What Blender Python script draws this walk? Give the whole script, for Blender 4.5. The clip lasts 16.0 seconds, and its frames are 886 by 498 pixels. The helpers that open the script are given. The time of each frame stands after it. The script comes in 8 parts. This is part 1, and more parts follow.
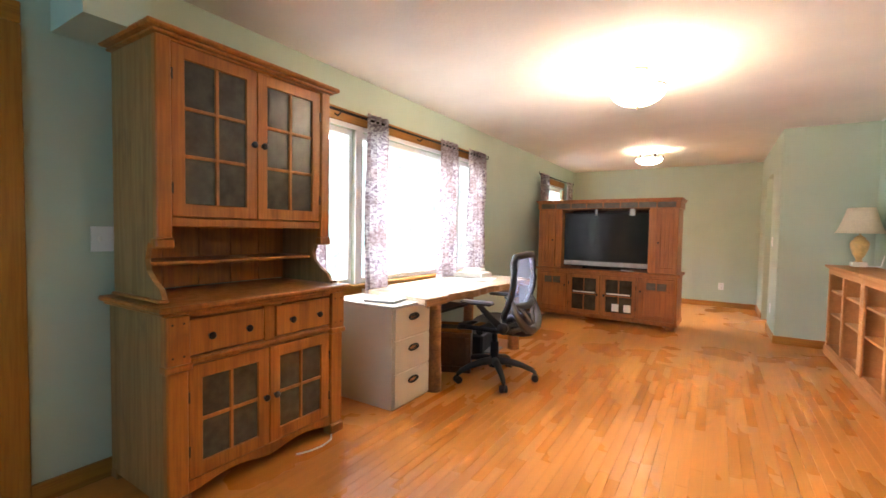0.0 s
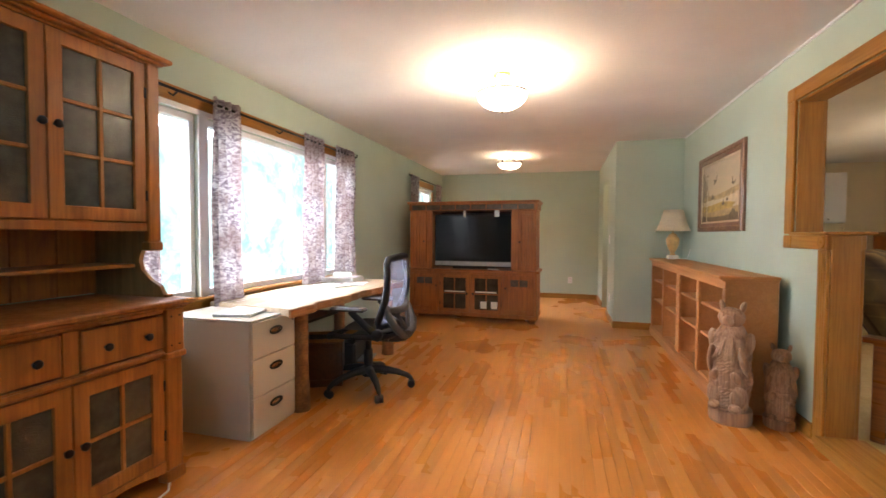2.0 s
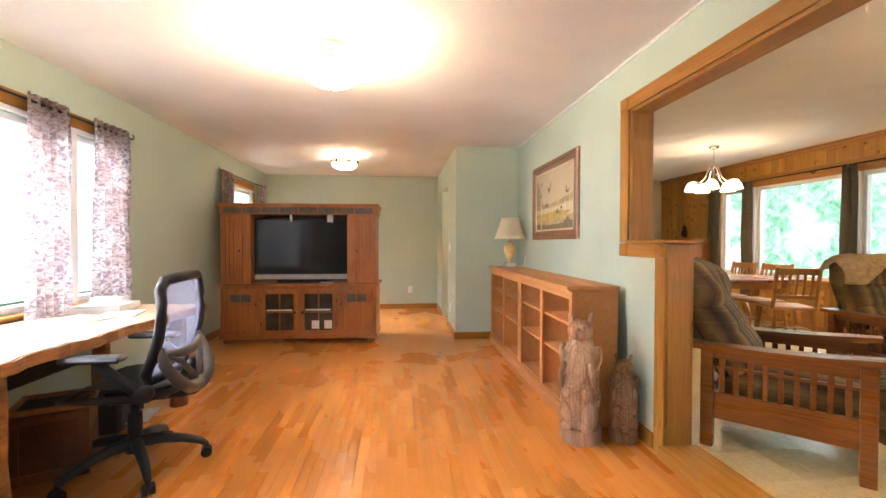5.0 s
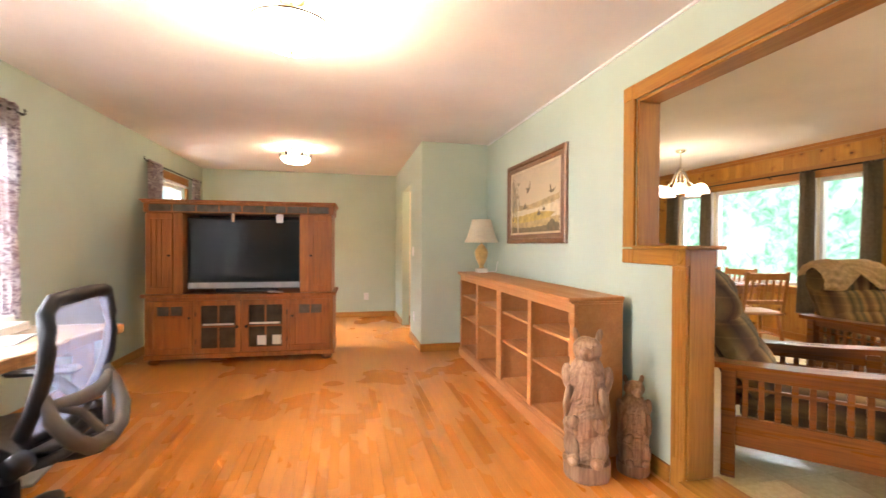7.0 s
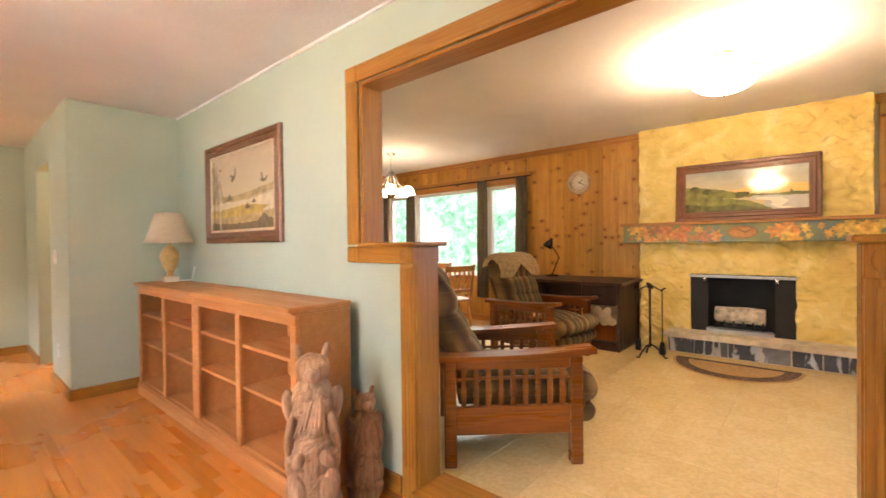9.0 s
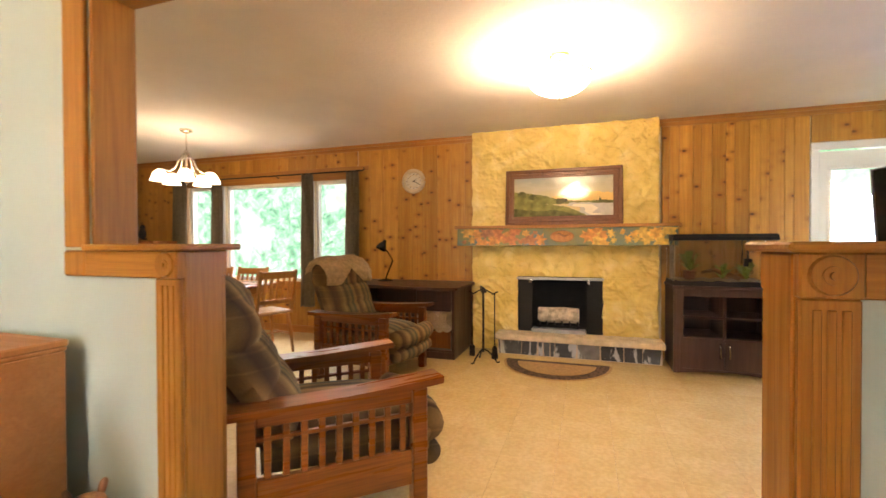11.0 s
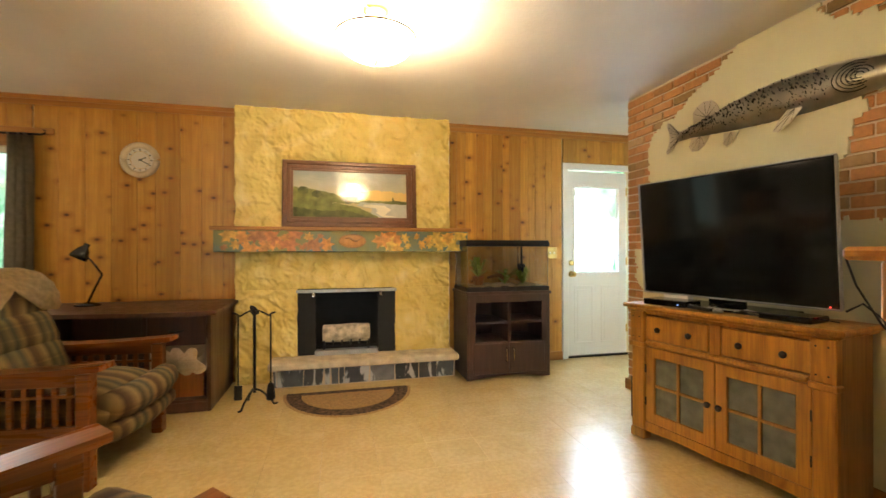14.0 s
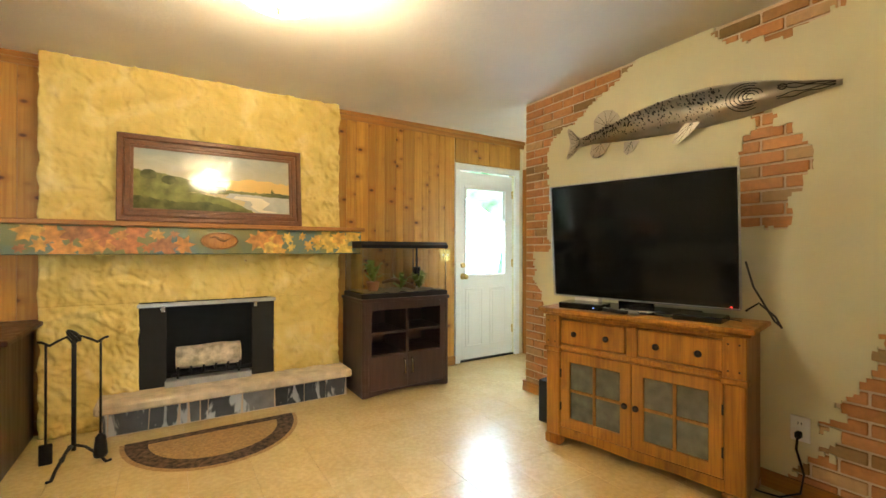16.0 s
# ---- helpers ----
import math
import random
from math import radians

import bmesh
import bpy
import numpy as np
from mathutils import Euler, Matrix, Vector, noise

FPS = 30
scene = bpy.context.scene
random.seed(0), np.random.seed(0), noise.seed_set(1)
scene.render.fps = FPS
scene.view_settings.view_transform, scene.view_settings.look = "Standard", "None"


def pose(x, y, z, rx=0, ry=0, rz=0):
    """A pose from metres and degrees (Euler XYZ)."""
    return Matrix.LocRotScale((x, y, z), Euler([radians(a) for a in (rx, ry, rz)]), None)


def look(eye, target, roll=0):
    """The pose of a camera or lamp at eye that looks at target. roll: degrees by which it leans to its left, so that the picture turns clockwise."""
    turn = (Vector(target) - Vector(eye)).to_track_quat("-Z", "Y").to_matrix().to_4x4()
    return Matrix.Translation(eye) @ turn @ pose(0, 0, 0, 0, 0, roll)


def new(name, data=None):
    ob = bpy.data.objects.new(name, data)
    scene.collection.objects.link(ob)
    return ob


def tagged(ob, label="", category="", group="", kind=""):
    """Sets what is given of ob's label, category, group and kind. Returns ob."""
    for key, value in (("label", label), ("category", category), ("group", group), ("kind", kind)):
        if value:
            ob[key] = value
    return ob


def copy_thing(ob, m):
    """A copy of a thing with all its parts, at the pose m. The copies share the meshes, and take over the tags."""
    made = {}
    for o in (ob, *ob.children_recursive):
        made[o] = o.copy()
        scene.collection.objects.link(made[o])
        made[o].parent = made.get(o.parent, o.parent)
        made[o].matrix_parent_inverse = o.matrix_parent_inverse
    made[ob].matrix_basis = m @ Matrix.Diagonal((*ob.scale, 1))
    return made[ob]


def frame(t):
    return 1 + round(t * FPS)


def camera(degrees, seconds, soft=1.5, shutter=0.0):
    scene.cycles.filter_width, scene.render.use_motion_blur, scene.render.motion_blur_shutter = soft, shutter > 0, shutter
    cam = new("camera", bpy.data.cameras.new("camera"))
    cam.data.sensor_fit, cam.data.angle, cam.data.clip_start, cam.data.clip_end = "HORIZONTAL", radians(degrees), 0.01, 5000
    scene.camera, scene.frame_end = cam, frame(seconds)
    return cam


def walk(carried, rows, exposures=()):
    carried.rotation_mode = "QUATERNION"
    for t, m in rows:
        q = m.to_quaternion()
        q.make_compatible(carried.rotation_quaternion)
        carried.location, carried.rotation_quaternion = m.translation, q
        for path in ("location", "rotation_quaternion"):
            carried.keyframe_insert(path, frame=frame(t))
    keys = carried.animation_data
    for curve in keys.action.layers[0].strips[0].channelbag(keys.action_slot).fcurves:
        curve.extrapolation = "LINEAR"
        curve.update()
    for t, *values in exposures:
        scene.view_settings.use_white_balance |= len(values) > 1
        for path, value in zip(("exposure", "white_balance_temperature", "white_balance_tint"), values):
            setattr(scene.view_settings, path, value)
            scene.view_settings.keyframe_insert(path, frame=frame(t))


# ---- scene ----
cam = camera(91.5, 16.0, shutter=0.4)
PATH = [
    (0, (0.876, -0.014, 1.228), (-0.194, 1.674, 1.143), 1.0),
    (0.5, (0.864, 0.018, 1.219), (-0.102, 1.767, 1.137), 0.9),
    (1, (0.839, 0.042, 1.222), (0.013, 1.862, 1.143), 0.8),
    (1.5, (0.808, 0.087, 1.218), (0.136, 1.97, 1.149), 0.6),
    (2, (0.797, 0.139, 1.216), (0.268, 2.066, 1.15), 0.3),
    (2.5, (0.801, 0.221, 1.206), (0.403, 2.18, 1.139), -0.0),
    (3, (0.811, 0.353, 1.211), (0.538, 2.334, 1.144), -0.4),
    (3.5, (0.824, 0.489, 1.226), (0.707, 2.485, 1.178), -0.7),
    (4, (0.832, 0.586, 1.232), (0.91, 2.584, 1.193), -0.6),
    (6.5, (0.601, 1.119, 1.229), (0.894, 3.097, 1.206), 0.3),
    (7, (0.599, 1.257, 1.241), (1.044, 3.207, 1.223), 0.3),
    (7.5, (0.573, 1.392, 1.237), (1.332, 3.243, 1.23), 0.1),
    (8, (0.586, 1.495, 1.248), (1.667, 3.177, 1.238), -0.3),
    (8.5, (0.665, 1.558, 1.227), (2.009, 3.038, 1.21), -0.7),
    (9, (0.8, 1.643, 1.234), (2.317, 2.946, 1.211), -0.7),
    (9.5, (0.924, 1.718, 1.253), (2.559, 2.871, 1.232), -0.7),
    (10, (1.04, 1.782, 1.246), (2.781, 2.766, 1.226), -0.4),
    (12.5, (1.652, 2.12, 1.242), (3.648, 2.236, 1.227), -0.4),
    (13, (1.765, 2.175, 1.248), (3.764, 2.106, 1.246), -0.4),
    (13.5, (1.877, 2.245, 1.253), (3.856, 1.956, 1.252), -0.3),
    (14, (1.988, 2.295, 1.242), (3.932, 1.822, 1.243), -0.1),
    (14.5, (2.123, 2.321, 1.243), (4.016, 1.675, 1.251), 0.1),
    (15, (2.247, 2.35, 1.247), (4.076, 1.54, 1.262), 0.2),
    (15.5, (2.356, 2.397, 1.253), (4.113, 1.441, 1.265), 0.2),
    (16, (2.44, 2.466, 1.256), (4.131, 1.399, 1.259), 0.1),
]
walk(cam, [(t, look(eye, target, roll)) for t, eye, target, roll in PATH], [(0.0, 0.52, 6300, 20), (1.2, 0.25, 6300, 20), (2.5, -0.08, 6300, 20), (4.0, 0.26, 6400, 20), (6.5, 0.74, 6500, 22), (9.0, 0.6, 6900, 26), (10.0, 0.58, 7000, 28), (12.5, 0.26, 7200, 20), (14.5, 0.24, 6750, 11), (16.0, 0.34, 6550, 8)])

# ---- light ----
world = bpy.data.worlds.new("world")
scene.world = world
world.use_nodes = True
wn = world.node_tree.nodes
sky = wn.new("ShaderNodeTexSky")
sky.sky_type, sky.sun_disc = "NISHITA", False
sky.sun_elevation, sky.sun_rotation = radians(48), radians(200)
wn["Background"].inputs[1].default_value = 0.12
world.node_tree.links.new(sky.outputs[0], wn["Background"].inputs[0])
sun = new("sun", bpy.data.lights.new("sun", "SUN"))
sun.data.energy, sun.data.angle, sun.data.color = 2.4, radians(12), (1.0, 0.95, 0.88)
sun.matrix_world = look((0, 0, 30), (6, 20, 0))


def area_light(name, place, target, sx, sy, watts, color):
    ob = new(name, bpy.data.lights.new(name, "AREA"))
    ob.data.shape, ob.data.size, ob.data.size_y = "RECTANGLE", sx, sy
    ob.data.energy, ob.data.color = watts, color
    ob.matrix_world = look(place, target)
    return ob


def bulb(name, place, watts, radius, color):
    ob = new(name, bpy.data.lights.new(name, "POINT"))
    ob.data.energy, ob.data.shadow_soft_size, ob.data.color = watts, radius, color
    ob.location = place
    return ob


DAY, WARM = (0.86, 0.95, 1.0), (1.0, 0.79, 0.50)
# daylight that comes in through the real windows, the south one apart
area_light("daylight_west", (-3.3, 3.3, 3.1), (0.0, 3.3, 0.3), 3.4, 1.6, 720, DAY)
low = area_light("daylight_west_low", (-2.7, 3.2, 1.6), (2.2, 4.5, 1.2), 3.8, 1.9, 120, DAY)
low.data.spread = radians(75)
area_light("daylight_west_far", (-2.9, 7.5, 3.0), (0.0, 7.5, 0.4), 1.2, 1.2, 520, DAY)
area_light("daylight_east", (8.0, 6.2, 3.3), (4.6, 5.9, 0.2), 3.2, 1.6, 340, DAY)
door_day = area_light("daylight_door", (6.34, -0.49, 1.455), (3.4, 0.1, 0.3), 0.62, 1.0, 40, (0.50, 0.75, 1.0))
door_day.data.spread = radians(115)
# cool fill from an assumed, unseen south window, added to tint the hutch wall
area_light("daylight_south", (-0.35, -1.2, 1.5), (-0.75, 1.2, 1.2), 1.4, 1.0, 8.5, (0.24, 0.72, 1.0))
# bulbs inside the bowl lamps and the chandelier
bulb("bulb_living", (0.345, 3.46, 2.31), 78, 0.08, WARM)
bulb("bulb_living_far", (0.0, 6.93, 2.36), 27, 0.08, WARM)
bulb("bulb_den", (4.27, 2.10, 2.37), 84, 0.08, WARM)
bulb("bulb_dining", (4.88, 6.08, 1.93), 16, 0.12, WARM)
# unseen lamp without a fixture, added to light the hall behind the doorway
bulb("bulb_hall", (2.0, 7.9, 2.2), 26, 0.1, (1.0, 0.8, 0.55))

# ---- materials ----


def material(name, rough=0.5, metal=0.0):
    m = bpy.data.materials.new(name)
    m.use_nodes = True
    b = m.node_tree.nodes["Principled BSDF"]
    b.inputs["Roughness"].default_value, b.inputs["Metallic"].default_value = rough, metal
    return m, m.node_tree.nodes, m.node_tree.links, b


def coords(n, l, scale=(1, 1, 1), kind="Object", rand=0.0):
    tc, mp = n.new("ShaderNodeTexCoord"), n.new("ShaderNodeMapping")
    mp.inputs["Scale"].default_value = scale
    l.new(tc.outputs[kind], mp.inputs["Vector"])
    if rand:
        oi, ml = n.new("ShaderNodeObjectInfo"), n.new("ShaderNodeMath")
        ml.operation, ml.inputs[1].default_value = "MULTIPLY", rand
        l.new(oi.outputs["Random"], ml.inputs[0])
        l.new(ml.outputs[0], mp.inputs["Location"])
    return mp.outputs["Vector"]


def noise_tex(n, l, vec, scale, detail=4, distort=0.0, rough=0.5):
    t = n.new("ShaderNodeTexNoise")
    t.inputs["Scale"].default_value, t.inputs["Detail"].default_value = scale, detail
    t.inputs["Distortion"].default_value, t.inputs["Roughness"].default_value = distort, rough
    l.new(vec, t.inputs["Vector"])
    return t.outputs["Fac"]


def ramp(n, l, fac, stops):
    r = n.new("ShaderNodeValToRGB")
    while len(r.color_ramp.elements) < len(stops):
        r.color_ramp.elements.new(0.5)
    for e, (p, c) in zip(r.color_ramp.elements, stops):
        e.position, e.color = p, (*c, 1)
    l.new(fac, r.inputs["Fac"])
    return r.outputs["Color"]


def mix(n, l, fac, a, b, mode="MIX"):
    x = n.new("ShaderNodeMix")
    x.data_type, x.blend_type = "RGBA", mode
    for sock, v in ((x.inputs["Factor"], fac), (x.inputs["A"], a), (x.inputs["B"], b)):
        if isinstance(v, (int, float)):
            sock.default_value = v
        elif isinstance(v, tuple):
            sock.default_value = (*v, 1)
        else:
            l.new(v, sock)
    return x.outputs["Result"]


def bump(n, l, b, height, strength=0.2, dist=0.01):
    x = n.new("ShaderNodeBump")
    x.inputs["Strength"].default_value, x.inputs["Distance"].default_value = strength, dist
    l.new(height, x.inputs["Height"])
    l.new(x.outputs["Normal"], b.inputs["Normal"])


def scaled(c, f):
    return tuple(min(1.0, v * f) for v in c)


def paint(name, c, rough=0.6, vary=0.08, bumpy=0.15, bscale=90):
    m, n, l, b = material(name, rough)
    v = coords(n, l)
    f = noise_tex(n, l, v, 1.7, 5)
    l.new(ramp(n, l, f, [(0.3, scaled(c, 1 - vary)), (0.7, scaled(c, 1 + vary))]), b.inputs["Base Color"])
    bump(n, l, b, noise_tex(n, l, v, bscale, 3), bumpy, 0.004)
    return m


def blend(p, q, t):
    return tuple(u + (v - u) * t for u, v in zip(p, q))


def wood(name, c, dark, rough=0.4, axis=2, grain=22, wear=0.0, rand=7.0, knots=False, vary=0.25):
    """Timber with grain along the given axis; wear: share of dark rubbed stain."""
    m, n, l, b = material(name, rough)
    s, fine = [grain] * 3, [grain * 5.0] * 3
    s[axis], fine[axis] = grain * 0.05, grain * 0.16
    f = noise_tex(n, l, coords(n, l, tuple(s), rand=rand), 1.0, 5, 0.9)
    g = noise_tex(n, l, coords(n, l, tuple(fine), rand=rand), 1.0, 3, 0.4)
    col = ramp(n, l, f, [(0.28, blend(dark, c, 0.45)), (0.52, c), (0.78, scaled(c, 1.12))])
    col = mix(n, l, ramp(n, l, g, [(0.36, (0.45,) * 3), (0.56, (0.0,) * 3)]), col, dark)
    oi = n.new("ShaderNodeObjectInfo")
    tone = ramp(n, l, oi.outputs["Random"], [(0.0, (1 - vary,) * 3), (1.0, (1.0, 1.0, 1.0))])
    col = mix(n, l, 1.0, col, tone, "MULTIPLY")
    big = noise_tex(n, l, coords(n, l, rand=rand), 2.6, 5, 0.6)
    col = mix(n, l, ramp(n, l, big, [(0.4, (0.0,) * 3), (0.8, (0.28,) * 3)]), col, scaled(dark, 0.9))
    if wear:
        ws = [7.0, 7.0, 7.0]
        ws[axis] = 2.2
        w = noise_tex(n, l, coords(n, l, tuple(ws), rand=rand), 1.3, 6, 0.5, 0.6)
        col = mix(n, l, ramp(n, l, w, [(0.52, (0.0,) * 3), (0.74, (wear,) * 3)]), col, scaled(dark, 0.55))
    if knots:
        ks = [5.0, 5.0, 5.0]
        ks[axis] = 8.0
        vo = n.new("ShaderNodeTexVoronoi")
        vo.inputs["Scale"].default_value = 1.0
        wob = noise_tex(n, l, coords(n, l, (9, 9, 9), rand=23.0), 1.0, 2)
        vo.voronoi_dimensions = "2D"
        sx, cx = n.new("ShaderNodeSeparateXYZ"), n.new("ShaderNodeCombineXYZ")
        l.new(coords(n, l, tuple(ks), rand=23.0), sx.inputs[0])
        l.new(sx.outputs["Y"], cx.inputs["X"])
        l.new(sx.outputs["Z"], cx.inputs["Y"])
        l.new(cx.outputs[0], vo.inputs["Vector"])
        some = ramp(n, l, vo.outputs["Color"], [(0.50, (0.0,) * 3), (0.62, (1.0,) * 3)])
        halo = mix(n, l, 1.0, ramp(n, l, vo.outputs["Distance"], [(0.10, (0.75,) * 3), (0.36, (0.0,) * 3)]), some, "MULTIPLY")
        col = mix(n, l, halo, col, blend(dark, (0.25, 0.08, 0.014), 0.5))
        core = mix(n, l, 1.0, ramp(n, l, vo.outputs["Distance"], [(0.05, (1.0,) * 3), (0.13, (0.0,) * 3)]), some, "MULTIPLY")
        col = mix(n, l, core, col, (0.09, 0.026, 0.007))
        col = mix(n, l, ramp(n, l, wob, [(0.35, (0.25,) * 3), (0.6, (0.0,) * 3)]), col, dark)
    l.new(col, b.inputs["Base Color"])
    l.new(ramp(n, l, f, [(0.3, (rough + 0.1,) * 3), (0.7, (rough - 0.04,) * 3)]), b.inputs["Roughness"])
    bump(n, l, b, g, 0.1, 0.002)
    return m


def strip_floor():
    """Varnished oak strips: each its own tone, fine straight grain, soft wear."""
    m, n, l, b = material("oak_floor_strip", 0.27)
    f = noise_tex(n, l, coords(n, l, (48, 0.9, 48), rand=31.0), 1.0, 3, 0.4)
    col = ramp(n, l, f, [(0.3, (0.555, 0.198, 0.031)), (0.55, (0.60, 0.220, 0.036)), (0.8, (0.635, 0.243, 0.043))])
    oi = n.new("ShaderNodeObjectInfo")
    tone = ramp(n, l, oi.outputs["Random"], [(0.0, (0.88, 0.86, 0.83)), (0.15, (0.94, 0.93, 0.915)), (0.5, (0.97, 0.965, 0.96)), (0.85, (1.0, 1.0, 1.0)), (1.0, (1.0, 1.03, 1.1))])
    col = mix(n, l, 1.0, col, tone, "MULTIPLY")
    big = noise_tex(n, l, coords(n, l), 0.9, 4)
    col = mix(n, l, ramp(n, l, big, [(0.4, (0.0,) * 3), (0.75, (0.12,) * 3)]), col, (0.42, 0.15, 0.03))
    l.new(col, b.inputs["Base Color"])
    l.new(ramp(n, l, big, [(0.3, (0.23,) * 3), (0.7, (0.34,) * 3)]), b.inputs["Roughness"])
    bump(n, l, b, f, 0.03, 0.001)
    return m


def plain(name, c, rough=0.5, metal=0.0, vary=0.12, scale=14, bumpy=0.05):
    m, n, l, b = material(name, rough, metal)
    v = coords(n, l)
    f = noise_tex(n, l, v, scale, 4)
    l.new(ramp(n, l, f, [(0.3, scaled(c, 1 - vary)), (0.7, scaled(c, 1 + vary))]), b.inputs["Base Color"])
    bump(n, l, b, noise_tex(n, l, v, scale * 8, 2), bumpy, 0.002)
    return m


def glowing(name, c, strength, base=(0.9, 0.88, 0.82)):
    m, n, l, b = material(name, 0.3)
    b.inputs["Base Color"].default_value = (*base, 1)
    b.inputs["Emission Color"].default_value, b.inputs["Emission Strength"].default_value = (*c, 1), strength
    return m


def glass(name, c=(1, 1, 1), rough=0.0):
    m, n, l, b = material(name, rough)
    b.inputs["Base Color"].default_value = (*c, 1)
    b.inputs["Transmission Weight"].default_value, b.inputs["IOR"].default_value = 1.0, 1.45
    return m


def striped_cloth(name, across):
    """Woven plaid of brown, tan and sage stripes."""
    m, n, l, b = material(name, 0.9)
    tc, sp = n.new("ShaderNodeTexCoord"), n.new("ShaderNodeSeparateXYZ")
    l.new(tc.outputs["Object"], sp.inputs[0])

    def stripe(axis, width, stops):
        a, w = n.new("ShaderNodeMath"), n.new("ShaderNodeMath")
        a.operation, a.inputs[1].default_value = "DIVIDE", width
        w.operation = "FRACT"
        l.new(sp.outputs[axis], a.inputs[0])
        l.new(a.outputs[0], w.inputs[0])
        r = ramp(n, l, w.outputs[0], stops)
        return r
    main = stripe(across, 0.25, [(0.000, (0.094, 0.051, 0.019)), (0.200, (0.288, 0.197, 0.087)), (0.340, (0.054, 0.044, 0.022)), (0.500, (0.194, 0.150, 0.068)),
                                  (0.620, (0.054, 0.058, 0.040)), (0.780, (0.274, 0.177, 0.068)), (0.900, (0.072, 0.037, 0.017)), (1.000, (0.108, 0.058, 0.022))])
    other = stripe("Z" if across != "Z" else "X", 0.21, [(0.0, (1, 1, 1)), (0.30, (0.62, 0.58, 0.5)), (0.34, (1, 1, 1)), (0.37, (0.5, 0.47, 0.42)), (0.62, (0.42, 0.42, 0.44)), (0.66, (1, 0.95, 0.85)), (0.70, (0.55, 0.5, 0.45)), (0.8, (1, 0.98, 0.95)), (1.0, (1, 1, 1))])
    col = mix(n, l, 0.6, main, other, "MULTIPLY")
    f = noise_tex(n, l, coords(n, l), 160, 3)
    col = mix(n, l, 0.35, col, ramp(n, l, f, [(0.3, (0.5,) * 3), (0.7, (1.0,) * 3)]), "MULTIPLY")
    l.new(col, b.inputs["Base Color"])
    bump(n, l, b, f, 0.4, 0.003)
    return m


def printed_cloth(name, base, marks, thresholds=(0.5, 0.56), stretch=(14, 14, 38), see=0.0):
    m, n, l, b = material(name, 0.9)
    v = coords(n, l, stretch, rand=5.0)
    f = noise_tex(n, l, v, 1.0, 5, 0.7, 0.65)
    big = noise_tex(n, l, coords(n, l, (3, 3, 3), rand=5.0), 1.3, 3)
    col = ramp(n, l, f, [(thresholds[0] - 0.12, marks), (thresholds[0], scaled(marks, 1.7)), (thresholds[1], base)])
    col = mix(n, l, ramp(n, l, big, [(0.45, (0.0,) * 3), (0.6, (0.55,) * 3)]), col, (0.30, 0.19, 0.16))
    l.new(col, b.inputs["Base Color"])
    if see:
        tr, ms = n.new("ShaderNodeBsdfTranslucent"), n.new("ShaderNodeMixShader")
        l.new(col, tr.inputs["Color"])
        ms.inputs[0].default_value = see
        l.new(b.outputs[0], ms.inputs[1])
        l.new(tr.outputs[0], ms.inputs[2])
        l.new(ms.outputs[0], n["Material Output"].inputs["Surface"])
    bump(n, l, b, noise_tex(n, l, coords(n, l), 220, 2), 0.2, 0.002)
    return m


M = {}
M["green"] = paint("sage_wall_paint", (0.455, 0.545, 0.445), 0.62, 0.04, 0.12)
M["cream"] = paint("cream_wall_paint", (0.72, 0.64, 0.46), 0.65, 0.05)
M["plaster"] = paint("plaster_over_brick", (0.62, 0.59, 0.40), 0.6, 0.06, 0.25, 30)
M["mortar"] = paint("mortar", (0.62, 0.50, 0.38), 0.9, 0.12, 0.6, 120)
M["ceil"] = paint("textured_ceiling", (0.80, 0.77, 0.73), 0.85, 0.05, 0.55, 45)
M["white"] = paint("white_enamel", (0.80, 0.80, 0.80), 0.35, 0.02, 0.05)
M["oak_trim"] = wood("oak_trim", (0.41, 0.18, 0.027), (0.25, 0.095, 0.014), 0.38, 2, 30, vary=0.1)
M["oak_trim_y"] = wood("oak_trim_along", (0.41, 0.18, 0.027), (0.25, 0.095, 0.014), 0.38, 1, 30, vary=0.1)
M["oak_trim_x"] = wood("oak_trim_across", (0.41, 0.18, 0.027), (0.25, 0.095, 0.014), 0.38, 0, 30, vary=0.1)
M["floor"] = strip_floor()
M["pine"] = wood("knotty_pine", (0.64, 0.33, 0.056), (0.40, 0.155, 0.020), 0.4, 2, 13, rand=37.0, knots=True, vary=0.36)
M["pine_y"] = wood("pine_moulding", (0.45, 0.20, 0.04), (0.27, 0.10, 0.02), 0.42, 1, 13, rand=5.0, vary=0.1)
M["rustic"] = wood("rustic_pine", (0.47, 0.165, 0.023), (0.22, 0.066, 0.009), 0.42, 2, 22, wear=0.6, rand=3.0, vary=0.12)
M["rustic_side"] = wood("rustic_side", (0.38, 0.19, 0.06), (0.20, 0.09, 0.026), 0.5, 2, 22, wear=0.6, rand=3.0, vary=0.1)
M["honey"] = wood("honey_pine", (0.48, 0.215, 0.024), (0.22, 0.075, 0.009), 0.42, 2, 22, wear=0.8, rand=3.0, vary=0.12)
M["media"] = wood("media_oak", (0.42, 0.14, 0.026), (0.19, 0.055, 0.010), 0.42, 2, 24, wear=0.45, rand=3.0, vary=0.15)
M["shelf"] = wood("bookcase_oak", (0.54, 0.235, 0.075), (0.44, 0.18, 0.052), 0.45, 1, 24, rand=3.0, vary=0.12)
M["mission"] = wood("mission_oak", (0.26, 0.085, 0.015), (0.12, 0.035, 0.007), 0.27, 1, 26, rand=3.0, vary=0.12)
M["dining"] = wood("dining_oak", (0.50, 0.225, 0.05), (0.30, 0.115, 0.022), 0.38, 2, 26, rand=3.0, vary=0.12)
M["table"] = wood("red_oak_top", (0.33, 0.125, 0.04), (0.19, 0.06, 0.018), 0.25, 1, 24, rand=3.0, vary=0.1)
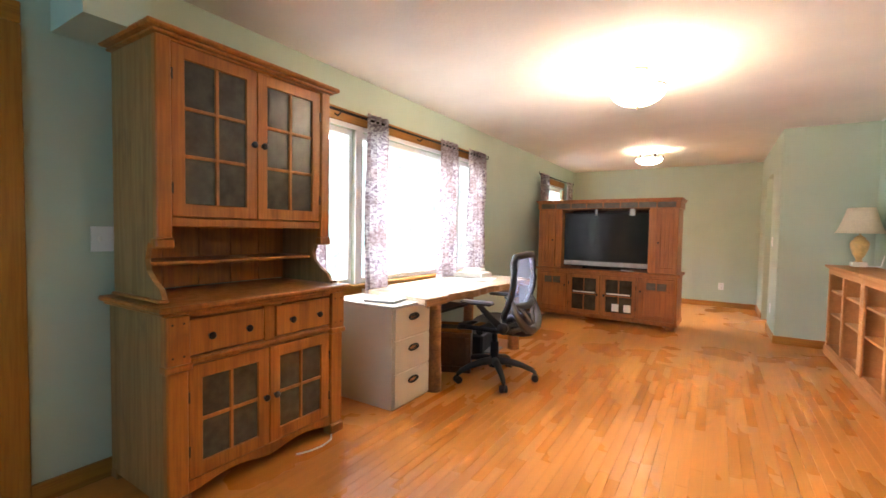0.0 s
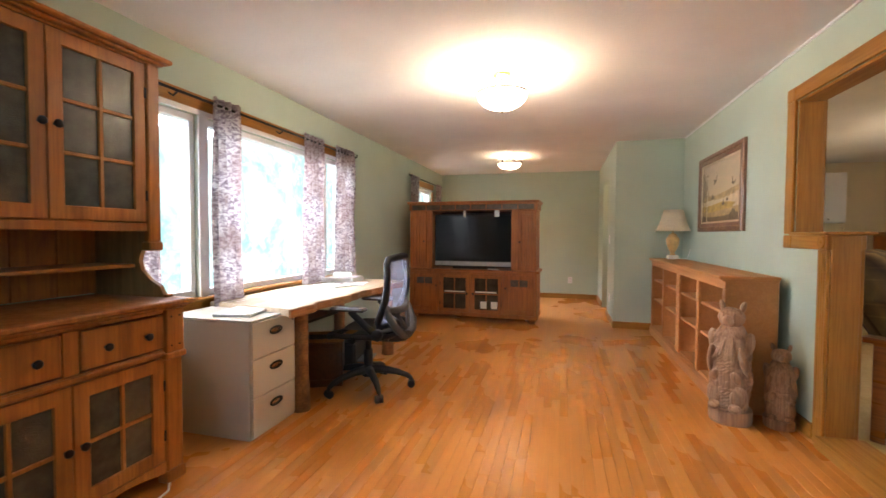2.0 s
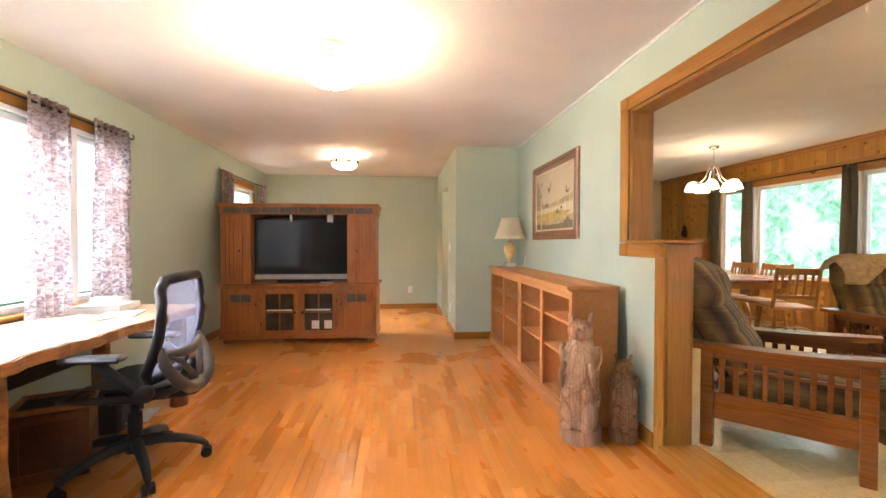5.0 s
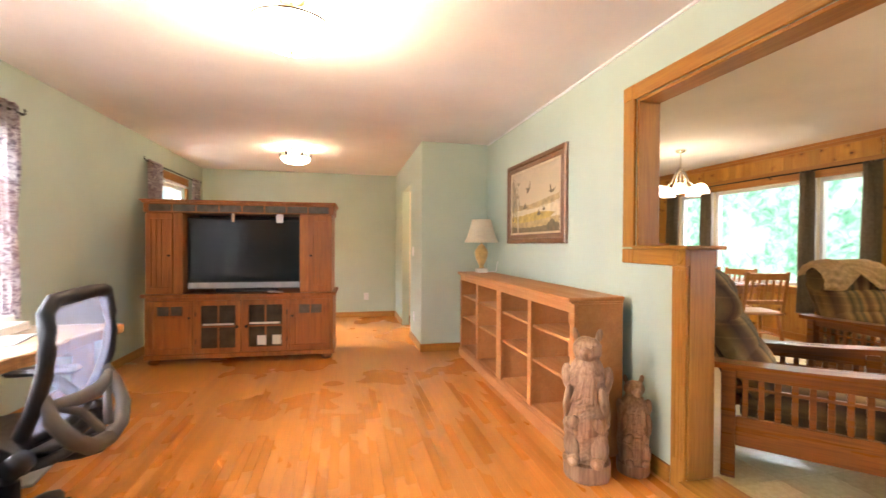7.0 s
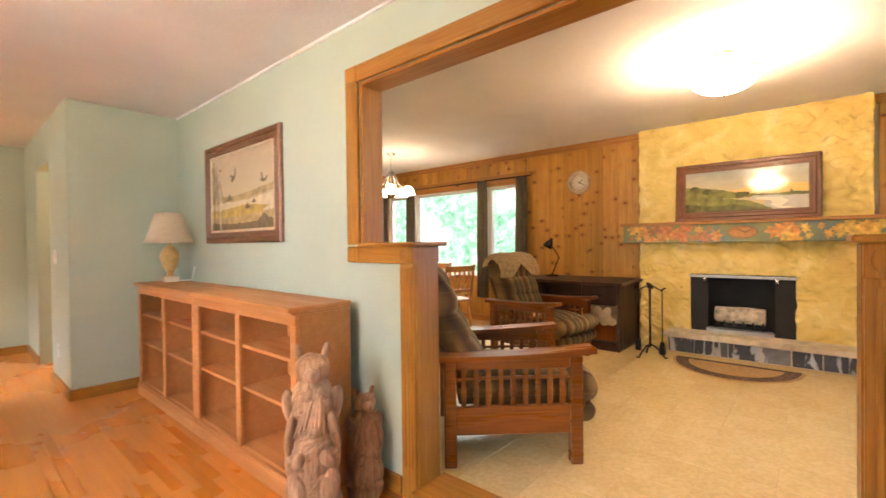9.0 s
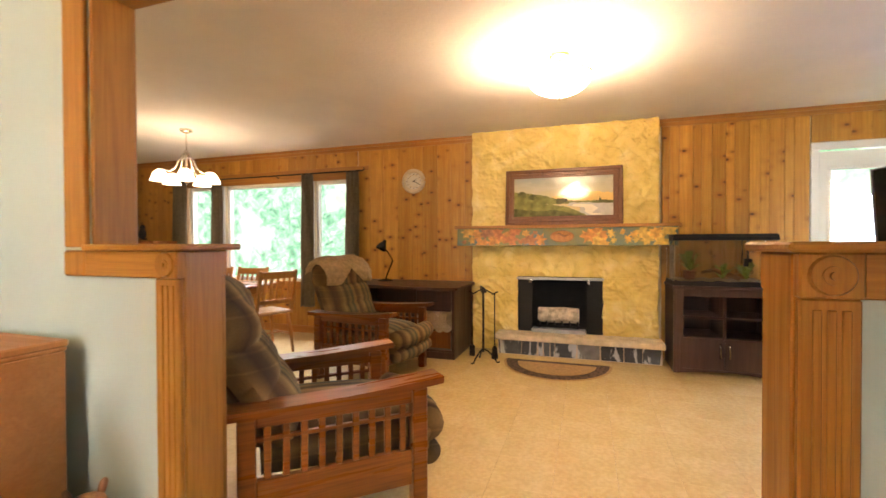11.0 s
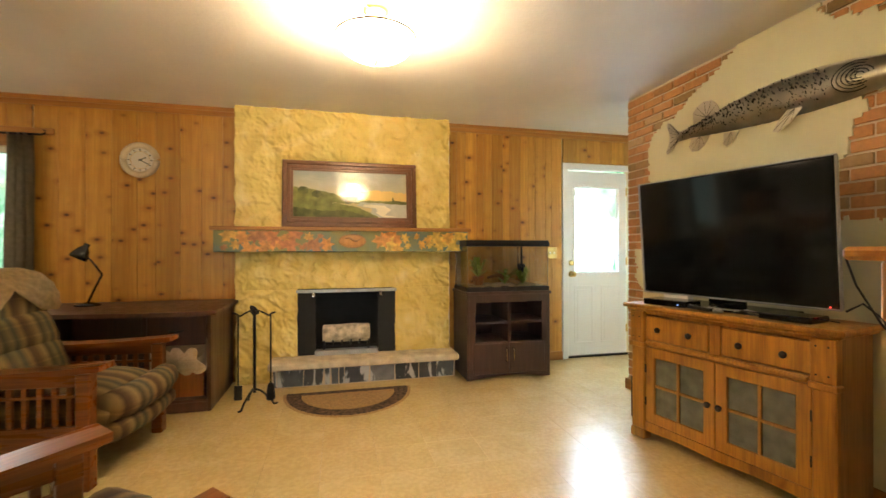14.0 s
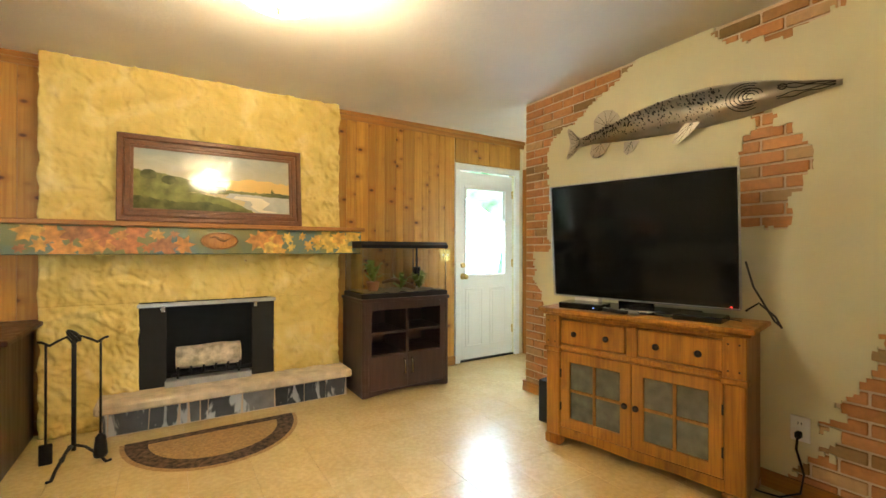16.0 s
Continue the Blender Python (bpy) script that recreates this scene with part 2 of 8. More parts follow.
M["walnut"] = wood("dark_walnut", (0.075, 0.029, 0.015), (0.032, 0.011, 0.006), 0.4, 2, 20, rand=3.0, vary=0.15)
M["espresso"] = wood("espresso_laminate", (0.070, 0.032, 0.026), (0.033, 0.014, 0.011), 0.4, 2, 20, rand=3.0, vary=0.15)
M["slab"] = wood("live_edge_top", (0.72, 0.58, 0.42), (0.55, 0.38, 0.22), 0.2, 1, 10, rand=3.0, vary=0.05)
M["bark"] = wood("stripped_bark", (0.36, 0.16, 0.05), (0.12, 0.045, 0.015), 0.6, 1, 14, wear=0.8, rand=3.0, vary=0.2)
M["carved"] = wood("carved_cedar", (0.44, 0.26, 0.145), (0.17, 0.08, 0.04), 0.65, 2, 18, wear=0.45, rand=3.0, vary=0.15)
M["log"] = wood("cut_log_end", (0.74, 0.61, 0.44), (0.46, 0.33, 0.20), 0.8, 0, 30, rand=3.0, vary=0.3)
M["frame"] = wood("walnut_frame", (0.19, 0.078, 0.028), (0.07, 0.026, 0.010), 0.32, 1, 30, rand=3.0, vary=0.1)
M["slip"] = plain("gilt_slip", (0.56, 0.45, 0.30), 0.5, 0, 0.15)
M["mahogany"] = wood("mahogany_frame", (0.17, 0.062, 0.020), (0.075, 0.025, 0.008), 0.32, 1, 30, rand=3.0, vary=0.1)
M["knob"] = plain("bronze_knob", (0.025, 0.02, 0.018), 0.35, 0.6)
M["iron"] = plain("wrought_iron", (0.025, 0.022, 0.02), 0.5, 0.7)
M["black"] = plain("black_plastic", (0.012, 0.012, 0.014), 0.45)
M["gloss_black"] = plain("gloss_black", (0.006, 0.006, 0.007), 0.12, 0, 0.05, 14, 0.0)
M["screen"] = plain("dark_screen", (0.006, 0.007, 0.009), 0.08, 0, 0.05, 5, 0.0)
M["screen_matte"] = plain("plasma_screen", (0.010, 0.014, 0.018), 0.09, 0, 0.05, 5, 0.0)
M["silver"] = plain("silver_plastic", (0.42, 0.42, 0.43), 0.3, 0.5)
M["chrome"] = plain("brushed_nickel", (0.62, 0.58, 0.52), 0.25, 1.0)
M["brass"] = plain("brass", (0.55, 0.38, 0.14), 0.28, 1.0)
M["steel_fish"] = plain("cut_steel", (0.46, 0.42, 0.35), 0.36, 0.9, 0.18, 9)
M["file"] = paint("cream_steel", (0.62, 0.56, 0.47), 0.42, 0.04, 0.05)
M["paper"] = plain("paper", (0.82, 0.81, 0.78), 0.7, 0, 0.03)
M["book"] = plain("book_cover", (0.35, 0.36, 0.37), 0.5)
M["shade"] = plain("linen_shade", (0.93, 0.84, 0.67), 0.9, 0, 0.05, 60)
M["ceramic"] = plain("amber_ceramic", (0.62, 0.40, 0.15), 0.3, 0, 0.25, 18)
M["marble"] = plain("white_marble", (0.74, 0.70, 0.62), 0.25, 0, 0.1)
M["slate"] = plain("slate_tile", (0.075, 0.062, 0.045), 0.5, 0, 0.45, 16, 0.4)
# hutch panes are opaque and dark, the shelves behind don't show
M["dark_glass"] = plain("seeded_glass_dark", (0.055, 0.052, 0.045), 0.14, 0, 0.35, 22, 0.6)
M["grey_glass"] = plain("seeded_glass_grey", (0.12, 0.125, 0.10), 0.16, 0, 0.4, 16, 0.6)
M["curtain"] = printed_cloth("printed_curtain", (0.80, 0.76, 0.75), (0.22, 0.18, 0.205), (0.44, 0.55), (27, 27, 46), see=0.5)
M["drape"] = plain("grey_drape", (0.20, 0.165, 0.115), 0.9, 0, 0.15, 30)
M["throw"] = plain("ribbed_throw", (0.56, 0.41, 0.24), 0.95, 0, 0.2, 30, 0.5)
M["plaid"] = striped_cloth("plaid_cushion", "X")
M["rug"] = plain("woven_rug_border", (0.085, 0.048, 0.030), 0.95, 0, 0.85, 38, 0.4)
M["rug_in"] = plain("woven_rug_field", (0.36, 0.22, 0.09), 0.95, 0, 0.2, 60, 0.3)
M["soot"] = plain("soot", (0.012, 0.011, 0.010), 0.9)
M["birch"] = plain("birch_bark", (0.50, 0.42, 0.31), 0.8, 0, 0.55, 16, 0.5)
M["stone_cap"] = plain("limestone_slab", (0.62, 0.51, 0.36), 0.8, 0, 0.2, 12, 0.7)
M["leaf"] = plain("plant_leaf", (0.30, 0.38, 0.06), 0.5, 0, 0.3, 40)
M["gravel"] = plain("tank_gravel", (0.50, 0.37, 0.21), 0.9, 0, 0.5, 90, 0.6)
M["clay"] = plain("clay_pot", (0.34, 0.14, 0.06), 0.8)
M["bowl"] = glowing("lamp_bowl", (1.0, 0.82, 0.55), 22.0)
M["bowl_living"] = glowing("lamp_bowl_living", (1.0, 0.82, 0.55), 19.0)
M["bowl_far"] = glowing("lamp_bowl_far", (1.0, 0.86, 0.64), 9.0)
M["shade_glow"] = glowing("chandelier_glass", (1.0, 0.85, 0.6), 3.0)
M["glass"] = glass("window_glass")
M["led"] = glowing("red_light", (1.0, 0.03, 0.02), 4.0)
for key in ("screen", "screen_matte", "oak_trim", "oak_trim_x", "oak_trim_y", "mission", "black"):
    M[key].node_tree.nodes["Principled BSDF"].inputs["Specular IOR Level"].default_value = 0.3
M["led_blue"] = glowing("blue_light", (0.1, 0.25, 1.0), 4.0)


def vinyl():
    m, n, l, b = material("sheet_vinyl_tile", 0.22)
    v = coords(n, l, rand=11.0)
    f = noise_tex(n, l, v, 5, 4, 0.2)
    g = noise_tex(n, l, v, 40, 4)
    col = ramp(n, l, f, [(0.2, (0.635, 0.47, 0.22)), (0.5, (0.68, 0.515, 0.255)), (0.8, (0.725, 0.565, 0.305))])
    col = mix(n, l, 0.5, col, ramp(n, l, g, [(0.38, (0.80, 0.76, 0.68)), (0.62, (1, 1, 1))]), "MULTIPLY")
    l.new(col, b.inputs["Base Color"])
    b.inputs["Roughness"].default_value = 0.25
    bump(n, l, b, g, 0.05, 0.002)
    return m


def brick_mat():
    m, n, l, b = material("painted_brick", 0.8)
    oi = n.new("ShaderNodeObjectInfo")
    base = ramp(n, l, oi.outputs["Random"], [(0.0, (0.46, 0.20, 0.075)), (0.35, (0.58, 0.28, 0.115)), (0.62, (0.52, 0.24, 0.09)), (0.8, (0.28, 0.175, 0.075)), (0.9, (0.62, 0.40, 0.22)), (1.0, (0.24, 0.15, 0.06))])
    f = noise_tex(n, l, coords(n, l, rand=13.0), 26, 5, 0.5)
    l.new(mix(n, l, 0.55, base, ramp(n, l, f, [(0.3, (0.55,) * 3), (0.7, (1.0,) * 3)]), "MULTIPLY"), b.inputs["Base Color"])
    bump(n, l, b, f, 0.5, 0.006)
    return m


def stucco_mat():
    m, n, l, b = material("troweled_stucco", 0.75)
    v = coords(n, l)
    f = noise_tex(n, l, v, 3.2, 6, 1.2)
    l.new(ramp(n, l, f, [(0.3, (0.66, 0.48, 0.13)), (0.55, (0.76, 0.58, 0.19)), (0.75, (0.82, 0.67, 0.30))]), b.inputs["Base Color"])
    bump(n, l, b, noise_tex(n, l, v, 30, 5, 1.2), 0.35, 0.010)
    return m


def leaf_painted():
    """Mottled olive and blue-green ground of the mantel beam."""
    m, n, l, b = material("mantel_ground", 0.5)
    f = noise_tex(n, l, coords(n, l), 3.0, 4, 0.4)
    l.new(ramp(n, l, f, [(0.36, (0.10, 0.17, 0.19)), (0.5, (0.17, 0.19, 0.08)), (0.66, (0.24, 0.20, 0.04))]), b.inputs["Base Color"])
    bump(n, l, b, noise_tex(n, l, coords(n, l), 60, 3), 0.15, 0.003)
    return m


def slate_mosaic():
    m, n, l, b = material("slate_mosaic", 0.45)
    oi = n.new("ShaderNodeObjectInfo")
    base = ramp(n, l, oi.outputs["Random"], [(0.0, (0.045, 0.05, 0.06)), (0.5, (0.10, 0.11, 0.125)), (1.0, (0.24, 0.25, 0.27))])
    f = noise_tex(n, l, coords(n, l, rand=9.0), 14, 5)
    base = mix(n, l, 0.6, base, ramp(n, l, f, [(0.3, (0.5,) * 3), (0.7, (1.0,) * 3)]), "MULTIPLY")
    sm = noise_tex(n, l, coords(n, l, (9, 13, 5), rand=4.0), 1.0, 3, 0.8)
    l.new(mix(n, l, ramp(n, l, sm, [(0.54, (0.0,) * 3), (0.60, (1.0,) * 3)]), base, (0.50, 0.52, 0.54)), b.inputs["Base Color"])
    bump(n, l, b, f, 0.3, 0.004)
    return m


def canvas_sky(name, low, high, cloud, rough):
    """The sky of a painting: low to high over the canvas, with brushed clouds."""
    m, n, l, b = material(name, rough)
    tc, sp = n.new("ShaderNodeTexCoord"), n.new("ShaderNodeSeparateXYZ")
    l.new(tc.outputs["Generated"], sp.inputs[0])
    col = ramp(n, l, sp.outputs["Z"], [(0.35, low), (0.95, high)])
    f = noise_tex(n, l, coords(n, l, (4, 4, 8)), 1.4, 5, 0.8)
    l.new(mix(n, l, ramp(n, l, f, [(0.42, (0.0,) * 3), (0.7, (0.7,) * 3)]), col, cloud), b.inputs["Base Color"])
    return m


# leafy backdrop with its daylight put in as emission
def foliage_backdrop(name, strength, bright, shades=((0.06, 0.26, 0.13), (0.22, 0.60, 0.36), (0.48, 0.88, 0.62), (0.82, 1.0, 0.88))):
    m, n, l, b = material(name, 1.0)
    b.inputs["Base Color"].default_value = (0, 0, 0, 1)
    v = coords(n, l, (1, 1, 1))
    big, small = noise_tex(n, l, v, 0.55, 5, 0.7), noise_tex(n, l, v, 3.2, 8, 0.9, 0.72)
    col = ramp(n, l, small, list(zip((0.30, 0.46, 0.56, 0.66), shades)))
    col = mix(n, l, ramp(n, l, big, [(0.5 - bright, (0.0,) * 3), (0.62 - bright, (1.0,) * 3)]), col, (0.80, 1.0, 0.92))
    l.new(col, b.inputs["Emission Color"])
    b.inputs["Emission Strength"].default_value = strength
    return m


M["vinyl"], M["brick"], M["stucco"], M["leaves"], M["mosaic"] = vinyl(), brick_mat(), stucco_mat(), leaf_painted(), slate_mosaic()
M["duck_scene"] = canvas_sky("marsh_sky", (0.58, 0.48, 0.29), (0.44, 0.36, 0.24), (0.56, 0.43, 0.28), 0.5)
M["lake_scene"] = canvas_sky("lake_sky_under_glass", (0.62, 0.50, 0.25), (0.30, 0.33, 0.30), (0.50, 0.46, 0.36), 0.07)
M["woods_east"], M["woods_west"] = foliage_backdrop("glowing_woods", 1.35, 0.0), foliage_backdrop("glowing_garden", 1.5, 0.06, ((0.30, 0.62, 0.55), (0.50, 0.85, 0.82), (0.72, 0.97, 0.95), (0.92, 1.0, 1.0)))

# ---- building helpers ----


def bx(bm, x0, x1, y0, y1, z0, z1, bev=0.0, m=None):
    """A box, with bevelled edges where bev is given, moved by m."""
    vs = [bm.verts.new((x, y, z)) for x in (x0, x1) for y in (y0, y1) for z in (z0, z1)]
    fs = [bm.faces.new([vs[i] for i in q]) for q in ((0, 1, 3, 2), (4, 6, 7, 5), (0, 4, 5, 1), (2, 3, 7, 6), (0, 2, 6, 4), (1, 5, 7, 3))]
    geo = vs
    if bev:
        es = list({e for f in fs for e in f.edges})
        out = bmesh.ops.bevel(bm, geom=es, offset=bev, segments=1, affect="EDGES", profile=0.5)
        geo = list({v for f in out["faces"] for v in f.verts} | {v for v in vs if v.is_valid})
    if m is not None:
        bmesh.ops.transform(bm, matrix=m, verts=geo)
    return bm


def rod(bm, p0, p1, r0, r1=None, n=12):
    p0, p1 = Vector(p0), Vector(p1)
    r1 = r0 if r1 is None else r1
    d = p1 - p0
    m = Matrix.Translation((p0 + p1) / 2) @ d.to_track_quat("Z", "Y").to_matrix().to_4x4()
    bmesh.ops.create_cone(bm, cap_ends=True, segments=n, radius1=r0, radius2=r1, depth=d.length, matrix=m)
    return bm


def tube(bm, pts, r, n=8):
    """A round bar along points; r may be one radius or one for each point."""
    rs = r if isinstance(r, (list, tuple)) else [r] * len(pts)
    pts = [Vector(p) for p in pts]
    rings = []
    for i, p in enumerate(pts):
        d = (pts[min(i + 1, len(pts) - 1)] - pts[max(i - 1, 0)]).normalized()
        q = d.to_track_quat("Z", "Y")
        rings.append([bm.verts.new(p + q @ Vector((rs[i] * math.cos(a), rs[i] * math.sin(a), 0))) for a in (2 * math.pi * k / n for k in range(n))])
    for a, b in zip(rings, rings[1:]):
        for k in range(n):
            bm.faces.new((a[k], a[(k + 1) % n], b[(k + 1) % n], b[k]))
    bm.faces.new(rings[0][::-1])
    bm.faces.new(rings[-1])
    return bm


def lathe(bm, prof, n=24, at=(0, 0, 0), wob=None):
    """Turned shape from (radius, height) pairs."""
    rings = []
    for r, z in prof:
        ring = []
        for k in range(n):
            a = 2 * math.pi * k / n
            rr = r * (1 + (wob(a, z) if wob else 0))
            ring.append(bm.verts.new((at[0] + rr * math.cos(a), at[1] + rr * math.sin(a), at[2] + z)))
        rings.append(ring)
    for a, b in zip(rings, rings[1:]):
        for k in range(n):
            bm.faces.new((a[k], a[(k + 1) % n], b[(k + 1) % n], b[k]))
    bm.faces.new(rings[0][::-1])
    bm.faces.new(rings[-1])
    return bm


def extruded(bm, outline, axis, a, b):
    """A flat outline of (u, v) pairs, drawn out along an axis from a to b. axis 0: (y, z); 1: (x, z); 2: (x, y)."""
    def put(u, v, w):
        p = [u, v]
        p.insert(axis, w)
        return bm.verts.new(p)
    lo, hi = [put(u, v, a) for u, v in outline], [put(u, v, b) for u, v in outline]
    n = len(outline)
    bm.faces.new(lo)
    bm.faces.new(hi[::-1])
    for k in range(n):
        bm.faces.new((lo[k], hi[k], hi[(k + 1) % n], lo[(k + 1) % n]))
    return bm


def part(name, bm, material, parent=None, label="", smooth=False):
    bmesh.ops.recalc_face_normals(bm, faces=bm.faces)
    me = bpy.data.meshes.new(name)
    bm.to_mesh(me)
    bm.free()
    me.materials.append(material)
    if smooth:
        for p in me.polygons:
            p.use_smooth = True
    ob = new(name, me)
    if parent is not None:
        ob.parent = parent
    return tagged(ob, label)


def box(name, material, parent, x0, x1, y0, y1, z0, z1, bev=0.004, label="", m=None):
    return part(name, bx(bmesh.new(), x0, x1, y0, y1, z0, z1, bev, m), material, parent, label)


def thing(name, place, rz, label, category, group="", kind=""):
    ob = new(name)
    ob.matrix_world = pose(*place, 0, 0, rz)
    ob.empty_display_size = 0.1
    return tagged(ob, label, category, group, kind)


def setting(name, bm, material, label="", smooth=False):
    return tagged(part(name, bm, material, None, label, smooth), kind="structure", category=name.split("_")[0], label=label)


def slab(name, material, boxes, label=""):
    """One piece of the setting out of several boxes."""
    bm = bmesh.new()
    for b in boxes:
        bx(bm, *b)
    return setting(name, bm, material, label)


# ---- the plan ----
XW, XP, XQ, XE = -1.6, 2.27, 2.41, 6.2      # west wall, partition's two faces, east wall
YS, YB, YJ, YN, YD = -0.9, -0.115, 6.19, 8.79, 9.25   # south wall, brick wall, closet corner, north wall, den's north wall
XJ, XB = 1.47, 5.19                         # closet's west face, end of the brick wall
H, DF, DH = 2.44, 0.06, 2.50                # ceiling; den's floor and ceiling
WY = ((1.98, 2.55), (2.62, 4.12), (4.19, 4.62))   # three lights of the west window
WZ = (0.78, 2.02)
VY = ((4.80, 5.36), (5.46, 6.86), (6.98, 7.56))   # three lights of the east window
VZ = (0.74, 2.08)

# floors' undersides and the ground outside
slab("floor_living_base", M["oak_trim_y"], [(XW - 0.15, XP + 0.07, YS, YN, -0.12, -0.005)], "oak underlay below the strips")
slab("floor_den_base", M["mortar"], [(XP + 0.07, XE + 0.15, -2.2, YD, -0.12, DF - 0.006)], "subfloor below the vinyl tiles")
gb = bmesh.new()
bx(gb, -60, 60, -60, 60, -0.5, -0.3)
setting("ground", gb, plain("lawn", (0.06, 0.13, 0.03), 0.95, 0, 0.3, 3, 0.3), "green lawn around the house")
slab("threshold", M["oak_trim_y"], [(2.22, 2.46, 1.55, 3.08, -0.01, DF + 0.008)], "oak threshold strip between the two floors")

slab("ceiling_living", M["ceil"], [(XW - 0.15, XP + 0.05, YS - 0.1, YN + 0.1, H, H + 0.12), (XP + 0.05, XP + 0.14, YS - 0.1, YN + 0.1, H + 0.06, H + 0.12)], "white textured ceiling")
slab("ceiling_den", M["ceil"], [(XQ - 0.05, XE + 0.15, -2.3, YD + 0.1, DH, DH + 0.12)], "white textured ceiling over the den")

# west wall with its windows
u0, u1 = XW - 0.16, XW
slab("wall_west", M["green"], [
    (u0, u1, YS, 0.48 - 0.84, 0, H), (u0, u1, -0.36, 0.48, 2.05, H), (u0, u1, 0.48, WY[0][0], -0.01, H), (u0, u1, WY[2][1], 7.0, -0.01, H), (u0, u1, 8.0, YN, -0.01, H),
    (u0, u1, WY[0][0], WY[2][1], -0.01, WZ[0]), (u0, u1, WY[0][0], WY[2][1], WZ[1], H),
    (u0, u1, WY[0][1], WY[1][0], WZ[0], WZ[1]), (u0, u1, WY[1][1], WY[2][0], WZ[0], WZ[1]),
    (u0, u1, 7.0, 8.0, -0.01, 1.05), (u0, u1, 7.0, 8.0, 2.02, H)], "sage green painted wall")
slab("wall_north", M["green"], [(XW - 0.16, XJ, YN, YN + 0.12, -0.01, H)], "sage green painted wall")
# window hole added in the unseen south wall to let the cool fill in
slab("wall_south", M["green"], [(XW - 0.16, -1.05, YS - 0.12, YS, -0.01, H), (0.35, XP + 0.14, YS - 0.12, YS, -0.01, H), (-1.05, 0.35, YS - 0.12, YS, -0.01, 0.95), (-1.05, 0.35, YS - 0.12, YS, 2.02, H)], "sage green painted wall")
slab("wall_closet", M["green"], [(XJ, XP, YJ, YJ + 0.11, -0.01, H), (XJ, XJ + 0.11, YJ + 0.11, 7.05, -0.01, H), (XJ, XJ + 0.11, 7.9, YN + 0.12, -0.01, H), (XJ, XJ + 0.11, 7.05, 7.9, 2.06, H)], "sage green closet corner with a doorway")
slab("wall_hall", M["cream"], [(XJ + 0.11, XP + 0.07, YN, YN + 0.12, -0.01, H), (XP + 0.005, XP + 0.07, YJ + 0.11, YN, -0.01, H)], "cream hall wall behind the doorway")
slab("bulkhead", M["green"], [(XW, -1.25, 0.68, 0.92, 2.06, H)], "small sage bulkhead under the ceiling")

# partition with the stepped opening
yl0, yl1, yr0, yr1 = 3.08, 3.48, 0.95, 1.55    # low walls beside the passage
zt = 2.10
slab("wall_partition", M["green"], [
    (XP, XP + 0.07, YS, yr0, -0.01, H), (XP, XP + 0.07, yr0, 1.47, -0.01, 1.2), (XP, XP + 0.07, 3.17, yl1, -0.01, 1.2), (XP, XP + 0.07, yl1, YJ, -0.01, H), (XP, XP + 0.07, yr0, yl1, zt, H)], "sage green partition with a stepped opening")
slab("wall_partition_den", M["cream"], [
    (XP + 0.07, XQ, YB - 0.2, yr0, DF - 0.02, DH), (XP + 0.07, XQ, yr0, 1.47, DF - 0.02, 1.2), (XP + 0.07, XQ, 3.17, yl1, DF - 0.02, 1.2), (XP + 0.07, XQ, yl1, YD, DF - 0.02, DH), (XP + 0.07, XQ, yr0, yl1, zt, DH)], "cream den side of the partition")

# den walls
slab("wall_east", M["cream"], [
    (XE, XE + 0.14, -0.06, 1.77, DF - 0.02, DH), (XE, XE + 0.14, 2.65, VY[0][0], DF - 0.02, DH), (XE, XE + 0.14, 1.77, 2.65, 0.885, DH), (XE, XE + 0.14, 1.77, 2.65, DF - 0.02, 0.275), (XE, XE + 0.14, VY[2][1], YD, DF - 0.02, DH), (XE, XE + 0.14, VY[0][0], VY[2][1], DF - 0.02, VZ[0]), (XE, XE + 0.14, VY[0][0], VY[2][1], VZ[1], DH),
    (XE, XE + 0.14, VY[0][1], VY[1][0], VZ[0], VZ[1]), (XE, XE + 0.14, VY[1][1], VY[2][0], VZ[0], VZ[1]),
    (XE, XE + 0.14, -0.92, -0.06, 2.13, DH), (XE, XE + 0.14, -2.2, -0.92, DF - 0.02, DH)], "wall behind the pine boards")
slab("wall_north_den", M["cream"], [(XQ, XE + 0.14, YD, YD + 0.12, DF - 0.02, DH)], "cream painted wall at the kitchen end")
slab("wall_south_hall", M["cream"], [(XB - 0.2, XE + 0.14, -1.12, -1.0, DF - 0.02, DH), (XB - 0.2, XB - 0.08, -1.0, YB - 0.1, DF - 0.02, DH)], "cream wall of the back hall")
slab("hall_doorframe", M["oak_trim"], [(5.42, 5.50, -1.0, -0.985, DF, 2.1), (6.10, 6.18, -1.0, -0.985, DF, 2.1), (5.42, 6.18, -1.0, -0.985, 2.1, 2.18)], "brown wooden door casing")
slab("hall_door", M["pine"], [(5.51, 6.09, -0.999, -0.99, DF, 2.09)], "brown wooden hall door")

# baseboards
bb = 0.09
slab("baseboard_west", M["oak_trim_y"], [(XW, XW + 0.015, 0.58, 6.5, 0, bb), (XW, XW + 0.015, 6.5, YN, 0, bb)], "oak baseboard")
slab("baseboard_north", M["oak_trim_x"], [(XW + 0.015, XJ, YN - 0.015, YN, 0, bb)], "oak baseboard")
slab("baseboard_closet", M["oak_trim_x"], [(XJ - 0.015, XP, YJ - 0.015, YJ, 0, bb), (XJ - 0.015, XJ, YJ, 7.05, 0, bb), (XJ - 0.015, XJ, 7.9, YN - 0.015, 0, bb)], "oak baseboard")
slab("baseboard_partition", M["oak_trim_y"], [(XP - 0.015, XP, 3.19, YJ - 0.015, 0, bb), (XP - 0.015, XP, YS, 1.46, 0, bb)], "oak baseboard")
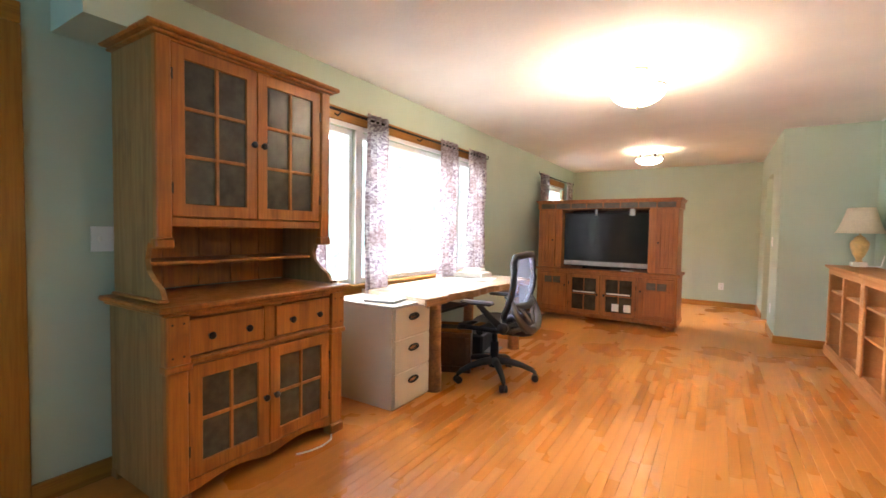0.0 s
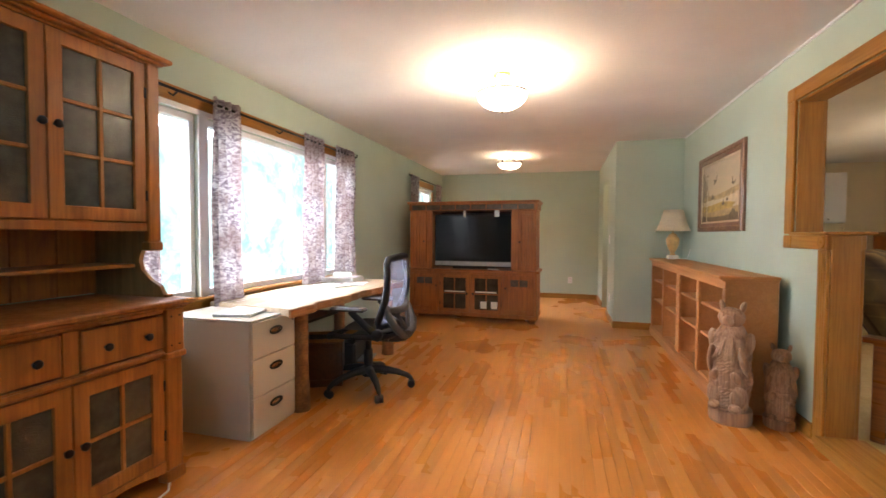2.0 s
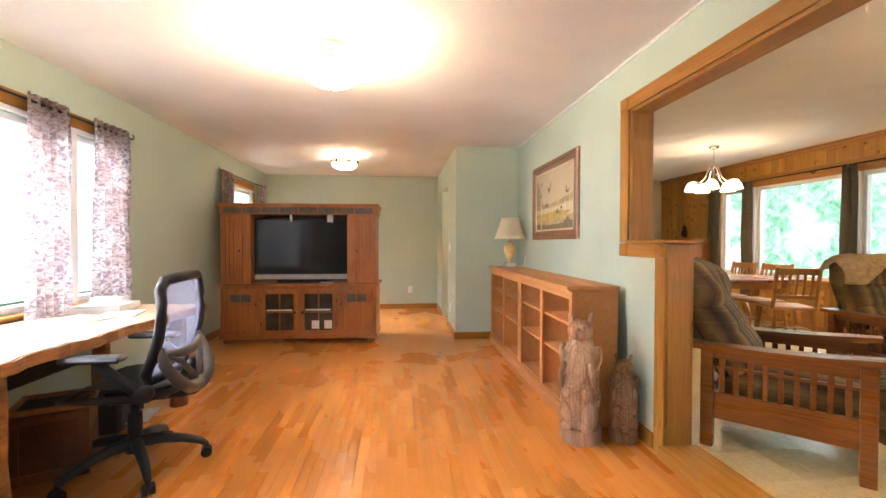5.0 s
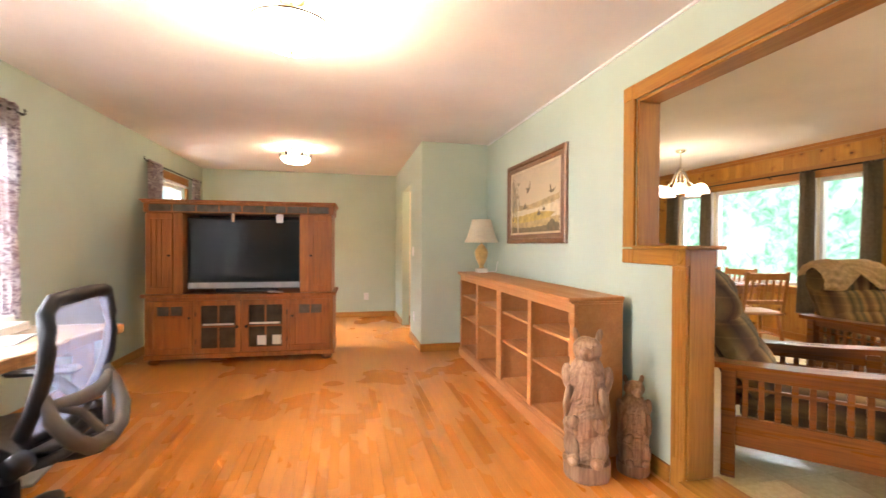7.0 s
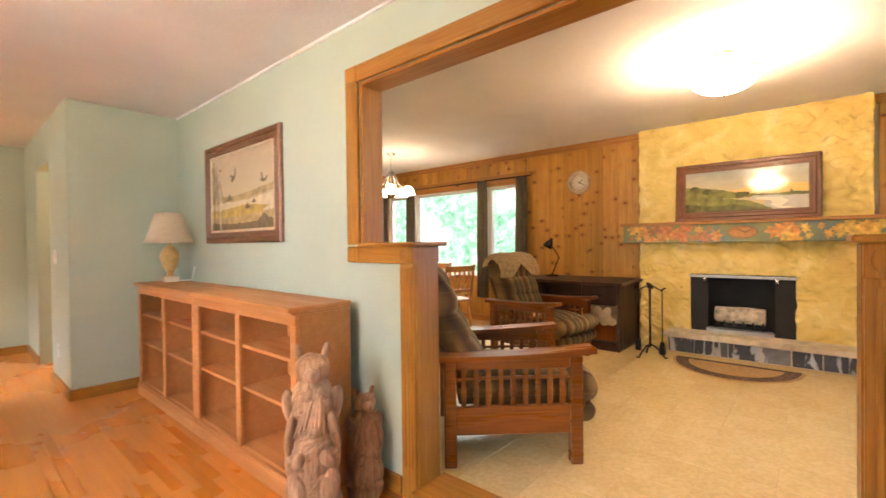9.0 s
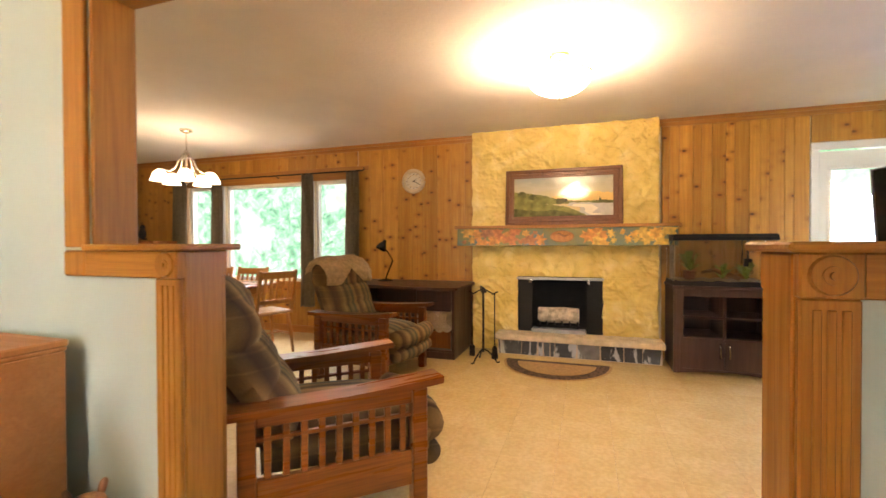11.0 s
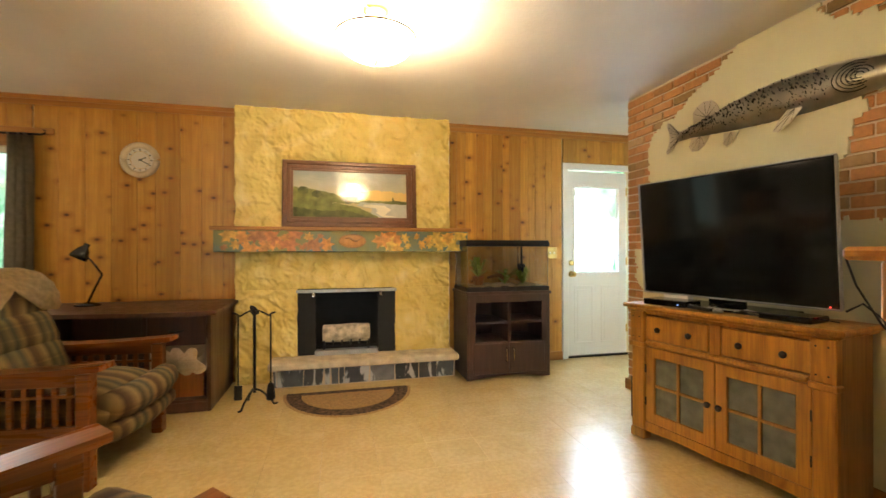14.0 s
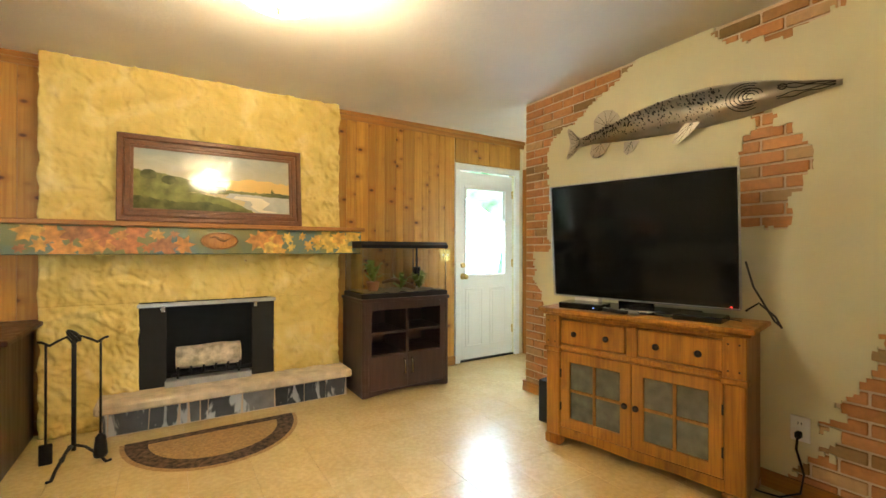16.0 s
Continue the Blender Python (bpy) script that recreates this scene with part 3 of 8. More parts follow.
slab("baseboard_brick", M["oak_trim_x"], [(XQ, XB + 0.012, YB + 0.016, YB + 0.03, DF, DF + 0.085), (XB, XB + 0.014, YB - 0.1, YB + 0.016, DF, DF + 0.085)], "oak baseboard below the bricks")
slab("cove_trim", M["white"], [(XP - 0.012, XP, YS, YJ - 0.012, H - 0.014, H)], "thin white bead at the ceiling")

# oak casing of the opening
ca = thing("opening_casing", (0, 0, 0), 0, "oak casing with rosette blocks around the stepped opening", "casing", kind="structure")
for xa, xb in ((XP - 0.02, XP), (XQ, XQ + 0.02)):
    box("side_casing", M["oak_trim"], ca, xa, xb, yl1, yl1 + 0.10, 1.235, zt + 0.002, 0.004)
    box("head_casing", M["oak_trim_y"], ca, xa, xb, yr0 - 0.1, yl1, zt - 0.0, zt + 0.09, 0.004)
    box("corner_block", M["oak_trim"], ca, xa - 0.003, xb + 0.003, yl1, yl1 + 0.10, zt + 0.002, zt + 0.09, 0.006)
    box("sill_casing", M["oak_trim_y"], ca, xa, xb, 3.17, yl1, 1.14, 1.225, 0.004)
    box("corner_block", M["oak_trim"], ca, xa - 0.003, xb + 0.003, yl1, yl1 + 0.10, 1.14, 1.225, 0.006)
    box("sill_casing", M["oak_trim_y"], ca, xa, xb, yr0 - 0.1, 1.455, 1.14, 1.225, 0.004)
    for y0 in (3.075, 1.455):
        box("post_casing", M["oak_trim"], ca, xa, xb, y0, y0 + 0.095, DF if xa > 2.3 else 0, 1.14, 0.004)
        for k in range(3):
            sx = xa - 0.004 if xa < 2.3 else xb - 0.002
            box("flute", M["oak_trim"], ca, sx, sx + 0.006, y0 + 0.017 + k * 0.022, y0 + 0.031 + k * 0.022, 0.16, 1.12, 0.002)
        box("rosette_block", M["oak_trim"], ca, xa - 0.005, xb + 0.005, y0 - 0.002, y0 + 0.097, 1.14, 1.225, 0.004)
        s = -1 if xa < 2.3 else 1
        xr = xa - 0.005 if s < 0 else xb + 0.005
        bm = bmesh.new()
        for r, d in ((0.038, 0.006), (0.029, 0.002), (0.019, 0.008), (0.008, 0.012)):
            rod(bm, (xr, y0 + 0.0475, 1.183), (xr + s * d, y0 + 0.0475, 1.183), r, r * 0.9, 20)
        part("rosette", bm, M["oak_trim"], ca)
box("jamb", M["oak_trim"], ca, XP, XQ, yl1 - 0.018, yl1, 1.24, zt, 0.003)
box("head_jamb", M["oak_trim_y"], ca, XP, XQ, yr0, yl1 - 0.018, zt - 0.018, zt, 0.003)
box("post_jamb", M["oak_trim"], ca, XP, XQ, 3.07, 3.17, DF + 0.01, 1.222, 0.003)
box("post_jamb", M["oak_trim"], ca, XP, XQ, 1.47, 1.555, DF + 0.01, 1.222, 0.003)
for y0, y1 in ((3.045, yl1 - 0.018), (yr0, 1.574)):
    bm = bmesh.new()
    bx(bm, XP - 0.045, XQ + 0.06, y0, y1, 1.225, 1.245, 0.006)
    part("cap", bm, M["oak_trim_y"], ca, "moulded oak cap on the low wall")


# windows
def window(name, x, side, lights, z0, z1, label, casing):
    """A row of lights in a wall whose inside face is x; side: -1 where outside lies towards -x."""
    w = thing(name, (0, 0, 0), 0, label, "window", kind="structure")
    xi, xo = x + side * 0.03, x + side * 0.10
    lo, hi = min(xi, xo), max(xi, xo)
    for a, b in lights:
        f = bmesh.new()
        for q in ((a, b, z0, z0 + 0.045), (a, b, z1 - 0.045, z1), (a, a + 0.04, z0 + 0.045, z1 - 0.045), (b - 0.04, b, z0 + 0.045, z1 - 0.045)):
            bx(f, lo, hi, *q, 0.004)
        part("sash", f, M["white"], w, "white window sash")
        p = box("pane", M["glass"], w, (lo + hi) / 2 - 0.003, (lo + hi) / 2 + 0.003, a + 0.04, b - 0.04, z0 + 0.045, z1 - 0.045, 0)
        p.visible_shadow = False
    y0, y1 = lights[0][0], lights[-1][1]
    c0, c1 = (x, x + 0.02) if side < 0 else (x - 0.035, x - 0.016)
    rise = 0.035 if side < 0 else 0.0
    box("head_casing", casing, w, c0, c1, y0 - 0.09, y1 + 0.09, z1 + rise, z1 + rise + 0.10, 0.004)
    if rise:
        box("head_stop", M["white"], w, c0, c1 - 0.005, y0, y1, z1, z1 + rise, 0.003, "white strip under the head casing")
    box("side_casing", casing, w, c0, c1, y0 - 0.09, y0, z0 - 0.0, z1, 0.004)
    box("side_casing", casing, w, c0, c1, y1, y1 + 0.09, z0 - 0.0, z1, 0.004)
    s0, s1 = (x - 0.03, x + 0.045) if side < 0 else (x - 0.06, x + 0.03)
    box("sill", casing, w, s0, s1, y0 - 0.11, y1 + 0.11, z0 - 0.025, z0, 0.006)
    box("apron", casing, w, c0, c1, y0 - 0.09, y1 + 0.09, z0 - 0.10, z0 - 0.025, 0.004)
    for (a, b), (c, d) in zip(lights, lights[1:]):
        box("mullion", M["white"], w, c0, c1 - 0.004 if side < 0 else c1, b - 0.005, c + 0.005, z0, z1, 0.003, "white mullion")
    return w


window("window_west", XW, -1, WY, WZ[0], WZ[1], "triple window with white sashes and oak casing", M["oak_trim_y"])
window("window_west_far", XW, -1, ((7.0, 8.0),), 1.05, 2.02, "small window with white sash and oak casing", M["oak_trim_y"])
# the south window is unseen, added to give the cool fill an opening
window("window_south", YS, -1, ((-0.35, 1.05),), 0.95, 2.02, "unseen white window with oak casing, assumed in the south wall", M["oak_trim_y"]).matrix_world = pose(0, 0, 0, 0, 0, 90)
window("window_east", XE, 1, VY, VZ[0], VZ[1], "triple picture window facing the woods", M["pine_y"])

# distance outside the windows: boards that glow as daylit leaves
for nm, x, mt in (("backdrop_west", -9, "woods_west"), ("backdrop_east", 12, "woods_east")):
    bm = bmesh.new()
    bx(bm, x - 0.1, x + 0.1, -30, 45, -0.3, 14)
    setting(nm, bm, M[mt], "glowing backdrop of leafy trees outside")

# doors: the back door and the casing beside the hutch
bd = thing("door_back", (XE + 0.03, -0.49, DF), 0, "white half-glass back door with brass knob, closed", "door", kind="structure")
bm = bmesh.new()
for q in ((-0.375, 0.375, 0.0, 0.93), (-0.375, 0.375, 1.86, 2.03), (-0.375, -0.27, 0.93, 1.86), (0.27, 0.375, 0.93, 1.86)):
    bx(bm, 0, 0.045, *q)
part("slab", bm, M["white"], bd)
bm = bmesh.new()
for q in ((-0.30, 0.30, 0.90, 0.93), (-0.30, 0.30, 1.86, 1.89), (-0.30, -0.27, 0.93, 1.86), (0.27, 0.30, 0.93, 1.86)):
    bx(bm, -0.012, 0, *q, 0.004)
part("glass_frame", bm, M["white"], bd)
p = box("pane", M["glass"], bd, 0.018, 0.026, -0.27, 0.27, 0.93, 1.86, 0)
p.visible_shadow = False
for a in (-0.28, 0.05):
    bm = bmesh.new()
    for q in ((a, a + 0.23, 0.15, 0.165), (a, a + 0.23, 0.765, 0.78), (a, a + 0.015, 0.165, 0.765), (a + 0.215, a + 0.23, 0.165, 0.765)):
        bx(bm, -0.006, 0, *q, 0.003)
    bx(bm, -0.004, 0, a + 0.04, a + 0.19, 0.19, 0.74, 0.003)
    part("raised_panel", bm, M["white"], bd)
bm = bmesh.new()
rod(bm, (-0.055, 0.315, 0.91), (0, 0.315, 0.91), 0.012)
bmesh.ops.create_uvsphere(bm, u_segments=14, v_segments=8, radius=0.028, matrix=pose(-0.06, 0.315, 0.91))
rod(bm, (-0.008, 0.315, 0.91), (0, 0.315, 0.91), 0.034)
part("knob", bm, M["brass"], bd, "brass door knob", True)
part("deadbolt", rod(bmesh.new(), (-0.02, 0.315, 1.03), (0, 0.315, 1.03), 0.026, 0.03), M["brass"], bd, "brass deadbolt")
for z in (0.25, 1.0, 1.78):
    box("hinge", M["brass"], bd, -0.01, 0.002, -0.385, -0.365, z, z + 0.09, 0.002)
for a, b in ((-0.445, -0.38), (0.38, 0.445)):
    box("side_casing", M["white"], bd, -0.055, -0.02, a, b, 0, 2.04, 0.004)
box("head_casing", M["white"], bd, -0.055, -0.02, -0.445, 0.445, 2.04, 2.105, 0.004)
box("sill", M["knob"], bd, -0.03, 0.06, -0.38, 0.38, -0.005, 0.018, 0.003, "dark metal threshold")

dw = thing("door_side", (XW, 0.05, 0), 0, "white panel door in an oak casing", "door", kind="structure")
box("slab", M["white"], dw, -0.09, -0.05, -0.40, 0.42, 0.005, 2.04, 0.004)
box("side_casing", M["oak_trim"], dw, 0, 0.02, 0.43, 0.53, 0, 2.05, 0.004)
box("side_casing", M["oak_trim"], dw, 0, 0.02, -0.50, -0.41, 0, 2.05, 0.004)
box("head_casing", M["oak_trim_y"], dw, 0, 0.02, -0.50, 0.53, 2.05, 2.14, 0.004)


def wall_plate(name, place, rz, label, toggle, face="white"):
    w = thing(name, place, rz, label, "switch" if toggle else "outlet")
    box("plate", M[face], w, -0.006, 0, -0.04 if toggle != 2 else -0.058, 0.04 if toggle != 2 else 0.058, -0.06, 0.06, 0.003)
    if toggle:
        for y in ((0,) if toggle == 1 else (-0.024, 0.024)):
            box("toggle", M["paper"], w, -0.018, -0.006, y - 0.005, y + 0.005, -0.012, 0.012, 0.002)
    else:
        for z in (-0.026, 0.026):
            bm = bmesh.new()
            bx(bm, -0.0075, -0.006, -0.017, 0.017, z - 0.014, z + 0.014, 0.001)
            part("socket", bm, M["paper"], w)
            box("slot", M["black"], w, -0.009, -0.0075, -0.008, -0.005, z - 0.006, z + 0.006, 0)
            box("slot", M["black"], w, -0.009, -0.0075, 0.005, 0.008, z - 0.006, z + 0.006, 0)
    return w


wall_plate("light_switch", (XW, 0.865, 1.16), 180, "white double light switch on sage wall", 2)
wall_plate("wall_outlet", (0.965, YN, 0.355), -90, "white wall outlet above the baseboard", 0).rotation_euler = (0, 0, radians(90))
wall_plate("closet_switch", (XJ, 6.80, 1.16), 0, "white light switch on the closet wall", 1)
wall_plate("low_outlet", (XJ, 6.72, 0.33), 0, "white outlet low on the closet wall", 0)
wall_plate("brick_wall_outlet", (3.277, YB + 0.022, 0.40), -90, "white outlet with a black plug on plaster", 0)
wall_plate("door_switch", (XE - 0.015, 0.08, 1.2), 0, "brass switch plate beside the back door", 2, "brass")

# ---- things: shared makers ----


def knob(parent, x, y, z, r=0.017, mat=None):
    bm = bmesh.new()
    rod(bm, (x, y, z), (x, y - 0.016, z), 0.007, 0.007, 10)
    bmesh.ops.create_uvsphere(bm, u_segments=12, v_segments=8, radius=r, matrix=Matrix.Translation((x, y - 0.022, z)) @ Matrix.Diagonal((1, 0.75, 1, 1)))
    return part("knob", bm, mat or M["knob"], parent, "dark bronze knob", True)


def ring_frame(bm, x0, x1, z0, z1, w, y0, y1, e=0.003):
    """A rectangular frame in one piece, w wide, with eased edges."""
    def loop(i, y):
        return [bm.verts.new(p) for p in ((x0 + i, y, z0 + i), (x1 - i, y, z0 + i), (x1 - i, y, z1 - i), (x0 + i, y, z1 - i))]
    rings = [loop(0, y1), loop(0, y0 + e), loop(e, y0), loop(w - e, y0), loop(w, y0 + e), loop(w, y1)]
    for a, b in zip(rings, rings[1:] + rings[:1]):
        for k in range(4):
            bm.faces.new((a[k], a[(k + 1) % 4], b[(k + 1) % 4], b[k]))
    return bm


def glazed_door(parent, wood_mat, pane_mat, x0, x1, z0, z1, y, cols, rows, stile=0.06, knob_x=None, thick=0.022):
    """A framed door with small panes; its front lies at y."""
    d = part("door", ring_frame(bmesh.new(), x0, x1, z0, z1, stile, y, y + thick), wood_mat, parent)
    gx0, gx1, gz0, gz1 = x0 + stile, x1 - stile, z0 + stile, z1 - stile
    bar = 0.016
    for c in range(1, cols):
        x = gx0 + (gx1 - gx0) * c / cols
        box("muntin", wood_mat, d, x - bar / 2, x + bar / 2, y + 0.002, y + thick - 0.004, gz0, gz1, 0.002)
    for r in range(1, rows):
        z = gz0 + (gz1 - gz0) * r / rows
        box("muntin", wood_mat, d, gx0, gx1, y + 0.003, y + thick - 0.005, z - bar / 2, z + bar / 2, 0.002)
    for c in range(cols):
        for r in range(rows):
            a, b = gx0 + (gx1 - gx0) * c / cols, gx0 + (gx1 - gx0) * (c + 1) / cols
            e, f = gz0 + (gz1 - gz0) * r / rows, gz0 + (gz1 - gz0) * (r + 1) / rows
            box("pane", pane_mat, d, a, b, y + 0.012, y + 0.017, e, f, 0)
    if knob_x is not None:
        knob(d, knob_x, y, (z0 + z1) / 2)
    hx = x0 - 0.004 if knob_x and knob_x > (x0 + x1) / 2 else x1 - 0.006
    for z in (z0 + 0.1, z1 - 0.16):
        box("hinge", M["knob"], d, hx, hx + 0.010, y - 0.004, y + 0.006, z, z + 0.05, 0.001)
    return d


def drawer(parent, wood_mat, x0, x1, z0, z1, y, knobs=2):
    bm = bmesh.new()
    bx(bm, x0, x1, y, y + 0.02, z0, z1, 0.004)
    d = part("drawer", bm, wood_mat, parent)
    for k in range(knobs):
        knob(d, x0 + (x1 - x0) * ((k + 0.5) / knobs if knobs > 1 else 0.5), y, (z0 + z1) / 2 - 0.004)
    return d


def scalloped(bm, x0, x1, z0, z1, y0, y1, drop=0.03):
    """An apron whose lower edge waves."""
    pts = [(x0, z1), (x1, z1)]
    for k in range(17):
        t = k / 16
        pts.append((x1 + (x0 - x1) * t, z0 + drop * abs(math.sin(math.pi * 2 * t)) ** 1.5 * (1 if 0.02 < t < 0.98 else 0)))
    return extruded(bm, pts, 1, y0, y1)


def sideboard(t, wood_mat, side_mat, pane_mat, W, D, Ht, drop=0.03):
    """Rustic base cabinet: pilasters, two drawers, two glazed doors, moulded top. Front at y = 0."""
    h = W / 2
    p = 0.085
    box("side_panel", side_mat, t, -h, -h + 0.022, 0.02, D, 0.03, Ht - 0.03, 0.003)
    box("side_panel", side_mat, t, h - 0.022, h, 0.02, D, 0.03, Ht - 0.03, 0.003)
    box("back_panel", side_mat, t, -h + 0.022, h - 0.022, D - 0.012, D, 0.08, Ht - 0.03, 0)
    box("bottom_shelf", wood_mat, t, -h + 0.022, h - 0.022, 0.03, D - 0.012, 0.09, 0.11, 0)
    box("middle_shelf", wood_mat, t, -h + 0.022, h - 0.022, 0.03, D - 0.012, 0.36, 0.378, 0)
    for s in (-1, 1):
        a, b = (-h - 0.004, -h + p) if s < 0 else (h - p, h + 0.004)
        box("pilaster", wood_mat, t, a, b, -0.012, 0.03, 0.06, Ht * 0.68, 0.006)
        box("pilaster_cap", wood_mat, t, a - 0.012, b + 0.012, -0.028, 0.03, Ht * 0.68, Ht * 0.715, 0.006)
        box("corner_block", wood_mat, t, a - 0.004, b + 0.004, -0.02, 0.03, Ht * 0.715, Ht - 0.045, 0.004)
        box("foot", wood_mat, t, a - 0.008, b + 0.008, -0.02, 0.05, 0, 0.06, 0.008)
        box("foot", side_mat, t, a if s < 0 else b - 0.05, a + 0.05 if s < 0 else b, D - 0.06, D, 0, 0.05, 0.006)
        for z in (Ht * 0.72 + 0.03, Ht - 0.08):
            for dx in (0.02, p - 0.02):
                part("peg", rod(bmesh.new(), (a + dx, -0.0225, z), (a + dx, -0.0185, z), 0.0045, 0.0045, 8), M["knob"], t)
    zt_, zd = Ht - 0.05, Ht * 0.735
    bm = bmesh.new()
    bx(bm, -h + p, h - p, 0.0, 0.03, zd - 0.035, zd, 0.003)
    bx(bm, -h + p, h - p, 0.0, 0.03, zt_ - 0.012, Ht - 0.03, 0.003)
    bx(bm, -0.03, 0.03, 0.001, 0.03, zd, zt_ - 0.012, 0.003)
    part("face_rail", bm, wood_mat, t)
    box("ledge", wood_mat, t, -h + p + 0.012, h - p - 0.012, -0.016, 0.0, zd - 0.025, zd - 0.004, 0.005)
    drawer(t, wood_mat, -h + p + 0.006, -0.036, zd + 0.008, zt_ - 0.02, -0.004)
    drawer(t, wood_mat, 0.036, h - p - 0.006, zd + 0.008, zt_ - 0.02, -0.004)
    glazed_door(t, wood_mat, pane_mat, -h + p + 0.004, -0.002, 0.115, zd - 0.04, 0.0, 2, 2, 0.062, -0.03)
    glazed_door(t, wood_mat, pane_mat, 0.002, h - p - 0.004, 0.115, zd - 0.04, 0.0, 2, 2, 0.062, 0.03)
    part("apron", scalloped(bmesh.new(), -h + p, h - p, 0.055, 0.112, 0.0, 0.022, drop), wood_mat, t)
    bm = bmesh.new()
    bx(bm, -h - 0.045, h + 0.045, -0.05, D + 0.005, Ht - 0.026, Ht, 0.007)
    bx(bm, -h - 0.025, h + 0.025, -0.03, D, Ht - 0.042, Ht - 0.026, 0.005)
    part("top", bm, wood_mat, t)


# ---- hutch ----
hu = thing("hutch", (-1.035, 1.362, 0), 90, "tall rustic pine hutch with glazed doors, empty shelf", "hutch")
sideboard(hu, M["rustic"], M["rustic_side"], M["dark_glass"], 0.985, 0.54, 0.895)
UD, UW = 0.11, 0.478     # front of the upper part, half its width
for s in (-1, 1):
    pts = [(0.52, 0.90), (0.52, 2.035), (UD + 0.02, 2.035), (UD + 0.02, 1.17), (UD + 0.07, 1.15), (UD + 0.10, 1.08), (UD + 0.085, 1.03), (UD + 0.03, 0.985), (UD - 0.03, 0.955), (UD - 0.05, 0.92), (UD - 0.05, 0.90)]
    part("upper_side", extruded(bmesh.new(), pts, 0, s * UW - (0.022 if s > 0 else 0), s * UW + (0.022 if s < 0 else 0)), M["rustic_side"], hu)
    a, b = (-UW - 0.004, -UW + 0.060) if s < 0 else (UW - 0.060, UW + 0.004)
    box("upper_pilaster", M["rustic"], hu, a, b, UD - 0.018, UD + 0.02, 1.175, 2.035, 0.005)
    box("pilaster_drop", M["rustic"], hu, a - 0.006, b + 0.006, UD - 0.026, UD + 0.03, 1.13, 1.175, 0.006)
    box("side_foot", M["rustic"], hu, s * UW - 0.02, s * UW + 0.02, UD - 0.07, 0.5, 0.90, 0.914, 0.003)
for k in range(5):
    bm = bmesh.new()
    bx(bm, -UW + 0.022 + k * 0.1840, -UW + 0.022 + (k + 1) * 0.1840 - 0.003, 0.50, 0.515, 0.905, 2.02, 0.002)
    part("back_board", bm, M["rustic"], hu)
box("plate_shelf", M["rustic"], hu, -UW + 0.022, UW - 0.022, UD + 0.12, 0.5, 1.045, 1.063, 0.003)
box("cupboard_floor", M["rustic"], hu, -UW + 0.022, UW - 0.022, UD, 0.5, 1.23, 1.252, 0.002)
box("cupboard_shelf", M["rustic"], hu, -UW + 0.022, UW - 0.022, UD + 0.03, 0.5, 1.60, 1.618, 0.002)
part("upper_rail", bx(bmesh.new(), -UW + 0.060, UW - 0.060, UD - 0.006, UD + 0.02, 1.225, 1.266, 0.004), M["rustic"], hu)
part("upper_rail", bx(bmesh.new(), -UW + 0.060, UW - 0.060, UD - 0.006, UD + 0.02, 2.026, 2.04, 0.002), M["rustic"], hu)
glazed_door(hu, M["rustic"], M["dark_glass"], -UW + 0.063, -0.002, 1.27, 2.022, UD - 0.008, 2, 3, 0.058, -0.028)
glazed_door(hu, M["rustic"], M["dark_glass"], 0.002, UW - 0.063, 1.27, 2.022, UD - 0.008, 2, 3, 0.058, 0.028)
bm = bmesh.new()
bx(bm, -UW - 0.02, UW + 0.02, UD - 0.035, 0.53, 2.036, 2.050, 0.004)
bx(bm, -UW - 0.05, UW + 0.05, UD - 0.06, 0.53, 2.050, 2.074, 0.008)
part("cornice", bm, M["rustic"], hu, "moulded cornice")
cord = thing("floor_cable", (-1.0, 1.62, 0.0), 0, "pale loose cable under the hutch", "cable")
part("wire", tube(bmesh.new(), [(0.0, -0.12, 0.006), (0.03, -0.06, 0.006), (0.045, 0.02, 0.006), (0.03, 0.1, 0.006), (-0.04, 0.17, 0.006)], 0.005, 8), M["paper"], cord, "", True)

# ---- file cabinet with a flat notebook ----
fc = thing("file_cabinet", (-0.92, 2.445, 0), 90, "cream three-drawer steel file cabinet", "file cabinet")
bm = bmesh.new()
bx(bm, -0.215, 0.215, 0.014, 0.62, 0.0, 0.70, 0.006)
part("body", bm, M["file"], fc)
for z0, z1 in ((0.02, 0.245), (0.25, 0.475), (0.48, 0.695)):
    bm = bmesh.new()
    bx(bm, -0.205, 0.205, 0.0, 0.0135, z0, z1, 0.004)
    d = part("drawer", bm, M["file"], fc)
    zc = z1 - 0.075
    bm = bmesh.new()
    tube(bm, [(0.055 * math.cos(a), -0.006, zc + 0.020 * math.sin(a)) for a in (2 * math.pi * k / 20 for k in range(21))], 0.006, 8)
    part("pull_rim", bm, M["iron"], d, "oval bronze pull", True)
    bm = bmesh.new()
    bmesh.ops.create_uvsphere(bm, u_segments=16, v_segments=8, radius=1, matrix=Matrix.Translation((0, -0.001, zc)) @ Matrix.Diagonal((0.05, 0.004, 0.017, 1)))
    part("pull_cup", bm, M["chrome"], d, "recessed pull plate", True)
part("lock", rod(bmesh.new(), (0.175, 0.0, 0.655), (0.175, -0.006, 0.655), 0.009), M["chrome"], fc)
box("lid", M["file"], fc, -0.218, 0.218, -0.002, 0.622, 0.70, 0.712, 0.004)
nb = thing("laptop", (-1.15, 2.45, 0.712), 12, "closed silver laptop on the file cabinet", "laptop")
box("base", M["silver"], nb, -0.12, 0.12, -0.16, 0.16, 0, 0.009, 0.003)
box("lid", M["paper"], nb, -0.12, 0.12, -0.16, 0.16, 0.010, 0.019, 0.003)

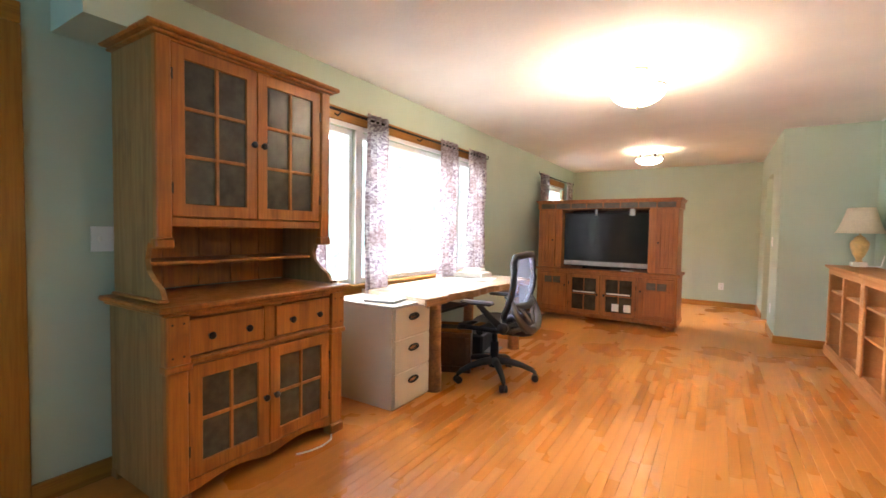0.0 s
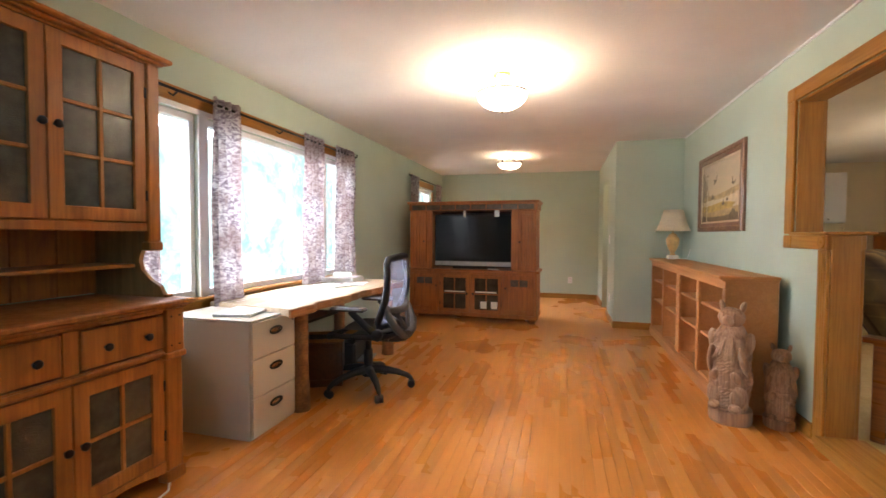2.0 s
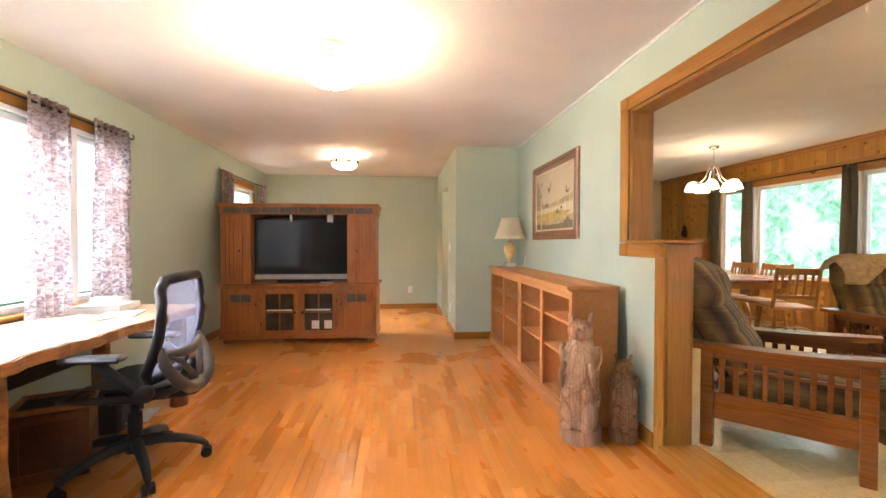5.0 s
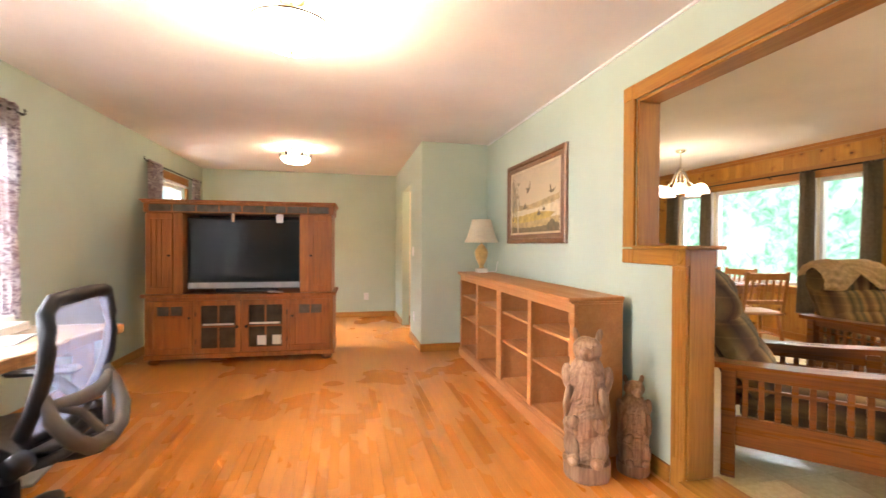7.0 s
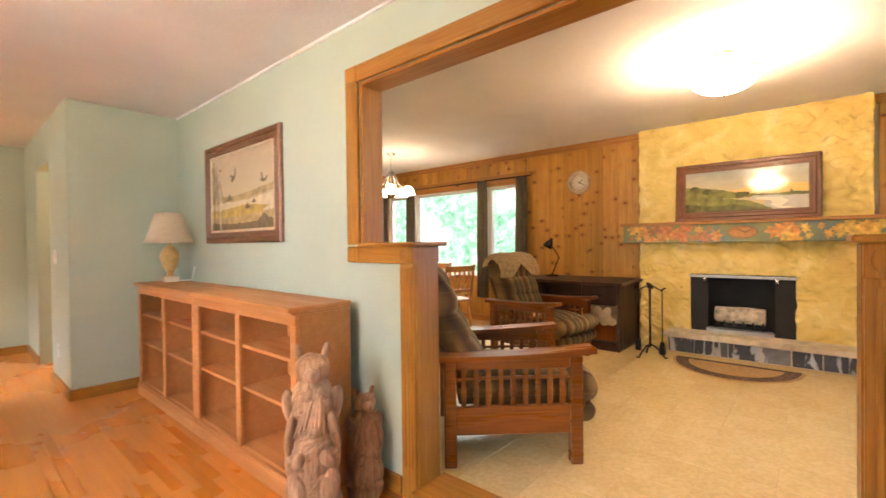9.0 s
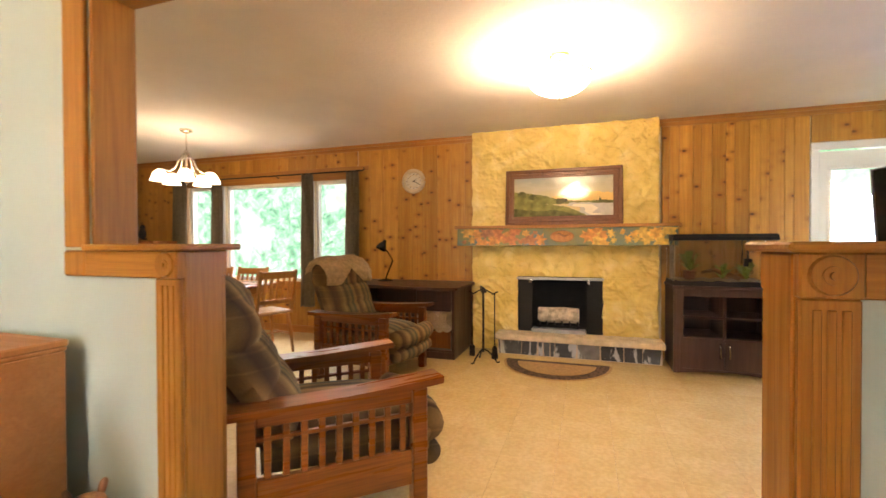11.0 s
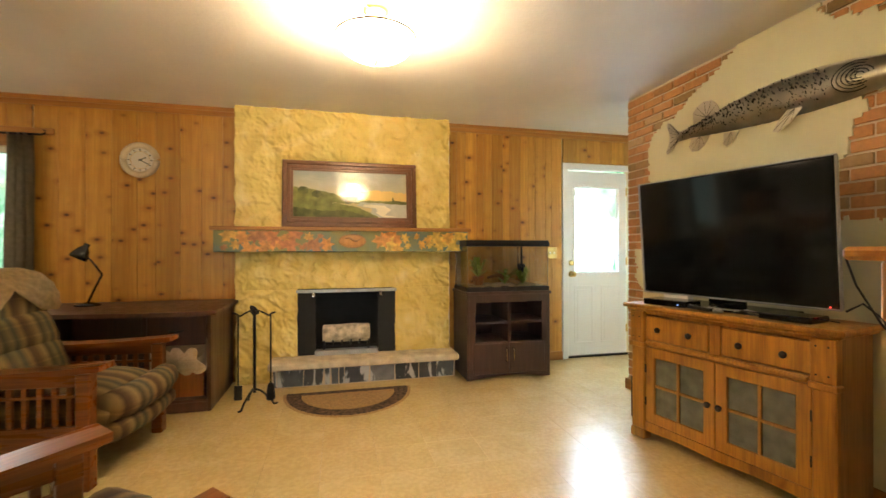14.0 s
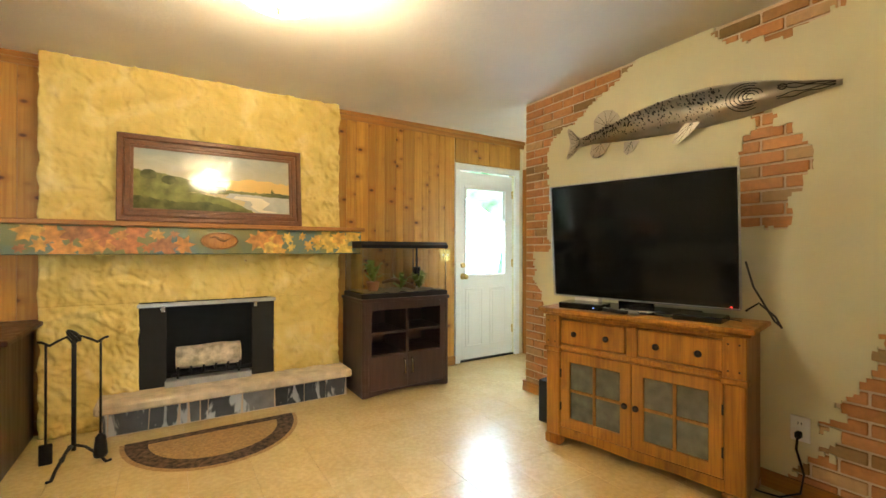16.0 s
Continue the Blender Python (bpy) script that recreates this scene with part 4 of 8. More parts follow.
# ---- live-edge desk ----
dk = thing("live_edge_desk", (0, 0, 0), 0, "live-edge timber desk with a pale glossy top", "desk")
front = [(-0.845 + 0.09 * (k / 24) + 0.014 * math.sin(k * 0.9) + 0.01 * math.sin(k * 2.3 + 1), 2.49 + (4.345 - 2.49) * k / 24) for k in range(25)]
outline = [(-1.56, 2.60), *[(x - 0.016, y) for x, y in front], (-1.56, 4.345)]
part("top", extruded(bmesh.new(), outline, 2, 0.695, 0.742), M["slab"], dk, "pale glossy slab")
edge = [(x, y) for x, y in front]
part("bark_edge", extruded(bmesh.new(), edge + [(x - 0.018, y) for x, y in front[::-1]], 2, 0.684, 0.738), M["bark"], dk, "rough brown natural edge")


def log_leg(x, y, r, top):
    def wob(a, z):
        return 0.13 * noise.noise(Vector((math.cos(a) * 1.5 + x, math.sin(a) * 1.5, z * 5))) + 0.05 * noise.noise(Vector((math.cos(a) * 4, math.sin(a) * 4, z * 16)))
    part("leg", lathe(bmesh.new(), [(r * (1.1 - 0.2 * k / 10), top * k / 10) for k in range(11)], 18, (x, y, 0), wob), M["bark"], dk, "peeled log leg", True)


for lx, ly in ((-0.93, 2.73), (-1.44, 2.78), (-0.90, 4.20), (-1.44, 4.20)):
    log_leg(lx, ly, 0.055, 0.694)
box("stretcher", M["bark"], dk, -1.44, -0.93, 2.74, 2.80, 0.58, 0.66, 0.01)
box("stretcher", M["bark"], dk, -1.44, -0.90, 4.18, 4.23, 0.58, 0.66, 0.01)
box("back_rail", M["bark"], dk, -1.47, -1.42, 2.82, 4.17, 0.58, 0.66, 0.01)
box("tray", M["knob"], dk, -1.38, -0.98, 2.80, 3.35, 0.56, 0.58, 0.004, "dark keyboard tray")

for nm, lab, cat, plc, rz, sz, mt in (("paper_stack", "white paper stack on the desk", "paper", (-1.33, 4.08, 0.742), 6, (0.32, 0.30, 0.045), "paper"),
                                      ("open_book", "open pale booklet lying on the desk", "book", (-1.22, 3.66, 0.742), -20, (0.30, 0.21, 0.014), "paper"),
                                      ("grey_folder", "grey folder on the desk", "folder", (-1.10, 3.86, 0.742), 15, (0.23, 0.30, 0.008), "book"),
                                      ("white_box", "long white box at the wall end of desk", "box", (-1.40, 4.24, 0.742), 0, (0.22, 0.12, 0.075), "paper")):
    t = thing(nm, plc, rz, lab, cat)
    box("body", M[mt], t, -sz[0] / 2, sz[0] / 2, -sz[1] / 2, sz[1] / 2, 0, sz[2] * 0.7, 0.003)
    box("top_sheet", M["paper"], t, -sz[0] / 2 + 0.01, sz[0] / 2 - 0.004, -sz[1] / 2 + 0.006, sz[1] / 2 - 0.002, sz[2] * 0.7, sz[2], 0.001)

cb = thing("waste_bin", (-1.08, 3.28, 0), 25, "open reddish wooden waste bin under the desk", "bin")
bm = bmesh.new()
bx(bm, -0.16, 0.16, -0.14, 0.14, 0.0, 0.36, 0.006)
part("body", bm, M["mahogany"], cb)
bm = bmesh.new()
for q in ((-0.16, 0.16, 0.02, 0.06), (-0.16, 0.16, 0.31, 0.35), (-0.16, -0.115, 0.06, 0.31), (0.115, 0.16, 0.06, 0.31)):
    bx(bm, q[0], q[1], -0.152, -0.14, q[2], q[3], 0.003)
part("front_frame", bm, M["mahogany"], cb)
bm = bmesh.new()
for q in ((-0.17, 0.17, -0.155, -0.128), (-0.17, 0.17, 0.125, 0.15), (-0.17, -0.145, -0.128, 0.125), (0.145, 0.17, -0.128, 0.125)):
    bx(bm, *q, 0.36, 0.385, 0.004)
part("rim", bm, M["dining"], cb, "pale worn wooden rim")
# the bin is solid: a black sheet stands for the shade of its hollow
box("liner", M["black"], cb, -0.145, 0.145, -0.128, 0.125, 0.36, 0.364, 0, "black sheet painted as the bin's shaded hollow")
pr = thing("printer", (-1.22, 3.86, 0), 10, "dark printer on the floor below desk", "printer")
box("body", M["black"], pr, -0.18, 0.18, -0.2, 0.2, 0, 0.22, 0.02)
box("tray", M["silver"], pr, 0.14, 0.30, -0.13, 0.13, 0.03, 0.045, 0.004)

cbl = thing("floor_cable", (-1.588, 6.265, 0.0), 20, "pale loose cable on the floor by the wall", "cable")
part("wire", tube(bmesh.new(), [(-0.12, 0.02, 0.006), (-0.05, 0.0, 0.006), (0.0, 0.02, 0.012), (0.06, -0.01, 0.006), (0.10, -0.05, 0.006)], 0.006, 8), M["slip"], cbl, "", True)
part("wire", tube(bmesh.new(), [(-0.06, -0.05, 0.006), (-0.01, -0.02, 0.014), (0.05, 0.03, 0.006)], 0.005, 8), M["slip"], cbl, "", True)

# ---- office chair ----
oc = thing("office_chair", (-0.665, 3.25, 0), 92, "black mesh office chair on five casters", "chair")
# the chair faces +y of its own frame
RUBBER = plain("chair_nylon", (0.022, 0.024, 0.028), 0.42)
bm = bmesh.new()
for k in range(5):
    a = 2 * math.pi * k / 5
    c, s = math.cos(a), math.sin(a)
    tube(bm, [(0.02 * c, 0.02 * s, 0.150), (0.12 * c, 0.12 * s, 0.148), (0.23 * c, 0.23 * s, 0.125), (0.31 * c, 0.31 * s, 0.095), (0.338 * c, 0.338 * s, 0.07)], [0.036, 0.029, 0.024, 0.02, 0.016], 10)
rod(bm, (0, 0, 0.10), (0, 0, 0.18), 0.046, 0.04, 16)
part("star_base", bm, RUBBER, oc, "", True)
for k in range(5):
    a = 2 * math.pi * k / 5
    c, s = math.cos(a), math.sin(a)
    bm = bmesh.new()
    for d in (-0.016, 0.016):
        ax = Vector((-s, c, 0))
        p = Vector((0.338 * c, 0.338 * s, 0.029)) + ax * d
        rod(bm, p - ax * 0.011, p + ax * 0.011, 0.029, 0.029, 16)
    rod(bm, (0.338 * c, 0.338 * s, 0.03), (0.338 * c, 0.338 * s, 0.08), 0.012)
    part("caster", bm, M["black"], oc, "twin-wheel caster")
bm = bmesh.new()
rod(bm, (0, 0, 0.16), (0, 0, 0.31), 0.036, 0.034, 16)
rod(bm, (0, 0, 0.31), (0, 0, 0.42), 0.024, 0.024, 16)
part("gas_column", bm, M["black"], oc, "", True)
bm = bmesh.new()
bx(bm, -0.10, 0.10, -0.20, 0.11, 0.40, 0.445, 0.014)
rod(bm, (-0.05, 0.12, 0.385), (0.05, 0.12, 0.385), 0.032, 0.032, 14)
part("mechanism", bm, M["black"], oc)
bm = bmesh.new()
rows_ = []
for j in range(11):
    v = j / 10
    y = -0.24 + 0.50 * v
    z = 0.478 + 0.012 * math.sin(math.pi * v) - 0.045 * max(0, v - 0.72) ** 2 * 12
    w = 0.235 - 0.05 * abs(v - 0.45) ** 2 * 3
    rows_.append([bm.verts.new((w * (i / 5 - 1), y, z + 0.02 * (i / 5 - 1) ** 2)) for i in range(11)])
for a, b in zip(rows_, rows_[1:]):
    for i in range(10):
        bm.faces.new((a[i], a[i + 1], b[i + 1], b[i]))
bmesh.ops.solidify(bm, geom=bm.faces, thickness=0.012)
part("seat", bm, plain("grey_mesh_fabric", (0.12, 0.11, 0.10), 0.8, 0, 0.2, 80, 0.4), oc, "grey mesh seat", True)
ring = [(0.25 * math.copysign(abs(math.cos(a)) ** 0.6, math.cos(a)), 0.01 + 0.265 * math.copysign(abs(math.sin(a)) ** 0.6, math.sin(a)), 0.46 - 0.05 * max(0, math.sin(a)) ** 3) for a in (2 * math.pi * k / 36 for k in range(37))]
part("seat_rim", tube(bmesh.new(), ring, 0.02, 8), M["black"], oc, "", True)


def back_at(u, v):
    """A place on the backrest: u across, v up."""
    w = 0.235 - 0.02 * (1 - v) + 0.012 * math.sin(math.pi * v) - 0.022 * v * v
    return (u * w, -0.195 - 0.085 * v - 0.05 * math.sin(math.pi * v) + 0.05 * u * u, 0.53 + 0.50 * v + 0.02 * (1 - u * u) * v)


loop = [back_at(u, 0) for u in (-0.85, -0.4, 0, 0.4, 0.85)] + [back_at(1, v) for v in (0.08, 0.25, 0.45, 0.65, 0.8, 0.92)] + [back_at(u, 1.0) for u in (0.88, 0.5, 0, -0.5, -0.88)] + [back_at(-1, v) for v in (0.92, 0.8, 0.65, 0.45, 0.25, 0.08)]
part("back_frame", tube(bmesh.new(), loop + loop[:2], 0.027, 10), M["black"], oc, "black plastic back frame", True)
bm = bmesh.new()
g = [[bm.verts.new(back_at(-0.97 + 1.94 * i / 12, 0.02 + 0.97 * j / 12)) for i in range(13)] for j in range(13)]
for j in range(12):
    for i in range(12):
        bm.faces.new((g[j][i], g[j][i + 1], g[j + 1][i + 1], g[j + 1][i]))
mm, n_, l_, b_ = material("chair_mesh", 0.75)
b_.inputs["Base Color"].default_value = (0.16, 0.16, 0.21, 1)
tl_, tp_, m1, m2 = n_.new("ShaderNodeBsdfTranslucent"), n_.new("ShaderNodeBsdfTransparent"), n_.new("ShaderNodeMixShader"), n_.new("ShaderNodeMixShader")
tl_.inputs["Color"].default_value = (0.20, 0.20, 0.26, 1)
m1.inputs[0].default_value, m2.inputs[0].default_value = 0.5, 0.42
for out_, in_ in ((b_.outputs[0], m1.inputs[1]), (tl_.outputs[0], m1.inputs[2]), (m1.outputs[0], m2.inputs[1]), (tp_.outputs[0], m2.inputs[2]), (m2.outputs[0], n_["Material Output"].inputs["Surface"])):
    l_.new(out_, in_)
part("back_mesh", bm, mm, oc, "see-through grey mesh", True)
GREY = plain("grey_bracket", (0.065, 0.056, 0.048), 0.5)
for s in (-1, 1):
    bm = bmesh.new()
    tube(bm, [(s * 0.265, -0.17, 0.49), (s * 0.275, -0.10, 0.545), (s * 0.28, -0.03, 0.61), (s * 0.28, 0.02, 0.655)], [0.028, 0.026, 0.024, 0.024], 10)
    rod(bm, (s * 0.235, -0.18, 0.49), (s * 0.295, -0.18, 0.49), 0.038, 0.038, 18)
    tube(bm, [(s * 0.10, -0.10, 0.43), (s * 0.20, -0.16, 0.45), (s * 0.25, -0.18, 0.485)], 0.026, 10)
    part("arm_post", bm, M["black"], oc, "", True)
    bm = bmesh.new()
    bx(bm, s * 0.28 - 0.045, s * 0.28 + 0.045, -0.10, 0.17, 0.655, 0.685, 0.013)
    part("arm_pad", bm, RUBBER, oc, "black arm pad")
    # curved bracket behind the backrest, with a slanting strut
    bm = bmesh.new()
    tube(bm, [(s * 0.215, -0.23, 0.70), (s * 0.235, -0.26, 0.62), (s * 0.20, -0.305, 0.53), (s * 0.12, -0.325, 0.47), (s * 0.0, -0.33, 0.45)], [0.016, 0.026, 0.03, 0.032, 0.032], 10)
    tube(bm, [(s * 0.20, -0.25, 0.655), (s * 0.10, -0.285, 0.60), (s * 0.03, -0.32, 0.50)], [0.012, 0.016, 0.018], 8)
    part("back_bracket", bm, GREY, oc, "grey curved bracket", True)
bm = bmesh.new()
tube(bm, [(-0.22, -0.24, 0.665), (-0.10, -0.275, 0.65), (0.0, -0.285, 0.645), (0.10, -0.275, 0.65), (0.22, -0.24, 0.665)], [0.018, 0.026, 0.03, 0.026, 0.018], 10)
part("lumbar_bar", bm, GREY, oc, "", True)
bm = bmesh.new()
tube(bm, [(0, -0.16, 0.425), (0, -0.24, 0.425), (0, -0.30, 0.435), (0, -0.33, 0.455)], [0.05, 0.045, 0.04, 0.03], 12)
part("back_arm", bm, M["black"], oc, "", True)

# ---- curtains and rods ----


def curtain(name, x, y0, y1, z0, z1, folds, mat, label, amp=0.028, flare=0.0, group=""):
    bm = bmesh.new()
    nv, nz = folds * 10, 14
    g = []
    for j in range(nz + 1):
        v = j / nz
        row = []
        for i in range(nv + 1):
            u = i / nv
            yy = y0 + (y1 - y0) * u + flare * (1 - v) * (u - 0.5)
            a = amp * (0.75 + 0.45 * (1 - v))
            row.append(bm.verts.new((x + a * math.sin(2 * math.pi * folds * u + 0.5 * math.sin(v * 4 + y0)) + 0.006 * math.sin(9 * v + u * 7), yy + 0.006 * math.sin(5 * v + u * 11), z0 + (z1 - z0) * v)))
        g.append(row)
    for j in range(nz):
        for i in range(nv):
            bm.faces.new((g[j][i], g[j][i + 1], g[j + 1][i + 1], g[j + 1][i]))
    bmesh.ops.solidify(bm, geom=bm.faces, thickness=0.003)
    ob = part(name, bm, mat, None, "", True)
    return tagged(ob, label, "curtain", group)


for y0, y1, z0, n in ((2.00, 2.16, 0.45, 3), (2.59, 2.85, 0.40, 4), (3.66, 4.00, 0.746, 5), (4.24, 4.66, 0.746, 6)):
    curtain("curtain", -1.505, y0, y1, z0, 2.15, n, M["curtain"], "white and grey printed curtain on a dark rod", group="west window curtains", flare=0.05)
for y0, y1, n in ((6.60, 6.98, 5), (8.02, 8.32, 4)):
    curtain("curtain", -1.505, y0, y1, 0.75, 2.17, n, M["curtain"], "printed curtain at the small window", group="far window curtains")


def curtain_rod(x, y0, y1, z, label, brackets, r=0.009):
    t = thing("curtain_rod", (x, 0, z), 0, label, "curtain rod")
    part("pole", rod(bmesh.new(), (0, y0, 0), (0, y1, 0), r), M["iron"], t, "", True)
    for s, y in ((-1, y0), (1, y1)):
        bm = bmesh.new()
        tube(bm, [(0, y, 0), (0, y + s * 0.02, 0.0), (0, y + s * 0.045, 0.012), (0, y + s * 0.05, 0.03), (0, y + s * 0.03, 0.038)], [0.009, 0.008, 0.007, 0.006, 0.004], 8)
        part("finial", bm, M["iron"], t, "curled iron finial", True)
    for y in brackets:
        d = -1 if x < 0 else 1
        part("bracket", tube(bmesh.new(), [(0, y, -0.012), (d * 0.03, y, -0.03), (d * 0.062, y, -0.01)], 0.006, 8), M["iron"], t)


curtain_rod(-1.505, 1.99, 4.69, 2.10, "dark iron curtain rod across the window", (2.3, 3.35, 4.5))
curtain_rod(-1.505, 6.56, 8.36, 2.145, "dark iron curtain rod at small window", (6.75, 8.2))

# ---- media centre with television ----
mc = thing("media_center", (-0.445, 6.135, 0), -2.0, "oak media center with slate tiles, glass doors and towers", "media center")
W2 = 0.925
MO = M["media"]
bm = bmesh.new()
bx(bm, -W2, W2, 0.012, 0.56, 0.075, 0.10, 0)
bx(bm, -W2, -W2 + 0.02, 0.012, 0.56, 0.10, 0.69, 0)
bx(bm, W2 - 0.02, W2, 0.012, 0.56, 0.10, 0.69, 0)
bx(bm, -W2, W2, 0.55, 0.56, 0.10, 0.69, 0)
part("base_carcass", bm, MO, mc)
box("plinth", MO, mc, -W2 - 0.012, W2 + 0.012, -0.006, 0.565, 0.055, 0.105, 0.006)
for x in (-W2 + 0.07, W2 - 0.07):
    for y in (0.05, 0.5):
        part("bun_foot", lathe(bmesh.new(), [(0.035, 0), (0.052, 0.012), (0.055, 0.03), (0.045, 0.055)], 18, (x, y, 0)), MO, mc, "", True)
box("ledge", MO, mc, -W2 - 0.03, W2 + 0.03, -0.035, 0.57, 0.69, 0.725, 0.008)
bm = bmesh.new()
for x in (-W2, -0.475, -0.012, 0.45, W2 - 0.025):
    bx(bm, x, x + 0.025, 0.0, 0.02, 0.105, 0.69, 0.002)
bx(bm, -W2, W2, 0.002, 0.018, 0.655, 0.69, 0.002)
part("face_frame", bm, MO, mc)
for s, x0, x1 in ((-1, -W2 + 0.028, -0.478), (1, 0.478, W2 - 0.028)):
    bm = bmesh.new()
    for q in ((x0, x1, 0.11, 0.17), (x0, x1, 0.60, 0.652), (x0, x0 + 0.055, 0.17, 0.60), (x1 - 0.055, x1, 0.17, 0.60)):
        bx(bm, q[0], q[1], -0.012, 0.008, q[2], q[3], 0.003)
    bx(bm, x0 + 0.055, x1 - 0.055, 0.0, 0.008, 0.17, 0.49, 0)
    bx(bm, x0 + 0.055, x1 - 0.055, -0.010, 0.008, 0.47, 0.50, 0.002)
    bx(bm, x0 + 0.055, x1 - 0.055, -0.006, 0.008, 0.50, 0.60, 0.0)
    d = part("door", bm, MO, mc)
    mid = (x0 + x1) / 2
    for k in (-1, 1):
        box("slate_tile", M["slate"], d, mid + k * 0.062 - 0.055, mid + k * 0.062 + 0.055, -0.011, -0.006, 0.505, 0.597, 0.003, "small slate tile")
    knob(d, x1 - 0.025 if s < 0 else x0 + 0.025, -0.012, 0.48, 0.013)
# opaque panes, with the cupboard's dim inside put into their colour
inside = plain("pane_dim_inside", (0.055, 0.042, 0.028), 0.1, 0, 0.5, 9)
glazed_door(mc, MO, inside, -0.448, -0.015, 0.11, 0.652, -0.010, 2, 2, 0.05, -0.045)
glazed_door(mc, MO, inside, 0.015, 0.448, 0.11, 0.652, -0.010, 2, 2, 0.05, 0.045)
TW = 0.352
for s in (-1, 1):
    a, b = (-W2 + 0.012, -W2 + TW) if s < 0 else (W2 - TW, W2 - 0.012)
    bm = bmesh.new()
    bx(bm, a, b, 0.01, 0.50, 0.725, 1.56, 0.003)
    t = part("tower", bm, MO, mc)
    bm = bmesh.new()
    pa, pb = (a, b - 0.09) if s < 0 else (a + 0.09, b)
    for q in ((pa, pb, 0.735, 0.80), (pa, pb, 1.49, 1.55), (pa, pa + 0.055, 0.80, 1.49), (pb - 0.055, pb, 0.80, 1.49)):
        bx(bm, q[0], q[1], -0.012, 0.01, q[2], q[3], 0.003)
    for k in range(3):
        w = (pb - pa - 0.11) / 3
        bx(bm, pa + 0.055 + k * w, pa + 0.055 + (k + 1) * w - 0.003, -0.002, 0.01, 0.80, 1.49, 0.002)
    d = part("tower_door", bm, MO, mc, "planked side door")
    knob(d, pb - 0.028 if s < 0 else pa + 0.028, -0.012, 1.12, 0.013)
box("back_panel", M["walnut"], mc, -W2 + TW, W2 - TW, 0.47, 0.50, 0.725, 1.56, 0)
box("header", MO, mc, -W2 - 0.005, W2 + 0.005, -0.012, 0.50, 1.56, 1.655, 0.004)
for k in range(8):
    x = -W2 + 0.04 + k * (2 * W2 - 0.08) / 8
    box("slate_tile", M["slate"], mc, x + 0.006, x + (2 * W2 - 0.08) / 8 - 0.006, -0.019, -0.012, 1.572, 1.642, 0.003, "slate tile in the header")
bm = bmesh.new()
bx(bm, -W2 - 0.02, W2 + 0.02, -0.03, 0.52, 1.655, 1.672, 0.004)
bx(bm, -W2 - 0.03, W2 + 0.03, -0.045, 0.53, 1.672, 1.69, 0.005)
part("cornice", bm, MO, mc)

tv = thing("plasma_tv", (-0.435, 6.24, 0.725), -2.0, "large dark television with a silver lower strip", "television")
box("cabinet", M["black"], tv, -0.572, 0.572, 0.0, 0.12, 0.035, 0.79, 0.008)
box("screen", M["screen_matte"], tv, -0.545, 0.545, -0.004, 0.0, 0.125, 0.765, 0, "dark blank screen")
box("lower_strip", M["silver"], tv, -0.567, 0.567, -0.008, 0.0, 0.045, 0.108, 0.004, "silver speaker strip")
box("stand", M["black"], tv, -0.3, 0.3, 0.0, 0.2, 0.0, 0.035, 0.006)
for x, w, lab in ((-0.10, 0.03, "small white tag hanging from header"), (0.36, 0.07, "small white tag hanging from header")):
    tg = thing("hanging_tag", (-0.435 + x, 6.135, 1.47), -2, lab, "tag")
    box("card", M["paper"], tg, -w / 2, w / 2, -0.004, -0.001, 0, 0.09, 0)
rem = thing("remote_control", (-0.12, 6.16, 0.725), 80, "pale remote control on the ledge", "remote")
box("case", M["silver"], rem, -0.022, 0.022, -0.08, 0.08, 0, 0.018, 0.006)
for x, z, sx, sz, lab in ((-0.67, 0.40, 0.30, 0.018, "pale magazine in the cupboard"), (-0.22, 0.40, 0.30, 0.02, "white papers in the cupboard")):
    tg = thing("magazine", (x, 6.118, z), -2, lab, "magazine")
    box("sheets", M["paper"], tg, -sx / 2, sx / 2, -0.003, 0.0, 0, sz, 0)
for x in (-0.25, -0.10):
    tg = thing("white_mug", (x, 6.116, 0.18), -2, "white box seen behind cupboard glass", "box")
    box("carton", M["paper"], tg, -0.045, 0.045, -0.003, 0.0, 0, 0.10, 0)

# ---- bookcases ----
SH = M["shelf"]


